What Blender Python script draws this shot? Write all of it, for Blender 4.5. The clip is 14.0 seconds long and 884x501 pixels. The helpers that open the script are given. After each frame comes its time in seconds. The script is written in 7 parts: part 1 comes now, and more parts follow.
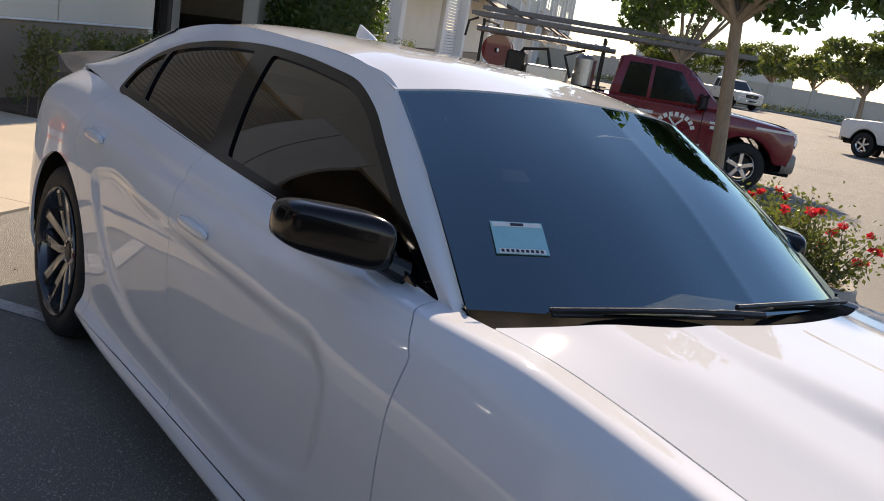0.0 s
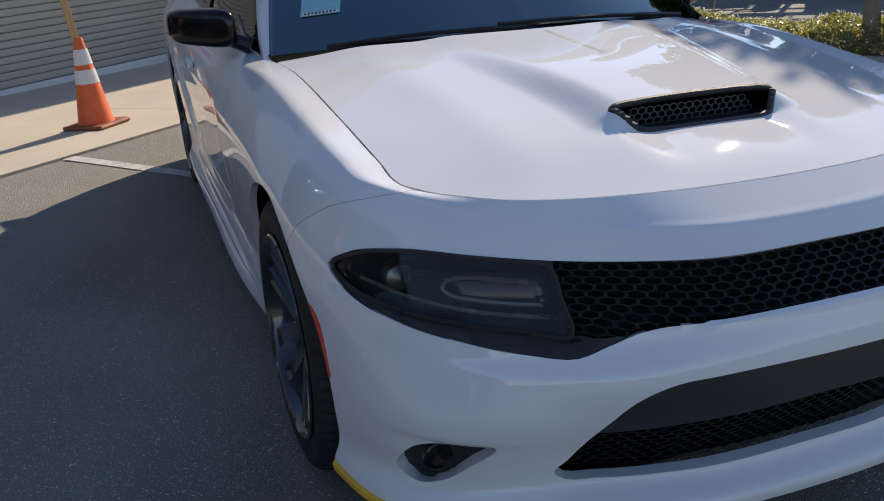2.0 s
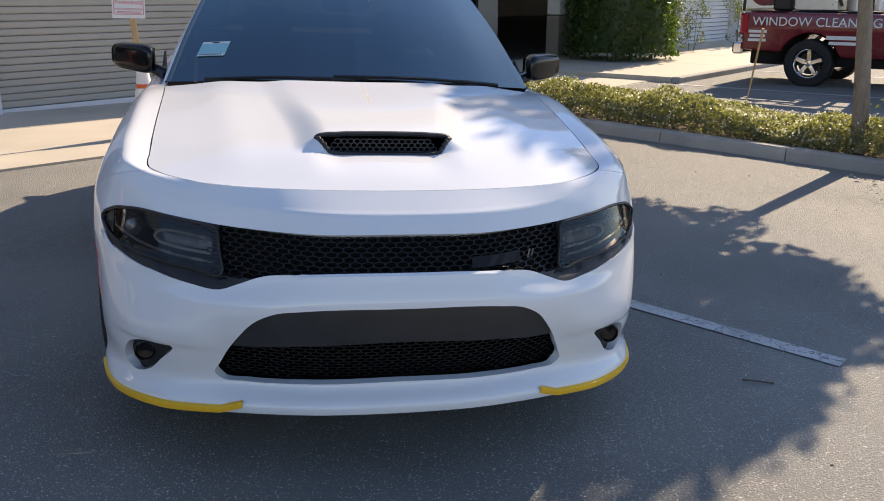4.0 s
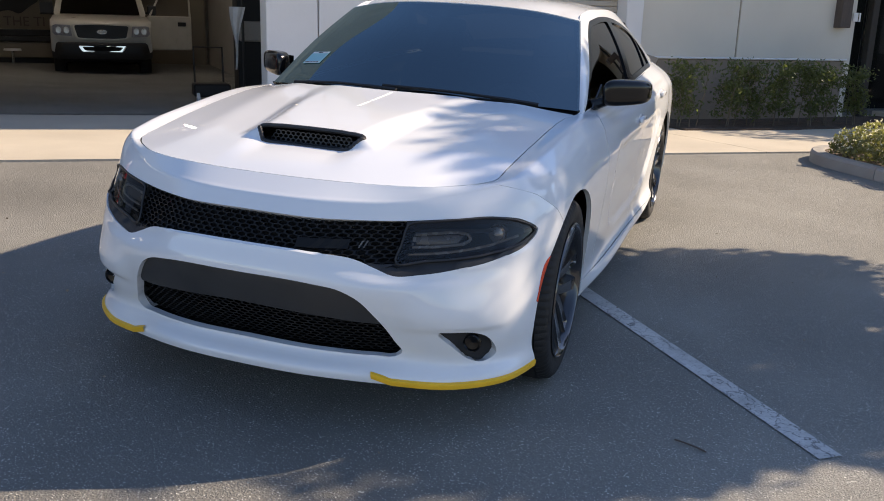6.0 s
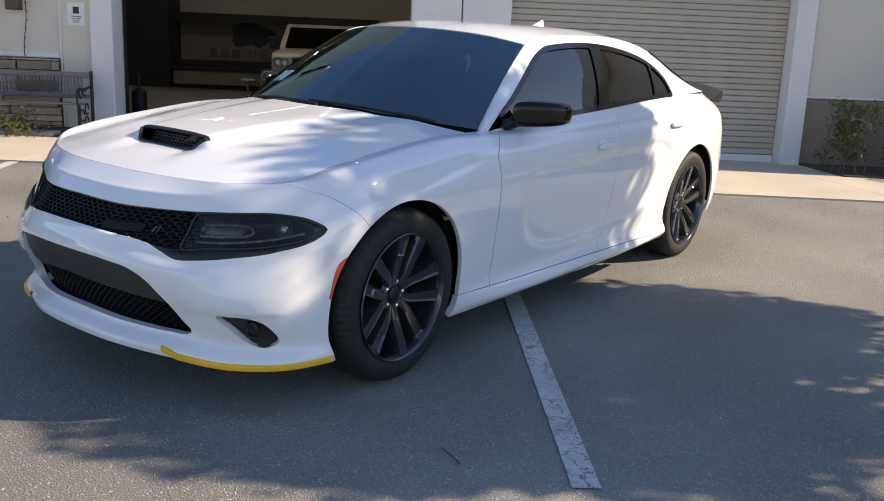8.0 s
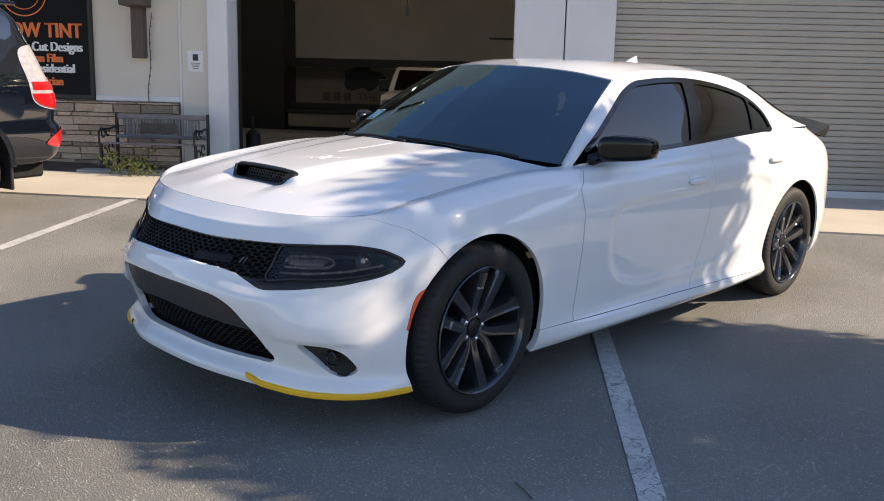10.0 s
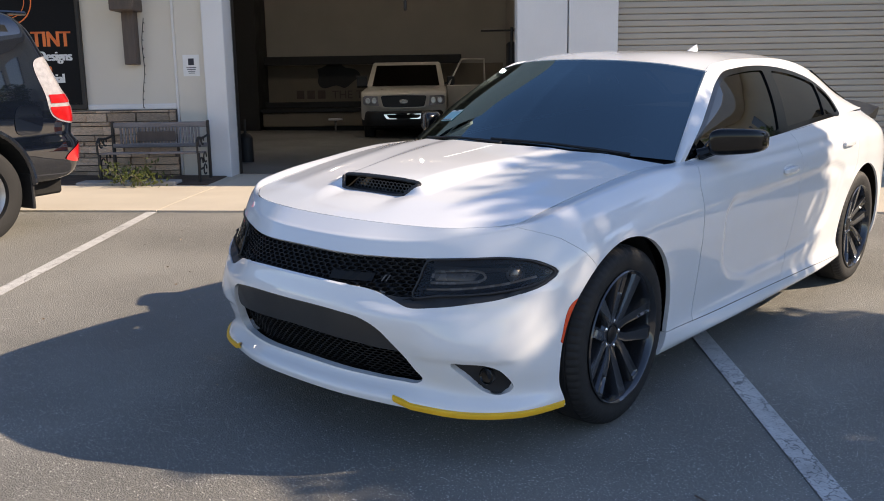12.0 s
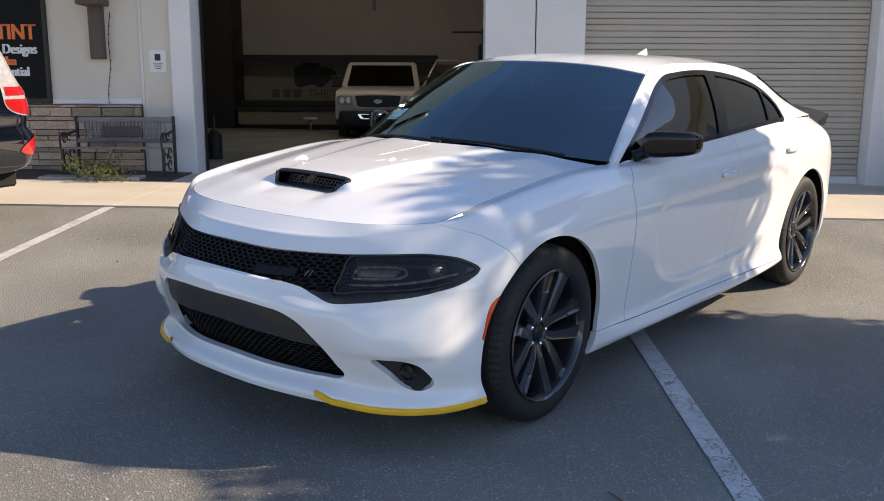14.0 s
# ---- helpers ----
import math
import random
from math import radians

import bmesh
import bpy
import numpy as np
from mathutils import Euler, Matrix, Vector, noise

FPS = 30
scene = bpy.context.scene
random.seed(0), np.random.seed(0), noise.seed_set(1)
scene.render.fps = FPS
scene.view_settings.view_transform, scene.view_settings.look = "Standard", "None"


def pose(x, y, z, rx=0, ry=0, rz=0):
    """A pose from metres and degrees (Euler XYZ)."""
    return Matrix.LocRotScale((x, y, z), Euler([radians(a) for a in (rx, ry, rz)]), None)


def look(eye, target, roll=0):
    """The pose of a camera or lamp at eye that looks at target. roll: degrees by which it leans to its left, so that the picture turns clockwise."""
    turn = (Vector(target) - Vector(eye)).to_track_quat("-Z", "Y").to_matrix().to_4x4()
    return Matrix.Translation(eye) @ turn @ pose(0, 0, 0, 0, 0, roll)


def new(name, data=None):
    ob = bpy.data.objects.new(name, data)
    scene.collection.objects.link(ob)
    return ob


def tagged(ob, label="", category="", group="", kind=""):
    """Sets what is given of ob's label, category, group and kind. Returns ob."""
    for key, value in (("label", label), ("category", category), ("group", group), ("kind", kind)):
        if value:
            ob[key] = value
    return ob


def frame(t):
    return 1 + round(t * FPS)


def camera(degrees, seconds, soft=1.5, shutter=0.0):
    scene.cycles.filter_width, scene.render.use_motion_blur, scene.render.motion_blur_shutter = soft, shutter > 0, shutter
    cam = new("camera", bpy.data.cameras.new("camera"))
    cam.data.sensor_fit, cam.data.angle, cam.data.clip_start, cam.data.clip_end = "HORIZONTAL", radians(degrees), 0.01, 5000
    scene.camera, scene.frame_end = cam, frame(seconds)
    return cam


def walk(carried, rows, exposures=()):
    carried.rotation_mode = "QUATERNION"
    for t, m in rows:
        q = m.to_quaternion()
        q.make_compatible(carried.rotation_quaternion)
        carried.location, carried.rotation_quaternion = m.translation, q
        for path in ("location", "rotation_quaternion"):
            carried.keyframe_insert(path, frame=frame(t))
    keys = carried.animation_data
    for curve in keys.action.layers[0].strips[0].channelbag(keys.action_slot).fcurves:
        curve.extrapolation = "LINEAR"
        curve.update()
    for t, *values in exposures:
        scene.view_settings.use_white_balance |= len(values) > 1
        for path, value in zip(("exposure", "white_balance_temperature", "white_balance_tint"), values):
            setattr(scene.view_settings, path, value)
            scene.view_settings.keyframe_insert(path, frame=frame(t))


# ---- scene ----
cam = camera(53.6, 14.0, soft=0.95)
PATH = [
    (0, (-1.982, -0.643, 1.524), (-0.723, 0.843, 1.070), 11.8),
    (0.5, (-1.704, -0.994, 1.480), (-0.604, 0.610, 1.014), 10.4),
    (1, (-1.463, -1.258, 1.418), (-0.383, 0.352, 0.924), 9.1),
    (1.5, (-1.266, -1.594, 1.357), (-0.470, 0.143, 0.767), 0.9),
    (2, (-1.222, -2.100, 1.361), (-0.601, -0.334, 0.659), -2.9),
    (2.5, (-1.260, -2.509, 1.371), (-0.639, -0.738, 0.679), -2.9),
    (3, (-1.115, -2.950, 1.379), (-0.557, -1.152, 0.705), -1.2),
    (3.5, (-0.776, -3.130, 1.416), (-0.275, -1.293, 0.804), 0.9),
    (6, (1.529, -3.301, 1.455), (0.904, -1.484, 0.902), 3.3),
    (6.5, (1.991, -3.191, 1.458), (1.131, -1.457, 0.955), 4.1),
    (7, (2.392, -3.068, 1.452), (1.416, -1.407, 0.916), 4.3),
    (7.5, (2.748, -2.871, 1.457), (1.715, -1.236, 0.947), 4.8),
    (8, (3.060, -2.687, 1.459), (1.921, -1.121, 0.959), 3.5),
    (10.5, (3.176, -2.632, 1.445), (1.825, -1.219, 1.025), 2.4),
    (11, (3.074, -2.857, 1.472), (1.787, -1.397, 1.011), 0.1),
    (11.5, (2.817, -2.948, 1.457), (1.537, -1.481, 0.998), 0.1),
    (12, (2.548, -2.990, 1.465), (1.275, -1.511, 1.026), 0.1),
    (12.5, (2.520, -3.009, 1.461), (1.255, -1.524, 1.021), 0.4),
    (13, (2.556, -2.971, 1.454), (1.380, -1.415, 1.011), 1.3),
    (13.5, (2.590, -2.917, 1.433), (1.440, -1.342, 0.990), 1.5),
    (14, (2.723, -2.869, 1.454), (1.482, -1.362, 1.019), 1.2),
]
# the path was laid out on the lot's sloping plane
slope = Vector((0, 0, 1)).rotation_difference(Vector((0.035, -0.015, 1.0)).normalized()).to_matrix().to_4x4()
walk(cam, [(t, slope @ look(eye, target, roll)) for t, eye, target, roll in PATH],
     exposures=[(0, .45, 6950, 19), (.5, .30, 6800, 18), (1, -.10, 6700, 17), (1.5, -.32, 6500, 16), (2, .15, 6350, 17), (2.5, .45, 6350, 17), (3, .70, 6600, 18), (3.5, .68, 6700, 18), (6, .68, 6600, 18), (8, .68, 6600, 18), (14, .68, 6600, 18)])

# ---- world, sun, exposure ----
SUN_AZ = radians(43.7)      # towards the sun, counter-clockwise from x
SUN_EL = radians(32.0)
world = bpy.data.worlds.new("sky")
scene.world = world
world.use_nodes = True
wn = world.node_tree.nodes
wl = world.node_tree.links
sky = wn.new("ShaderNodeTexSky")
sky.sky_type = "NISHITA"
sky.sun_disc = False
sky.sun_elevation = SUN_EL
sky.sun_rotation = radians(90.0) - SUN_AZ
sky.air_density, sky.dust_density, sky.ozone_density = 1.0, 0.15, 2.3
wn["Background"].inputs["Strength"].default_value = 0.122
wl.new(sky.outputs["Color"], wn["Background"].inputs["Color"])
sun_data = bpy.data.lights.new("sun", "SUN")
sun_data.energy, sun_data.angle, sun_data.color = 5.0, radians(0.55), (1.0, 0.855, 0.62)
sun = new("sun", sun_data)
sun_dir = Vector((math.cos(SUN_AZ) * math.cos(SUN_EL), math.sin(SUN_AZ) * math.cos(SUN_EL), math.sin(SUN_EL)))
sun.rotation_mode = "QUATERNION"
sun.rotation_quaternion = sun_dir.to_track_quat("Z", "Y")
sun.location = (10, 10, 20)
scene.view_settings.exposure = 0.40

# ---- materials ----
MATS = {}


def mat(name, color, rough=0.6, metal=0.0, vary=0.12, scale=6.0, fine=60.0, bump=0.15, coat=0.0, spec=0.5, island=0.0, rand=0.0,
        stain=None, stain_at=0.62, speckle=None, speckle_at=0.7, speckle_scale=300.0, bump_dist=0.004, stretch=None, coat_ior=1.5, crack=None, crack_scale=9.0):
    """A painted, worn or grainy surface: two scales of noise in colour and gloss, with fine relief."""
    m = bpy.data.materials.new(name)
    m.use_nodes = True
    nt = m.node_tree
    n, l = nt.nodes, nt.links
    p = n["Principled BSDF"]
    p.inputs["Metallic"].default_value = metal
    p.inputs["Coat Weight"].default_value = coat
    p.inputs["Coat Roughness"].default_value = 0.02
    p.inputs["Coat IOR"].default_value = coat_ior
    p.inputs["Specular IOR Level"].default_value = spec
    tc = n.new("ShaderNodeTexCoord")
    src = tc.outputs["Object"]
    if stretch:
        mp = n.new("ShaderNodeMapping")
        mp.inputs["Scale"].default_value = stretch
        l.new(src, mp.inputs["Vector"])
        src = mp.outputs["Vector"]

    def tex(sc, det=4.0):
        t = n.new("ShaderNodeTexNoise")
        t.inputs["Scale"].default_value = sc
        t.inputs["Detail"].default_value = det
        l.new(src, t.inputs["Vector"])
        return t.outputs["Fac"]

    def ramp(fac, a, b, lo=0.3, hi=0.7):
        r = n.new("ShaderNodeMapRange")
        r.inputs["From Min"].default_value, r.inputs["From Max"].default_value = lo, hi
        r.inputs["To Min"].default_value, r.inputs["To Max"].default_value = a, b
        l.new(fac, r.inputs["Value"])
        return r.outputs["Result"]

    def mul(a, b):
        q = n.new("ShaderNodeMath")
        q.operation = "MULTIPLY"
        l.new(a, q.inputs[0])
        l.new(b, q.inputs[1])
        return q.outputs[0]

    big, small = tex(scale), tex(fine, 3.0)
    k = mul(ramp(big, 1 - vary, 1 + vary), ramp(small, 1 - vary * 0.6, 1 + vary * 0.6))
    if island:
        g = n.new("ShaderNodeNewGeometry")
        k = mul(k, ramp(g.outputs["Random Per Island"], 1 - island, 1 + island, 0.0, 1.0))
    if rand:
        oi = n.new("ShaderNodeObjectInfo")
        k = mul(k, ramp(oi.outputs["Random"], 1 - rand, 1 + rand, 0.0, 1.0))
    hsv = n.new("ShaderNodeVectorMath")
    hsv.operation = "SCALE"
    hsv.inputs[0].default_value = color
    l.new(k, hsv.inputs["Scale"])
    out = hsv.outputs[0]

    def blend(fac, base, col):
        mx = n.new("ShaderNodeMix")
        mx.data_type = "RGBA"
        l.new(fac, mx.inputs["Factor"])
        l.new(base, mx.inputs["A"])
        mx.inputs["B"].default_value = (*col, 1)
        return mx.outputs["Result"]

    if stain:
        out = blend(ramp(tex(scale * 0.35, 6.0), 0.0, 0.8, stain_at, stain_at + 0.12), out, stain)
    if speckle:
        out = blend(ramp(tex(speckle_scale, 1.0), 0.0, 1.0, speckle_at, speckle_at + 0.06), out, speckle)
    if crack:
        warp = n.new("ShaderNodeVectorMath")
        warp.operation = "MULTIPLY_ADD"
        wob = n.new("ShaderNodeTexNoise")
        wob.inputs["Scale"].default_value = crack_scale * 2.5
        l.new(src, wob.inputs["Vector"])
        l.new(wob.outputs["Color"], warp.inputs[0])
        warp.inputs[1].default_value = (0.09, 0.09, 0.09)
        l.new(src, warp.inputs[2])
        vo = n.new("ShaderNodeTexVoronoi")
        vo.feature = "DISTANCE_TO_EDGE"
        vo.inputs["Scale"].default_value = crack_scale
        l.new(warp.outputs[0], vo.inputs["Vector"])
        out = blend(mul(ramp(vo.outputs["Distance"], 1.0, 0.0, 0.012, 0.035), ramp(tex(3.0), 0.0, 1.0, 0.40, 0.58)), out, crack)
    l.new(out, p.inputs["Base Color"])
    l.new(ramp(big, max(0.0, rough - 0.08 * min(1, rough * 3)), min(1.0, rough + 0.08 * min(1, rough * 3))), p.inputs["Roughness"])
    if bump:
        b = n.new("ShaderNodeBump")
        b.inputs["Strength"].default_value = bump
        b.inputs["Distance"].default_value = bump_dist
        l.new(small, b.inputs["Height"])
        l.new(b.outputs["Normal"], p.inputs["Normal"])
    MATS[name] = m
    return m


def glass(name, tint, rough=0.0, gloss=(0.9, 0.95, 1.0), ior=1.7):
    """Tinted glass: see-through with a colour, and mirror-like at its surface."""
    m = bpy.data.materials.new(name)
    m.use_nodes = True
    n, l = m.node_tree.nodes, m.node_tree.links
    n.remove(n["Principled BSDF"])
    tr = n.new("ShaderNodeBsdfTransparent")
    tr.inputs["Color"].default_value = (*tint, 1)
    gl = n.new("ShaderNodeBsdfGlossy")
    gl.inputs["Roughness"].default_value = rough
    gl.inputs["Color"].default_value = (*gloss, 1)
    fr = n.new("ShaderNodeFresnel")
    fr.inputs["IOR"].default_value = ior
    mx = n.new("ShaderNodeMixShader")
    l.new(fr.outputs[0], mx.inputs[0])
    l.new(tr.outputs[0], mx.inputs[1])
    l.new(gl.outputs[0], mx.inputs[2])
    l.new(mx.outputs[0], n["Material Output"].inputs["Surface"])
    MATS[name] = m
    return m


def lamp_mat(name, color, strength):
    m = bpy.data.materials.new(name)
    m.use_nodes = True
    p = m.node_tree.nodes["Principled BSDF"]
    p.inputs["Base Color"].default_value = (*color, 1)
    p.inputs["Emission Color"].default_value = (*color, 1)
    p.inputs["Emission Strength"].default_value = strength
    return m


PAINT = mat("white_car_paint", (0.77, 0.785, 0.805), 0.6, 0.0, 0.015, 3.0, 900.0, 0.0, coat=1.0, spec=0.0, coat_ior=1.62)
BLACK_GLOSS = mat("gloss_black_plastic", (0.005, 0.005, 0.0055), 0.16, 0, 0.1, 8, 200, 0.0, coat=0.25, spec=0.3)
COWL_PLASTIC = mat("cowl_plastic", (0.005, 0.005, 0.0055), 0.9, 0, 0.15, 12, 400, 0.2, spec=0.05)
SPOILER_BLACK = mat("satin_black_spoiler", (0.022, 0.022, 0.024), 0.38, 0, 0.1, 8, 200, 0.0, coat=0.4)
LADDER_GREY = mat("weathered_ladder", (0.20, 0.195, 0.19), 0.5, 0.5, 0.2, 8, 120, 0.1)
BLACK_TRIM = mat("gloss_black_trim", (0.004, 0.004, 0.0045), 0.10, 0, 0.1, 8, 200, 0.0, spec=0.4)
GRILLE_BLACK = mat("grille_black", (0.008, 0.008, 0.0085), 0.5, 0, 0.1, 12, 300, 0.1, spec=0.25)
BLACK_MATT = mat("matt_black_plastic", (0.018, 0.018, 0.019), 0.5, 0, 0.15, 12, 400, 0.2)
SCOOP_GREY = mat("dark_grey_mesh", (0.075, 0.075, 0.078), 0.45, 0.2, 0.1, 10, 300, 0.1)
GREY_BAND = mat("dark_grey_satin_plastic", (0.035, 0.036, 0.038), 0.42, 0, 0.1, 10, 500, 0.15)
DARK_VOID = mat("black_underside", (0.006, 0.006, 0.006), 0.9, 0, 0.1, 8, 80, 0.0)
RUBBER = mat("tyre_rubber", (0.011, 0.011, 0.0115), 0.7, 0, 0.2, 14, 220, 0.25)
RIM = mat("gloss_black_rim", (0.050, 0.052, 0.058), 0.18, 0.6, 0.08, 10, 300, 0.0, coat=1.0)
RIM_DARK = mat("rim_inner_black", (0.02, 0.02, 0.022), 0.4, 0.5, 0.1, 10, 200, 0.05)
DISC = mat("brake_disc_steel", (0.22, 0.22, 0.23), 0.35, 1.0, 0.1, 30, 300, 0.1)
CHROME = mat("chrome", (0.75, 0.76, 0.78), 0.08, 1.0, 0.03, 10, 200, 0.0)
YELLOW = mat("yellow_lip_guard", (0.95, 0.54, 0.03), 0.35, 0, 0.06, 10, 200, 0.05)
ORANGE_LENS = mat("orange_red_marker_lens", (0.80, 0.075, 0.015), 0.15, 0, 0.08, 60, 300, 0.1, coat=1.0)
LENS_GREY = mat("lamp_reflector_silver", (0.26, 0.25, 0.24), 0.3, 0.8, 0.15, 20, 100, 0.1)
LIGHT_GUIDE = mat("smoked_light_guide", (0.13, 0.115, 0.10), 0.25, 0.4, 0.1, 20, 100, 0.05)
LED_BAR = mat("frosted_led_bar", (0.22, 0.20, 0.18), 0.25, 0.2, 0.05, 20, 100, 0.05)
LAMP_DARK = mat("lamp_housing_dark", (0.060, 0.050, 0.043), 0.22, 0.45, 0.1, 20, 100, 0.05)
TINT = glass("tinted_window", (0.022, 0.022, 0.022), gloss=(1.0, 0.95, 0.9), ior=1.75)
WINDSHIELD = glass("tinted_windshield", (0.06, 0.075, 0.08), gloss=(0.66, 0.90, 1.0), ior=2.7)
CLEAR = glass("clear_lens", (0.80, 0.77, 0.74), ior=1.42)
TRIM_CLOTH = mat("interior_cloth", (0.025, 0.025, 0.027), 0.8, 0, 0.15, 10, 200, 0.2)
DASH = mat("dashboard_plastic", (0.06, 0.066, 0.068), 0.55, 0, 0.1, 12, 300, 0.2)
PAPER_BLUE = mat("pale_blue_permit_paper", (0.28, 0.55, 0.60), 0.5, 0, 0.05, 20, 200, 0.0)
PAPER = mat("white_paper", (0.78, 0.77, 0.74), 0.6, 0, 0.04, 20, 200, 0.0)
INK = mat("dark_ink", (0.03, 0.03, 0.04), 0.6, 0, 0.05, 20, 200, 0.0)
ASPHALT = mat("asphalt", (0.203, 0.199, 0.181), 0.82, 0, 0.24, 0.8, 140.0, 1.0, speckle=(0.74, 0.72, 0.66), speckle_at=0.655, speckle_scale=150,
              stain=(0.138, 0.134, 0.122), stain_at=0.57, bump_dist=0.007)
LINE_PAINT = mat("worn_white_line_paint", (0.54, 0.54, 0.53), 0.7, 0, 0.12, 14.0, 90, 0.6, stain=(0.34, 0.34, 0.33), stain_at=0.60, speckle=(0.26, 0.26, 0.25), speckle_at=0.64, speckle_scale=110, crack=(0.15, 0.15, 0.15), crack_scale=11.0)
CONCRETE = mat("pale_concrete", (0.53, 0.475, 0.385), 0.8, 0, 0.08, 1.2, 90, 0.35, stain=(0.47, 0.41, 0.33), stain_at=0.60)
KERB_MAT = mat("grey_kerb_concrete", (0.36, 0.34, 0.31), 0.85, 0, 0.15, 3, 120, 0.5, stain=(0.22, 0.21, 0.19), stain_at=0.58, rand=0.06)
STUCCO = mat("cream_stucco", (0.68, 0.63, 0.535), 0.85, 0, 0.05, 0.9, 160, 0.5, stain=(0.62, 0.57, 0.50), stain_at=0.58)
STUCCO_TRIM = mat("white_stucco_pilaster", (0.76, 0.745, 0.72), 0.8, 0, 0.05, 1.2, 160, 0.4)
STUCCO_BASE = mat("brown_stucco_base", (0.27, 0.215, 0.16), 0.88, 0, 0.08, 1.2, 150, 0.5)
SHUTTER_MAT = mat("beige_steel_slat", (0.45, 0.405, 0.335), 0.5, 0.1, 0.05, 1.5, 60, 0.1, rand=0.03, stain=(0.42, 0.375, 0.31), stain_at=0.64)
STONE = mat("stacked_ledge_stone", (0.64, 0.47, 0.33), 0.85, 0, 0.25, 9, 90, 0.9, rand=0.38, bump_dist=0.01)
MORTAR = mat("dark_mortar", (0.13, 0.105, 0.085), 0.95, 0, 0.2, 9, 90, 0.6)
WOOD_GREY = mat("weathered_bench_wood", (0.22, 0.195, 0.185), 0.75, 0, 0.25, 5, 80, 0.6, rand=0.15, stretch=(1, 8, 8))
WOOD_BROWN = mat("dark_brown_timber", (0.10, 0.075, 0.06), 0.7, 0, 0.2, 5, 80, 0.5, stretch=(6, 6, 1))
IRON = mat("dark_cast_iron", (0.05, 0.045, 0.04), 0.6, 0.5, 0.2, 12, 120, 0.3)
VINYL_BLACK = mat("matt_window_vinyl", (0.010, 0.010, 0.011), 0.55, 0, 0.1, 5, 60, 0.0, spec=0.12)
SIGN_BLACK = mat("black_window_vinyl", (0.012, 0.012, 0.012), 0.12, 0, 0.05, 5, 60, 0.0, coat=0.5)
SIGN_ORANGE = mat("orange_vinyl", (0.85, 0.19, 0.03), 0.4, 0, 0.05, 5, 60, 0.0)
SIGN_WHITE = mat("white_vinyl", (0.80, 0.80, 0.78), 0.4, 0, 0.03, 5, 60, 0.0)
GARAGE_WALL = mat("garage_wall_paint", (0.42, 0.39, 0.34), 0.8, 0, 0.08, 1.0, 60, 0.2)
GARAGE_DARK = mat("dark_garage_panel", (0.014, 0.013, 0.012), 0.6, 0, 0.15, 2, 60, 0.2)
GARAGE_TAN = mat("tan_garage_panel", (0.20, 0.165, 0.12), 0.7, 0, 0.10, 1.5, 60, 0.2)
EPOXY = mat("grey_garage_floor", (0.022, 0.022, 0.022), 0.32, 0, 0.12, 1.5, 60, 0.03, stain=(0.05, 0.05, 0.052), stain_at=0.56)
SUV_PAINT = mat("black_suv_paint", (0.004, 0.006, 0.012), 0.5, 0, 0.1, 6, 200, 0.0, coat=1.0, spec=0.0, coat_ior=1.95)
TAIL_RED = mat("red_tail_lens", (0.45, 0.01, 0.012), 0.12, 0, 0.1, 30, 200, 0.05, coat=1.0)
TAIL_CLEAR = mat("silver_tail_lens", (0.60, 0.58, 0.60), 0.15, 0.4, 0.15, 30, 200, 0.1, coat=1.0)
RED_PAINT = mat("dark_red_truck_paint", (0.19, 0.010, 0.014), 0.3, 0, 0.08, 4, 200, 0.0, coat=0.8)
OLD_WHITE = mat("cream_white_truck_paint", (0.62, 0.58, 0.50), 0.35, 0, 0.06, 4, 200, 0.0, coat=0.5)
ALU = mat("aluminium_ladder", (0.55, 0.55, 0.54), 0.35, 0.9, 0.1, 10, 100, 0.1)
CONE_ORANGE = mat("orange_cone_plastic", (0.78, 0.15, 0.03), 0.45, 0, 0.1, 10, 120, 0.15, stain=(0.42, 0.10, 0.04), stain_at=0.63)
CONE_BASE = mat("dirty_cone_base", (0.32, 0.105, 0.045), 0.7, 0, 0.2, 10, 120, 0.3, stain=(0.16, 0.09, 0.06), stain_at=0.55)
CONE_WHITE = mat("white_reflective_collar", (0.75, 0.74, 0.72), 0.35, 0, 0.06, 10, 100, 0.1)
SIGN_RED = mat("red_print", (0.60, 0.05, 0.06), 0.5, 0, 0.05, 10, 100, 0.0)
STICK_WOOD = mat("raw_pine_stick", (0.50, 0.33, 0.15), 0.7, 0, 0.15, 5, 80, 0.3, stretch=(6, 6, 1))
SOIL = mat("brown_soil_mulch", (0.10, 0.07, 0.05), 0.95, 0, 0.35, 6, 70, 1.0, bump_dist=0.02)
SHRUB_STEM = mat("thin_shrub_stem", (0.16, 0.13, 0.09), 0.85, 0, 0.2, 10, 80, 0.3)
BARK = mat("tree_bark", (0.30, 0.23, 0.16), 0.85, 0, 0.25, 6, 60, 0.8, stretch=(1, 1, 0.25), bump_dist=0.01)


def leaf_mat(name, color, island=0.35, rough=0.45):
    m = mat(name, color, rough, 0, 0.1, 3, 60, 0.0, island=island)
    nt = m.node_tree
    n, l = nt.nodes, nt.links
    p = n["Principled BSDF"]
    tl = n.new("ShaderNodeBsdfTranslucent")
    tl.inputs["Color"].default_value = (min(1, color[0] * 2.4), min(1, color[1] * 2.6), color[2] * 1.2, 1)
    mx = n.new("ShaderNodeMixShader")
    mx.inputs[0].default_value = 0.35
    l.new(p.outputs[0], mx.inputs[1])
    l.new(tl.outputs[0], mx.inputs[2])
    l.new(mx.outputs[0], n["Material Output"].inputs["Surface"])
    return m


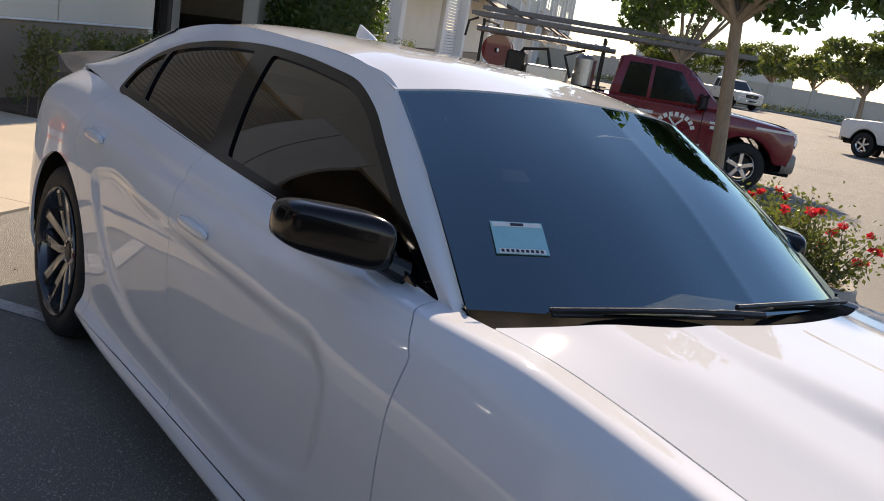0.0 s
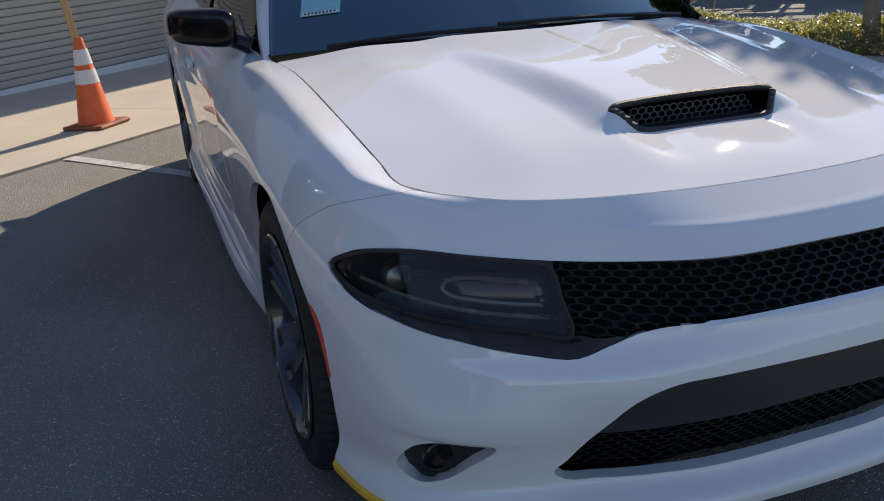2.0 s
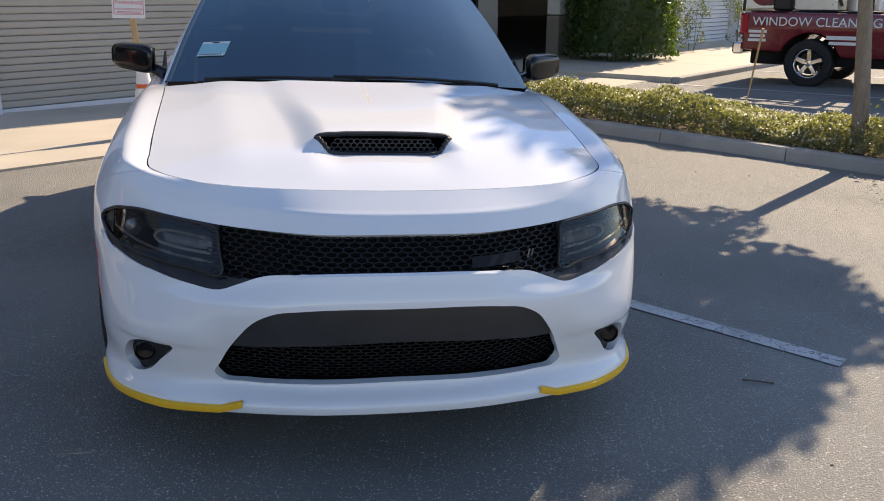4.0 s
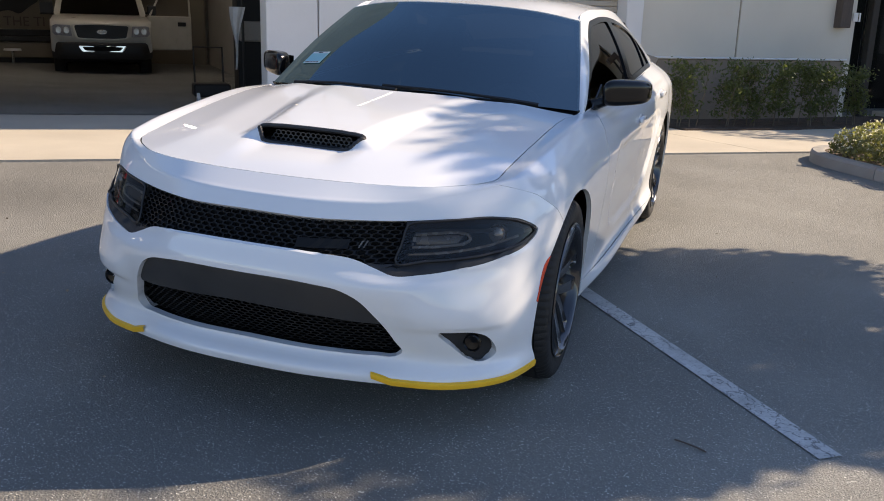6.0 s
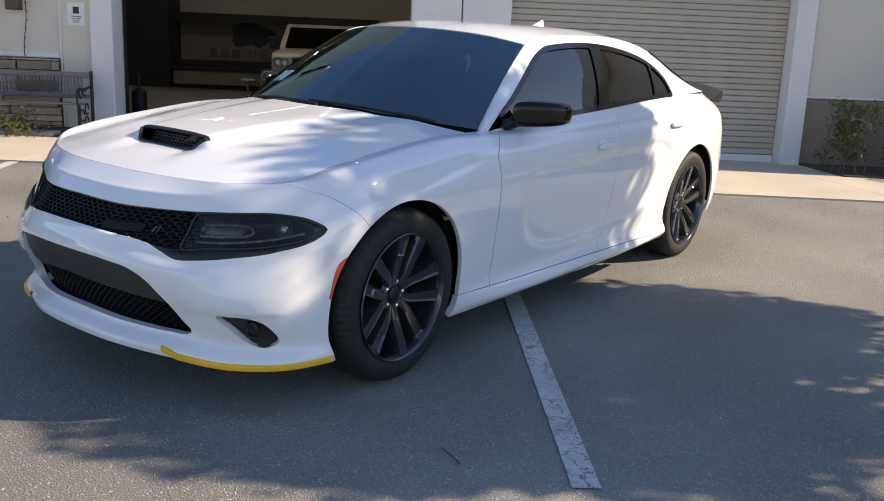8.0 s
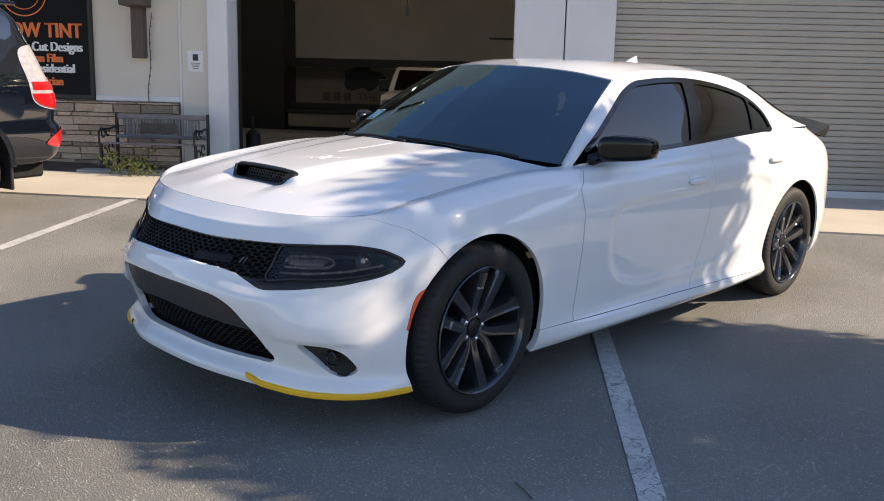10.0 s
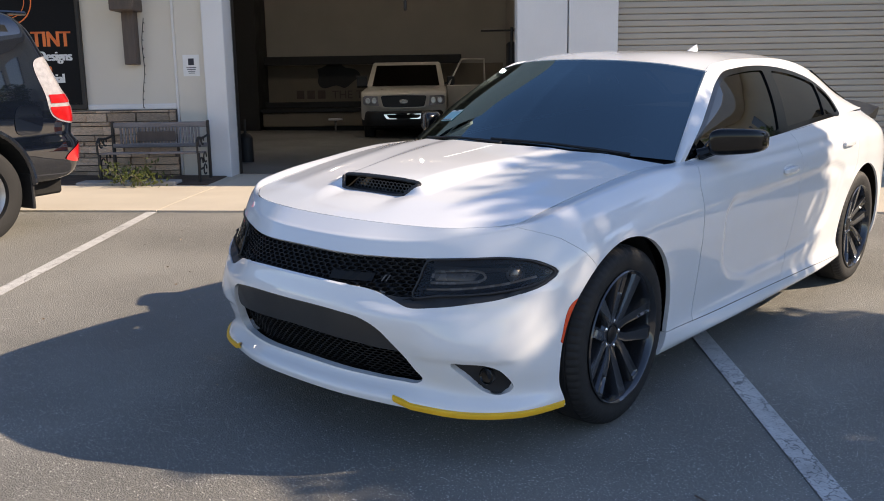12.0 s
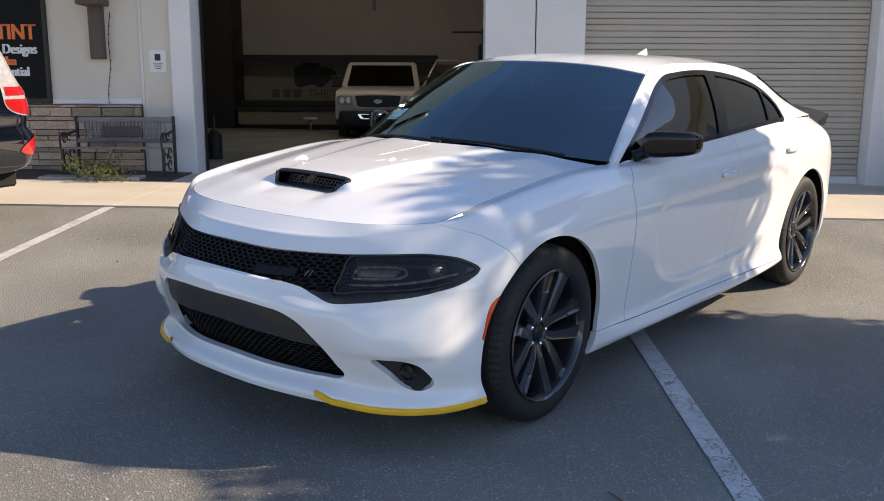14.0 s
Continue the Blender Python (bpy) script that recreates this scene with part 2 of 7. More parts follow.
LEAF_TREE = leaf_mat("tree_leaves", (0.060, 0.095, 0.028))
LEAF_FAR = leaf_mat("far_tree_leaves", (0.085, 0.10, 0.03))
LEAF_HEDGE = leaf_mat("hedge_leaves", (0.20, 0.19, 0.095), rough=0.3)
LEAF_SHRUB = leaf_mat("wall_shrub_leaves", (0.085, 0.098, 0.035))
LEAF_DARK = leaf_mat("cypress_leaves", (0.055, 0.085, 0.02))
PETAL_RED = leaf_mat("red_rose_petals", (0.55, 0.02, 0.05))
PETAL_WHITE = leaf_mat("white_blossom", (0.70, 0.66, 0.55))

# ---- geometry helpers ----
class Geo:
    """Collects vertices and faces of one mesh."""

    def __init__(self):
        self.v, self.f = [], []

    def add(self, verts, faces):
        o = len(self.v)
        self.v.extend([tuple(map(float, p)) for p in verts])
        self.f.extend([tuple(i + o for i in q) for q in faces])
        return self

    def box(self, x0, x1, y0, y1, z0, z1, b=0.0, m=None):
        b = min(b, abs(x1 - x0) * 0.45, abs(y1 - y0) * 0.45, abs(z1 - z0) * 0.45)
        if b <= 0:
            vs = [(x, y, z) for x in (x0, x1) for y in (y0, y1) for z in (z0, z1)]
            fs = [(0, 1, 3, 2), (4, 6, 7, 5), (0, 4, 5, 1), (2, 3, 7, 6), (0, 2, 6, 4), (1, 5, 7, 3)]
        else:
            bm = bmesh.new()
            bmesh.ops.create_cube(bm, size=1.0)
            for q in bm.verts:
                q.co = Vector(((x0 + x1) / 2 + q.co.x * (x1 - x0), (y0 + y1) / 2 + q.co.y * (y1 - y0), (z0 + z1) / 2 + q.co.z * (z1 - z0)))
            bmesh.ops.bevel(bm, geom=list(bm.edges), offset=b, segments=1, affect="EDGES", profile=0.5)
            bm.verts.index_update()
            vs = [tuple(q.co) for q in bm.verts]
            fs = [tuple(q.index for q in f.verts) for f in bm.faces]
            bm.free()
        if m is not None:
            vs = [tuple(m @ Vector(p)) for p in vs]
        return self.add(vs, fs)

    def tube(self, path, r, n=8, close=True):
        """A round bar along a path; r is one radius or one per point."""
        pts = [Vector(p) for p in path]
        rs = list(r) if isinstance(r, (list, tuple, np.ndarray)) else [r] * len(pts)
        vs, fs = [], []
        side = None
        for i, p in enumerate(pts):
            d = (pts[min(i + 1, len(pts) - 1)] - pts[max(i - 1, 0)]).normalized()
            if side is None:
                side = d.orthogonal().normalized()
            side = (side - d * side.dot(d)).normalized()
            up = d.cross(side)
            for k in range(n):
                a = 2 * math.pi * k / n
                vs.append(p + (side * math.cos(a) + up * math.sin(a)) * rs[i])
        for i in range(len(pts) - 1):
            for k in range(n):
                fs.append((i * n + k, i * n + (k + 1) % n, (i + 1) * n + (k + 1) % n, (i + 1) * n + k))
        if close:
            fs.append(tuple(range(n - 1, -1, -1)))
            fs.append(tuple((len(pts) - 1) * n + k for k in range(n)))
        return self.add(vs, fs)

    def lathe(self, prof, n=48, axis="x", centre=(0, 0, 0), wave=None):
        """Turns a profile of (along, radius) round an axis. wave(i, k) changes the radius."""
        vs, fs = [], []
        for i, (a, r) in enumerate(prof):
            for k in range(n):
                t = 2 * math.pi * k / n
                q = r + (wave(i, k) if wave else 0.0)
                c, s = q * math.cos(t), q * math.sin(t)
                p = {"x": (a, c, s), "y": (c, a, s), "z": (c, s, a)}[axis]
                vs.append((p[0] + centre[0], p[1] + centre[1], p[2] + centre[2]))
        for i in range(len(prof) - 1):
            for k in range(n):
                fs.append((i * n + k, i * n + (k + 1) % n, (i + 1) * n + (k + 1) % n, (i + 1) * n + k))
        return self.add(vs, fs)

    def slab(self, outline, z0, z1):
        """A flat shape with thickness, from an outline in x and y."""
        n = len(outline)
        vs = [(x, y, z0) for x, y in outline] + [(x, y, z1) for x, y in outline]
        fs = [tuple(range(n - 1, -1, -1)), tuple(range(n, 2 * n))]
        fs += [(k, (k + 1) % n, n + (k + 1) % n, n + k) for k in range(n)]
        return self.add(vs, fs)

    def grid(self, P):
        P = np.asarray(P, float)
        r, c = P.shape[:2]
        vs = P.reshape(-1, 3)
        fs = [(i * c + j, i * c + j + 1, (i + 1) * c + j + 1, (i + 1) * c + j) for i in range(r - 1) for j in range(c - 1)]
        return self.add(vs, fs)


def part(name, geo, material, parent=None, label="", smooth=False, angle=35.0):
    """Links a Geo as one mesh object under a thing or a part."""
    me = bpy.data.meshes.new(name)
    me.from_pydata(geo.v, [], geo.f)
    me.materials.append(material)
    if smooth:
        me.shade_smooth()
        me.set_sharp_from_angle(angle=radians(angle))
    me.update()
    ob = new(name, me)
    if parent is not None:
        ob.parent = parent
    if label:
        tagged(ob, label)
    return ob


def piece(name, mesh, parent, m):
    ob = new(name, mesh)
    ob.parent = parent
    ob.matrix_basis = m
    return ob


def thing(name, label, category, m=None, group="", kind=""):
    ob = new(name)
    ob.empty_display_size = 0.2
    if m is not None:
        ob.matrix_basis = m
    return tagged(ob, label, category, group, kind)


def spline(pts, n, knots=None):
    """Points on a smooth curve through pts (Catmull-Rom on chord lengths)."""
    p = np.asarray(pts, float)
    if knots is None:
        d = np.linalg.norm(np.diff(p, axis=0), axis=1)
        knots = np.concatenate([[0], np.cumsum(np.maximum(d, 1e-6))])
    k = np.asarray(knots, float)
    t = np.linspace(k[0], k[-1], n) if np.isscalar(n) else np.asarray(n, float)
    h = np.diff(k)
    s = np.diff(p, axis=0) / h[:, None]
    m = np.empty_like(p)
    m[1:-1] = (s[:-1] * h[1:, None] + s[1:] * h[:-1, None]) / (h[1:] + h[:-1])[:, None]
    m[0], m[-1] = s[0], s[-1]
    i = np.clip(np.searchsorted(k, t, side="right") - 1, 0, len(h) - 1)
    u = ((t - k[i]) / h[i])[:, None]
    hh = h[i][:, None]
    return ((1 + 2 * u) * (1 - u) ** 2 * p[i] + u * (1 - u) ** 2 * hh * m[i]
            + u * u * (3 - 2 * u) * p[i + 1] + u * u * (u - 1) * hh * m[i + 1])


def coons(bottom, top, left, right, nu, nv):
    """A smooth patch between four curves (each a list of control points)."""
    c0, c1 = spline(bottom, nu), spline(top, nu)
    d0, d1 = spline(left, nv), spline(right, nv)
    u = np.linspace(0, 1, nu)[None, :, None]
    v = np.linspace(0, 1, nv)[:, None, None]
    ruled_v = (1 - v) * c0[None] + v * c1[None]
    ruled_u = (1 - u) * d0[:, None] + u * d1[:, None]
    bil = (1 - u) * (1 - v) * c0[0] + u * (1 - v) * c0[-1] + (1 - u) * v * c1[0] + u * v * c1[-1]
    return ruled_v + ruled_u - bil


def quads(P):
    r, c = P.shape[:2]
    i, j = np.meshgrid(np.arange(r - 1), np.arange(c - 1), indexing="ij")
    a = (i * c + j).ravel()
    return P.reshape(-1, 3).copy(), np.stack([a, a + 1, a + c + 1, a + c], 1).tolist()


def outline(pts, n=160, smooth=True):
    """A closed 2D outline, rounded through its points when smooth."""
    p = np.asarray(pts, float)
    if not smooth:
        return p
    q = np.vstack([p[-2:], p, p[:3]])
    d = np.linalg.norm(np.diff(q, axis=0), axis=1)
    k = np.concatenate([[0], np.cumsum(np.maximum(d, 1e-6))])
    t = np.linspace(k[2], k[2 + len(p)], n, endpoint=False)
    return spline(q, t, k)


def inside(pts, poly):
    """Signed distance to a closed outline: positive inside."""
    p = np.asarray(pts, float)
    a, b = poly, np.roll(poly, -1, axis=0)
    best = np.full(len(p), 1e9)
    odd = np.zeros(len(p), bool)
    for (ax, ay), (bx, by) in zip(a, b):
        dx, dy = bx - ax, by - ay
        t = np.clip(((p[:, 0] - ax) * dx + (p[:, 1] - ay) * dy) / max(dx * dx + dy * dy, 1e-12), 0, 1)
        best = np.minimum(best, np.hypot(p[:, 0] - ax - t * dx, p[:, 1] - ay - t * dy))
        if abs(dy) > 1e-12:
            odd ^= ((ay > p[:, 1]) != (by > p[:, 1])) & (p[:, 0] < dx * (p[:, 1] - ay) / dy + ax)
    return np.where(odd, best, -best)


def clip(V, F, d):
    """Keeps the part of a mesh where d, given at its vertices, is positive; the cut runs smoothly through the faces."""
    V = np.asarray(V, float)
    d = np.where(np.abs(d) < 1e-7, 1e-7, d)
    pos = d > 0
    out_v, out_f, index, cuts = [], [], {}, {}

    def vert(i):
        if i not in index:
            index[i] = len(out_v)
            out_v.append(V[i])
        return index[i]

    for f in F:
        k = [pos[i] for i in f]
        if all(k):
            out_f.append([vert(i) for i in f])
        elif any(k):
            g = []
            for a, b in zip(f, list(f[1:]) + [f[0]]):
                if pos[a]:
                    g.append(vert(a))
                if pos[a] != pos[b]:
                    e = (min(a, b), max(a, b))
                    if e not in cuts:
                        t = d[e[0]] / (d[e[0]] - d[e[1]])
                        cuts[e] = len(out_v)
                        out_v.append(V[e[0]] + t * (V[e[1]] - V[e[0]]))
                    g.append(cuts[e])
            if len(g) > 2:
                out_f.append(g)
    return np.array(out_v).reshape(-1, 3), out_f


def normals(V, F):
    N = np.zeros_like(V)
    for f in F:
        a, b, c = V[f[0]], V[f[1]], V[f[2]]
        n = np.cross(b - a, c - a)
        if len(f) > 3:
            n = n + np.cross(c - a, V[f[3]] - a)
        for i in f:
            N[i] += n
    return N / np.maximum(np.linalg.norm(N, axis=1), 1e-12)[:, None]


def shell(V, F, depth=0.012, shift=0.0, flip=False):
    """A sheet with a folded edge of that depth; shift moves it along its normals."""
    g = Geo()
    if not len(F):
        return g
    if flip:
        F = [list(reversed(f)) for f in F]
    N = normals(V, F)
    V = V + N * shift
    g.add(V, F)
    if depth:
        count = {}
        for f in F:
            for a, b in zip(f, list(f[1:]) + [f[0]]):
                count[(a, b)] = 1
        edge = [(a, b) for a, b in count if (b, a) not in count]
        idx = {}
        for a, b in edge:
            for i in (a, b):
                if i not in idx:
                    idx[i] = len(g.v)
                    g.v.append(tuple(V[i] - N[i] * depth))
        for a, b in edge:
            g.f.append((b, a, idx[a], idx[b]))
    return g


def mirror(V, F):
    W = V.copy()
    W[:, 0] *= -1
    return W, [list(reversed(f)) for f in F]


def word(name, body, size, material, parent, m, depth=0.002, align="LEFT", label=""):
    """Raised lettering, turned into a mesh."""
    cu = bpy.data.curves.new(name, "FONT")
    cu.body, cu.size, cu.extrude, cu.align_x = body, size, depth, align
    tmp = bpy.data.objects.new(name, cu)
    me = bpy.data.meshes.new_from_object(tmp)
    bpy.data.objects.remove(tmp)
    bpy.data.curves.remove(cu)
    me.materials.clear()
    me.materials.append(material)
    ob = new(name, me)
    ob.parent = parent
    ob.matrix_basis = m
    if label:
        tagged(ob, label)
    return ob


# ---- plan of the place: u along the shop front, v into the building ----
TURN = 40.7
B = pose(0, 0, 0, 0, 0, TURN)
CU, SU = math.cos(radians(TURN)), math.sin(radians(TURN))
FACE = 7.15                 # the shop front's plane, in the building's own plan
BB = B @ Matrix.Translation((.10, .193, -.075)) @ Matrix.Diagonal((1.067, 1.05, 1.05, 1))     # the building's plan set on the lot
TILT = Vector((0.035, -0.015, 1.0)).normalized()      # the lot's slope under the car
LEAN = Vector((0, 0, 1)).rotation_difference(TILT).to_matrix().to_4x4()


def xy(u, v):
    return u * CU - v * SU, u * SU + v * CU


def uv_of(x, y):
    return x * CU + y * SU, -x * SU + y * CU


def smooth(a, b, x):
    t = min(1.0, max(0.0, (x - a) / (b - a)))
    return t * t * (3 - 2 * t)


def height(u, v):
    """The ground's height: a lot that falls away from the building, and a level one beyond the planting island."""
    uu, vv = max(-9.0, min(u, 30.0)), max(-9.0, min(v, 4.2))
    z = -0.0168 * uu + 0.0342 * vv
    k = smooth(6.2, 11.5, u)
    z = z * (1 - k)
    return z - 0.030 * smooth(4.2, 7.0, v) * (1 - k)


def floor_at(u, v):
    """The ground's height under a point of the building's plan, in that plan."""
    return (height(1.067 * u + .10, 1.05 * v + .193) + .075) / 1.05


def place(u, v, turn=0.0, z=None):
    x, y = xy(u, v)
    return pose(x, y, height(u, v) if z is None else z, 0, 0, TURN + turn)

# ---- the white car: front axle at the origin, nose towards -y ----
car = thing("car", "glossy white four-door sedan with black wheels, parked on asphalt", "car", LEAN.copy())

# Rows run from the lip up to the hood edge; each has the nose, the flank and the tail as (x, y, z).
ROWS = [
    [(0, -.913, .222), (.25, -.893, .220), (.48, -.815, .204), (.70, -.712, .188), (.838, -.575, .187), (.899, -.398, .188), (.905, 0, .20), (.893, .40, .183),
     (.900, .80, .180), (.908, 1.7, .178), (.915, 2.5, .190), (.92, 3.05, .23), (.882, 3.62, .27), (.725, 3.91, .28), (.5, 4.04, .28), (0, 4.06, .28)],
    [(0, -.918, .246), (.25, -.898, .244), (.48, -.820, .228), (.70, -.716, .212), (.842, -.578, .211), (.903, -.398, .212), (.91, 0, .23), (.905, .40, .206),
     (.932, .80, .206), (.939, 1.7, .204), (.943, 2.5, .216), (.93, 3.05, .26), (.892, 3.62, .30), (.735, 3.93, .31), (.5, 4.06, .31), (0, 4.08, .31)],
    [(0, -.870, .296), (.25, -.848, .292), (.48, -.770, .280), (.70, -.678, .270), (.820, -.560, .268), (.897, -.392, .27), (.915, 0, .30), (.915, .40, .255),
     (.938, .80, .254), (.944, 1.7, .248), (.948, 2.5, .256), (.942, 3.05, .31), (.902, 3.62, .36), (.745, 3.94, .37), (.5, 4.07, .37), (0, 4.09, .37)],
    [(0, -.902, .372), (.25, -.882, .370), (.48, -.800, .362), (.70, -.704, .355), (.834, -.570, .352), (.905, -.385, .35), (.925, 0, .38), (.914, .40, .320),
     (.914, .80, .306), (.918, 1.7, .296), (.923, 2.5, .306), (.945, 3.05, .38), (.907, 3.62, .43), (.75, 3.95, .44), (.5, 4.08, .44), (0, 4.10, .44)],
    [(0, -.942, .490), (.25, -.922, .488), (.48, -.842, .475), (.70, -.724, .460), (.840, -.576, .450), (.910, -.375, .45), (.935, 0, .50), (.925, .40, .46),
     (.925, .80, .45), (.928, 1.7, .45), (.932, 2.5, .47), (.95, 3.05, .51), (.912, 3.62, .54), (.755, 3.96, .54), (.47, 4.07, .54), (0, 4.11, .54)],
    [(0, -.958, .575), (.25, -.936, .571), (.48, -.845, .548), (.70, -.712, .540), (.840, -.560, .545), (.912, -.365, .56), (.942, 0, .62), (.936, .40, .58),
     (.936, .80, .58), (.938, 1.7, .59), (.942, 2.5, .61), (.953, 3.05, .64), (.912, 3.62, .65), (.755, 3.96, .65), (.47, 4.07, .65), (0, 4.12, .65)],
    [(0, -.922, .655), (.25, -.896, .650), (.48, -.795, .606), (.70, -.680, .598), (.838, -.535, .618), (.913, -.355, .65), (.944, 0, .71), (.944, .40, .69),
     (.945, .80, .69), (.947, 1.7, .70), (.950, 2.5, .72), (.953, 3.05, .75), (.91, 3.62, .76), (.745, 3.95, .75), (.47, 4.06, .75), (0, 4.11, .75)],
    [(0, -.862, .742), (.25, -.834, .742), (.48, -.728, .742), (.70, -.606, .744), (.832, -.470, .752), (.895, -.335, .778), (.928, 0, .815), (.936, .40, .83),
     (.940, .80, .83), (.944, 1.7, .84), (.948, 2.5, .86), (.952, 3.05, .875), (.903, 3.61, .875), (.735, 3.93, .86), (.47, 4.04, .86), (0, 4.09, .86)],
    [(0, -.825, .796), (.25, -.798, .799), (.48, -.700, .803), (.676, -.568, .832), (.800, -.436, .868), (.826, -.315, .892), (.846, 0, .933), (.862, .40, .968),
     (.885, .80, .954), (.908, 1.7, .957), (.914, 2.5, .982), (.918, 3.05, .997), (.866, 3.60, .982), (.700, 3.90, .958), (.46, 4.01, .955), (0, 4.07, .96)],
    [(0, -.733, .848), (.25, -.714, .849), (.47, -.660, .849), (.615, -.580, .853), (.725, -.464, .864), (.738, -.330, .889), (.753, 0, .941), (.768, .40, .986),
     (.802, .80, .990), (.845, 1.7, 1.042), (.838, 2.5, 1.078), (.80, 3.05, 1.098), (.738, 3.60, 1.080), (.625, 3.88, 1.034), (.42, 3.97, 1.042), (0, 4.02, 1.052)],
]
K_ALONG = np.cumsum([0, .25, .24, .25, .20, .19, .39, .40, .40, .90, .80, .55, .55, .38, .32, .50])
K_UP = np.cumsum([0, .03, .07, .08, .12, .09, .09, .10, .07, .02, .03, .11])
NA, NU = 340, 72
ctrl = np.array(ROWS)
# a crisper crest along the fenders and shoulders: two more rows hug row 8
low_row, crest, top_row = ctrl[7], ctrl[8], ctrl[9]
keen = np.array([0, 0, .1, .4, .8, 1, 1, 1, 1, 1, 1, 1, .6, .2, 0, 0])[:, None]
under = crest * .78 + low_row * .22 + keen * (.009, 0, .004)
over = crest * .80 + top_row * .20 + keen * (.006, 0, .007)
TOP_ROW = top_row
ctrl = np.vstack([ctrl[:8], under[None], crest[None], over[None], top_row[None]])
along = np.linspace(0, K_ALONG[-1], NA)
lines = np.array([spline(r, along, K_ALONG) for r in ctrl])
up_t = np.linspace(0, K_UP[-1], NU)
SIDE = np.stack([spline(lines[:, j], up_t, K_UP) for j in range(NA)], axis=1)
# a shallow scallop pressed into the doors
scallop = outline([(.890, .60), (.893, .76), (.96, .815), (1.15, .825), (1.6, .832), (2.1, .842), (2.52, .85), (2.62, .81), (2.56, .66), (2.42, .50), (2.22, .40), (1.9, .366), (1.5, .362), (1.15, .376), (1.0, .42), (.915, .50)], 140)
flat = SIDE.reshape(-1, 3)
deep = inside(flat[:, 1:3], scallop)
deep = np.clip(deep / 0.042, 0, 1)
deep[(flat[:, 0] < 0.8)] = 0
flat[:, 0] -= 0.0135 * deep * deep * (3 - 2 * deep)
SIDE = flat.reshape(SIDE.shape)


def level(P, a=0.14):
    """Give every row of a half panel a level start at the car's middle, so that both halves meet smoothly."""
    for row in P:
        n = int(np.argmax(row[:, 0] > a * 1.6)) or len(row)
        x = row[:n, 0].copy()
        g_ = np.where(x < a, x * x / (2 * a) + a / 2, x)
        for k in (1, 2):
            row[:n, k] = np.interp(g_, x, row[:n, k].copy())


level(SIDE)

SV, SF = quads(SIDE)


def front(V):
    return V[:, [0, 2]]


def flank(V):
    return V[:, [1, 2]]


def behind(V, zs, ys, gap=0.0015):
    """Distance behind an upright seam given as heights and y."""
    return V[:, 1] - np.interp(V[:, 2], zs, ys) - gap


DARK_BAND = outline([(-.3, .749), (0, .751), (.30, .748), (.50, .748), (.64, .757), (.77, .761), (.845, .742), (.884, .704), (.866, .666), (.80, .632), (.69, .606), (.59, .590),
                     (.508, .586), (.455, .606), (.39, .634), (.25, .654), (0, .660), (-.3, .660)], 260)
LAMP = outline([(.520, .738), (.58, .748), (.66, .755), (.77, .757), (.840, .738), (.877, .704), (.858, .678), (.790, .652), (.69, .636), (.60, .628), (.502, .624), (.510, .68)], 160)
INTAKE = outline([(-.3, .564), (0, .566), (.28, .556), (.36, .540), (.41, .512), (.465, .446), (.518, .345), (.534, .306), (.515, .290), (.45, .288), (.28, .296), (0, .303), (-.3, .303)], 220)
FOG = outline([(.650, .390), (.70, .392), (.748, .388), (.786, .370), (.806, .334), (.808, .286), (.780, .268), (.735, .282), (.690, .336)], 100)
MARKER = outline([(-.318, .590), (-.334, .597), (-.353, .590), (-.410, .458), (-.414, .442), (-.396, .436), (-.377, .444), (-.320, .574)], 80)
FASCIA_Z, FASCIA_Y = [.0, .60, .70, .76, .82, .87, 1.2], [-.30, -.30, -.235, -.29, -.38, -.52, -.60]
DOOR_F_Z, DOOR_F_Y = [.0, .30, .57, .81, .90, .985, 1.2], [.655, .655, .655, .648, .642, .735, .79]
DOOR_M_Z, DOOR_M_Y = [.0, .25, .32, .40, .50, .62, .75, .90, 1.05, 1.4], [1.70, 1.730, 1.768, 1.810, 1.848, 1.872, 1.880, 1.882, 1.896, 2.0]
DOOR_R_Z, DOOR_R_Y = [.0, .36, .50, .60, .70, .80, .90, 1.1, 1.4], [2.56, 2.58, 2.635, 2.69, 2.76, 2.83, 2.855, 2.84, 2.84]
REAR_Z, REAR_Y = [.0, .40, .70, .90, 1.2], [3.46, 3.46, 3.66, 3.74, 3.74]


def arches(V, r=0.411):
    a = np.hypot(V[:, 1], V[:, 2] - 0.362) - r
    b = np.hypot(V[:, 1] - 3.053, V[:, 2] - 0.372) - r
    return np.where(V[:, 0] > 0.5, np.minimum(a, b), 1.0)


def skirt(V):
    """Height above the seam over the side skirt, between the wheels."""
    return V[:, 2] - (0.290 - 0.015 * V[:, 1])


# a rolled ledge under the grille and lamps, and a fold across the bumper beside the fog lamps
nose = (SV[:, 1] < -.30) & (SV[:, 2] < .70)
below = np.where(nose & (SV[:, 2] < .655), -inside(front(SV), DARK_BAND), 9.0)
SV[:, 1] -= np.where(below > -.02, .016 * np.exp(-np.clip(below, 0, 9) / .035), 0.0) * np.clip((-.30 - SV[:, 1]) / .12, 0, 1)


def step(a, b, x):
    t = np.clip((x - a) / (b - a), 0, 1)
    return t * t * (3 - 2 * t)


fold = step(.388, .408, SV[:, 2]) * (1 - step(.43, .55, SV[:, 2])) * step(.50, .60, SV[:, 0]) * (1 - step(.76, .86, SV[:, 0]))
SV[:, 1] -= .013 * fold * (SV[:, 1] < -.30)
SV[:, 0] += .005 * fold * (SV[:, 1] < -.30)
BODY_V, BODY_F = clip(SV, SF, arches(SV))


def take(V, F, *tests):
    for t in tests:
        V, F = clip(V, F, t(V))
    return V, F


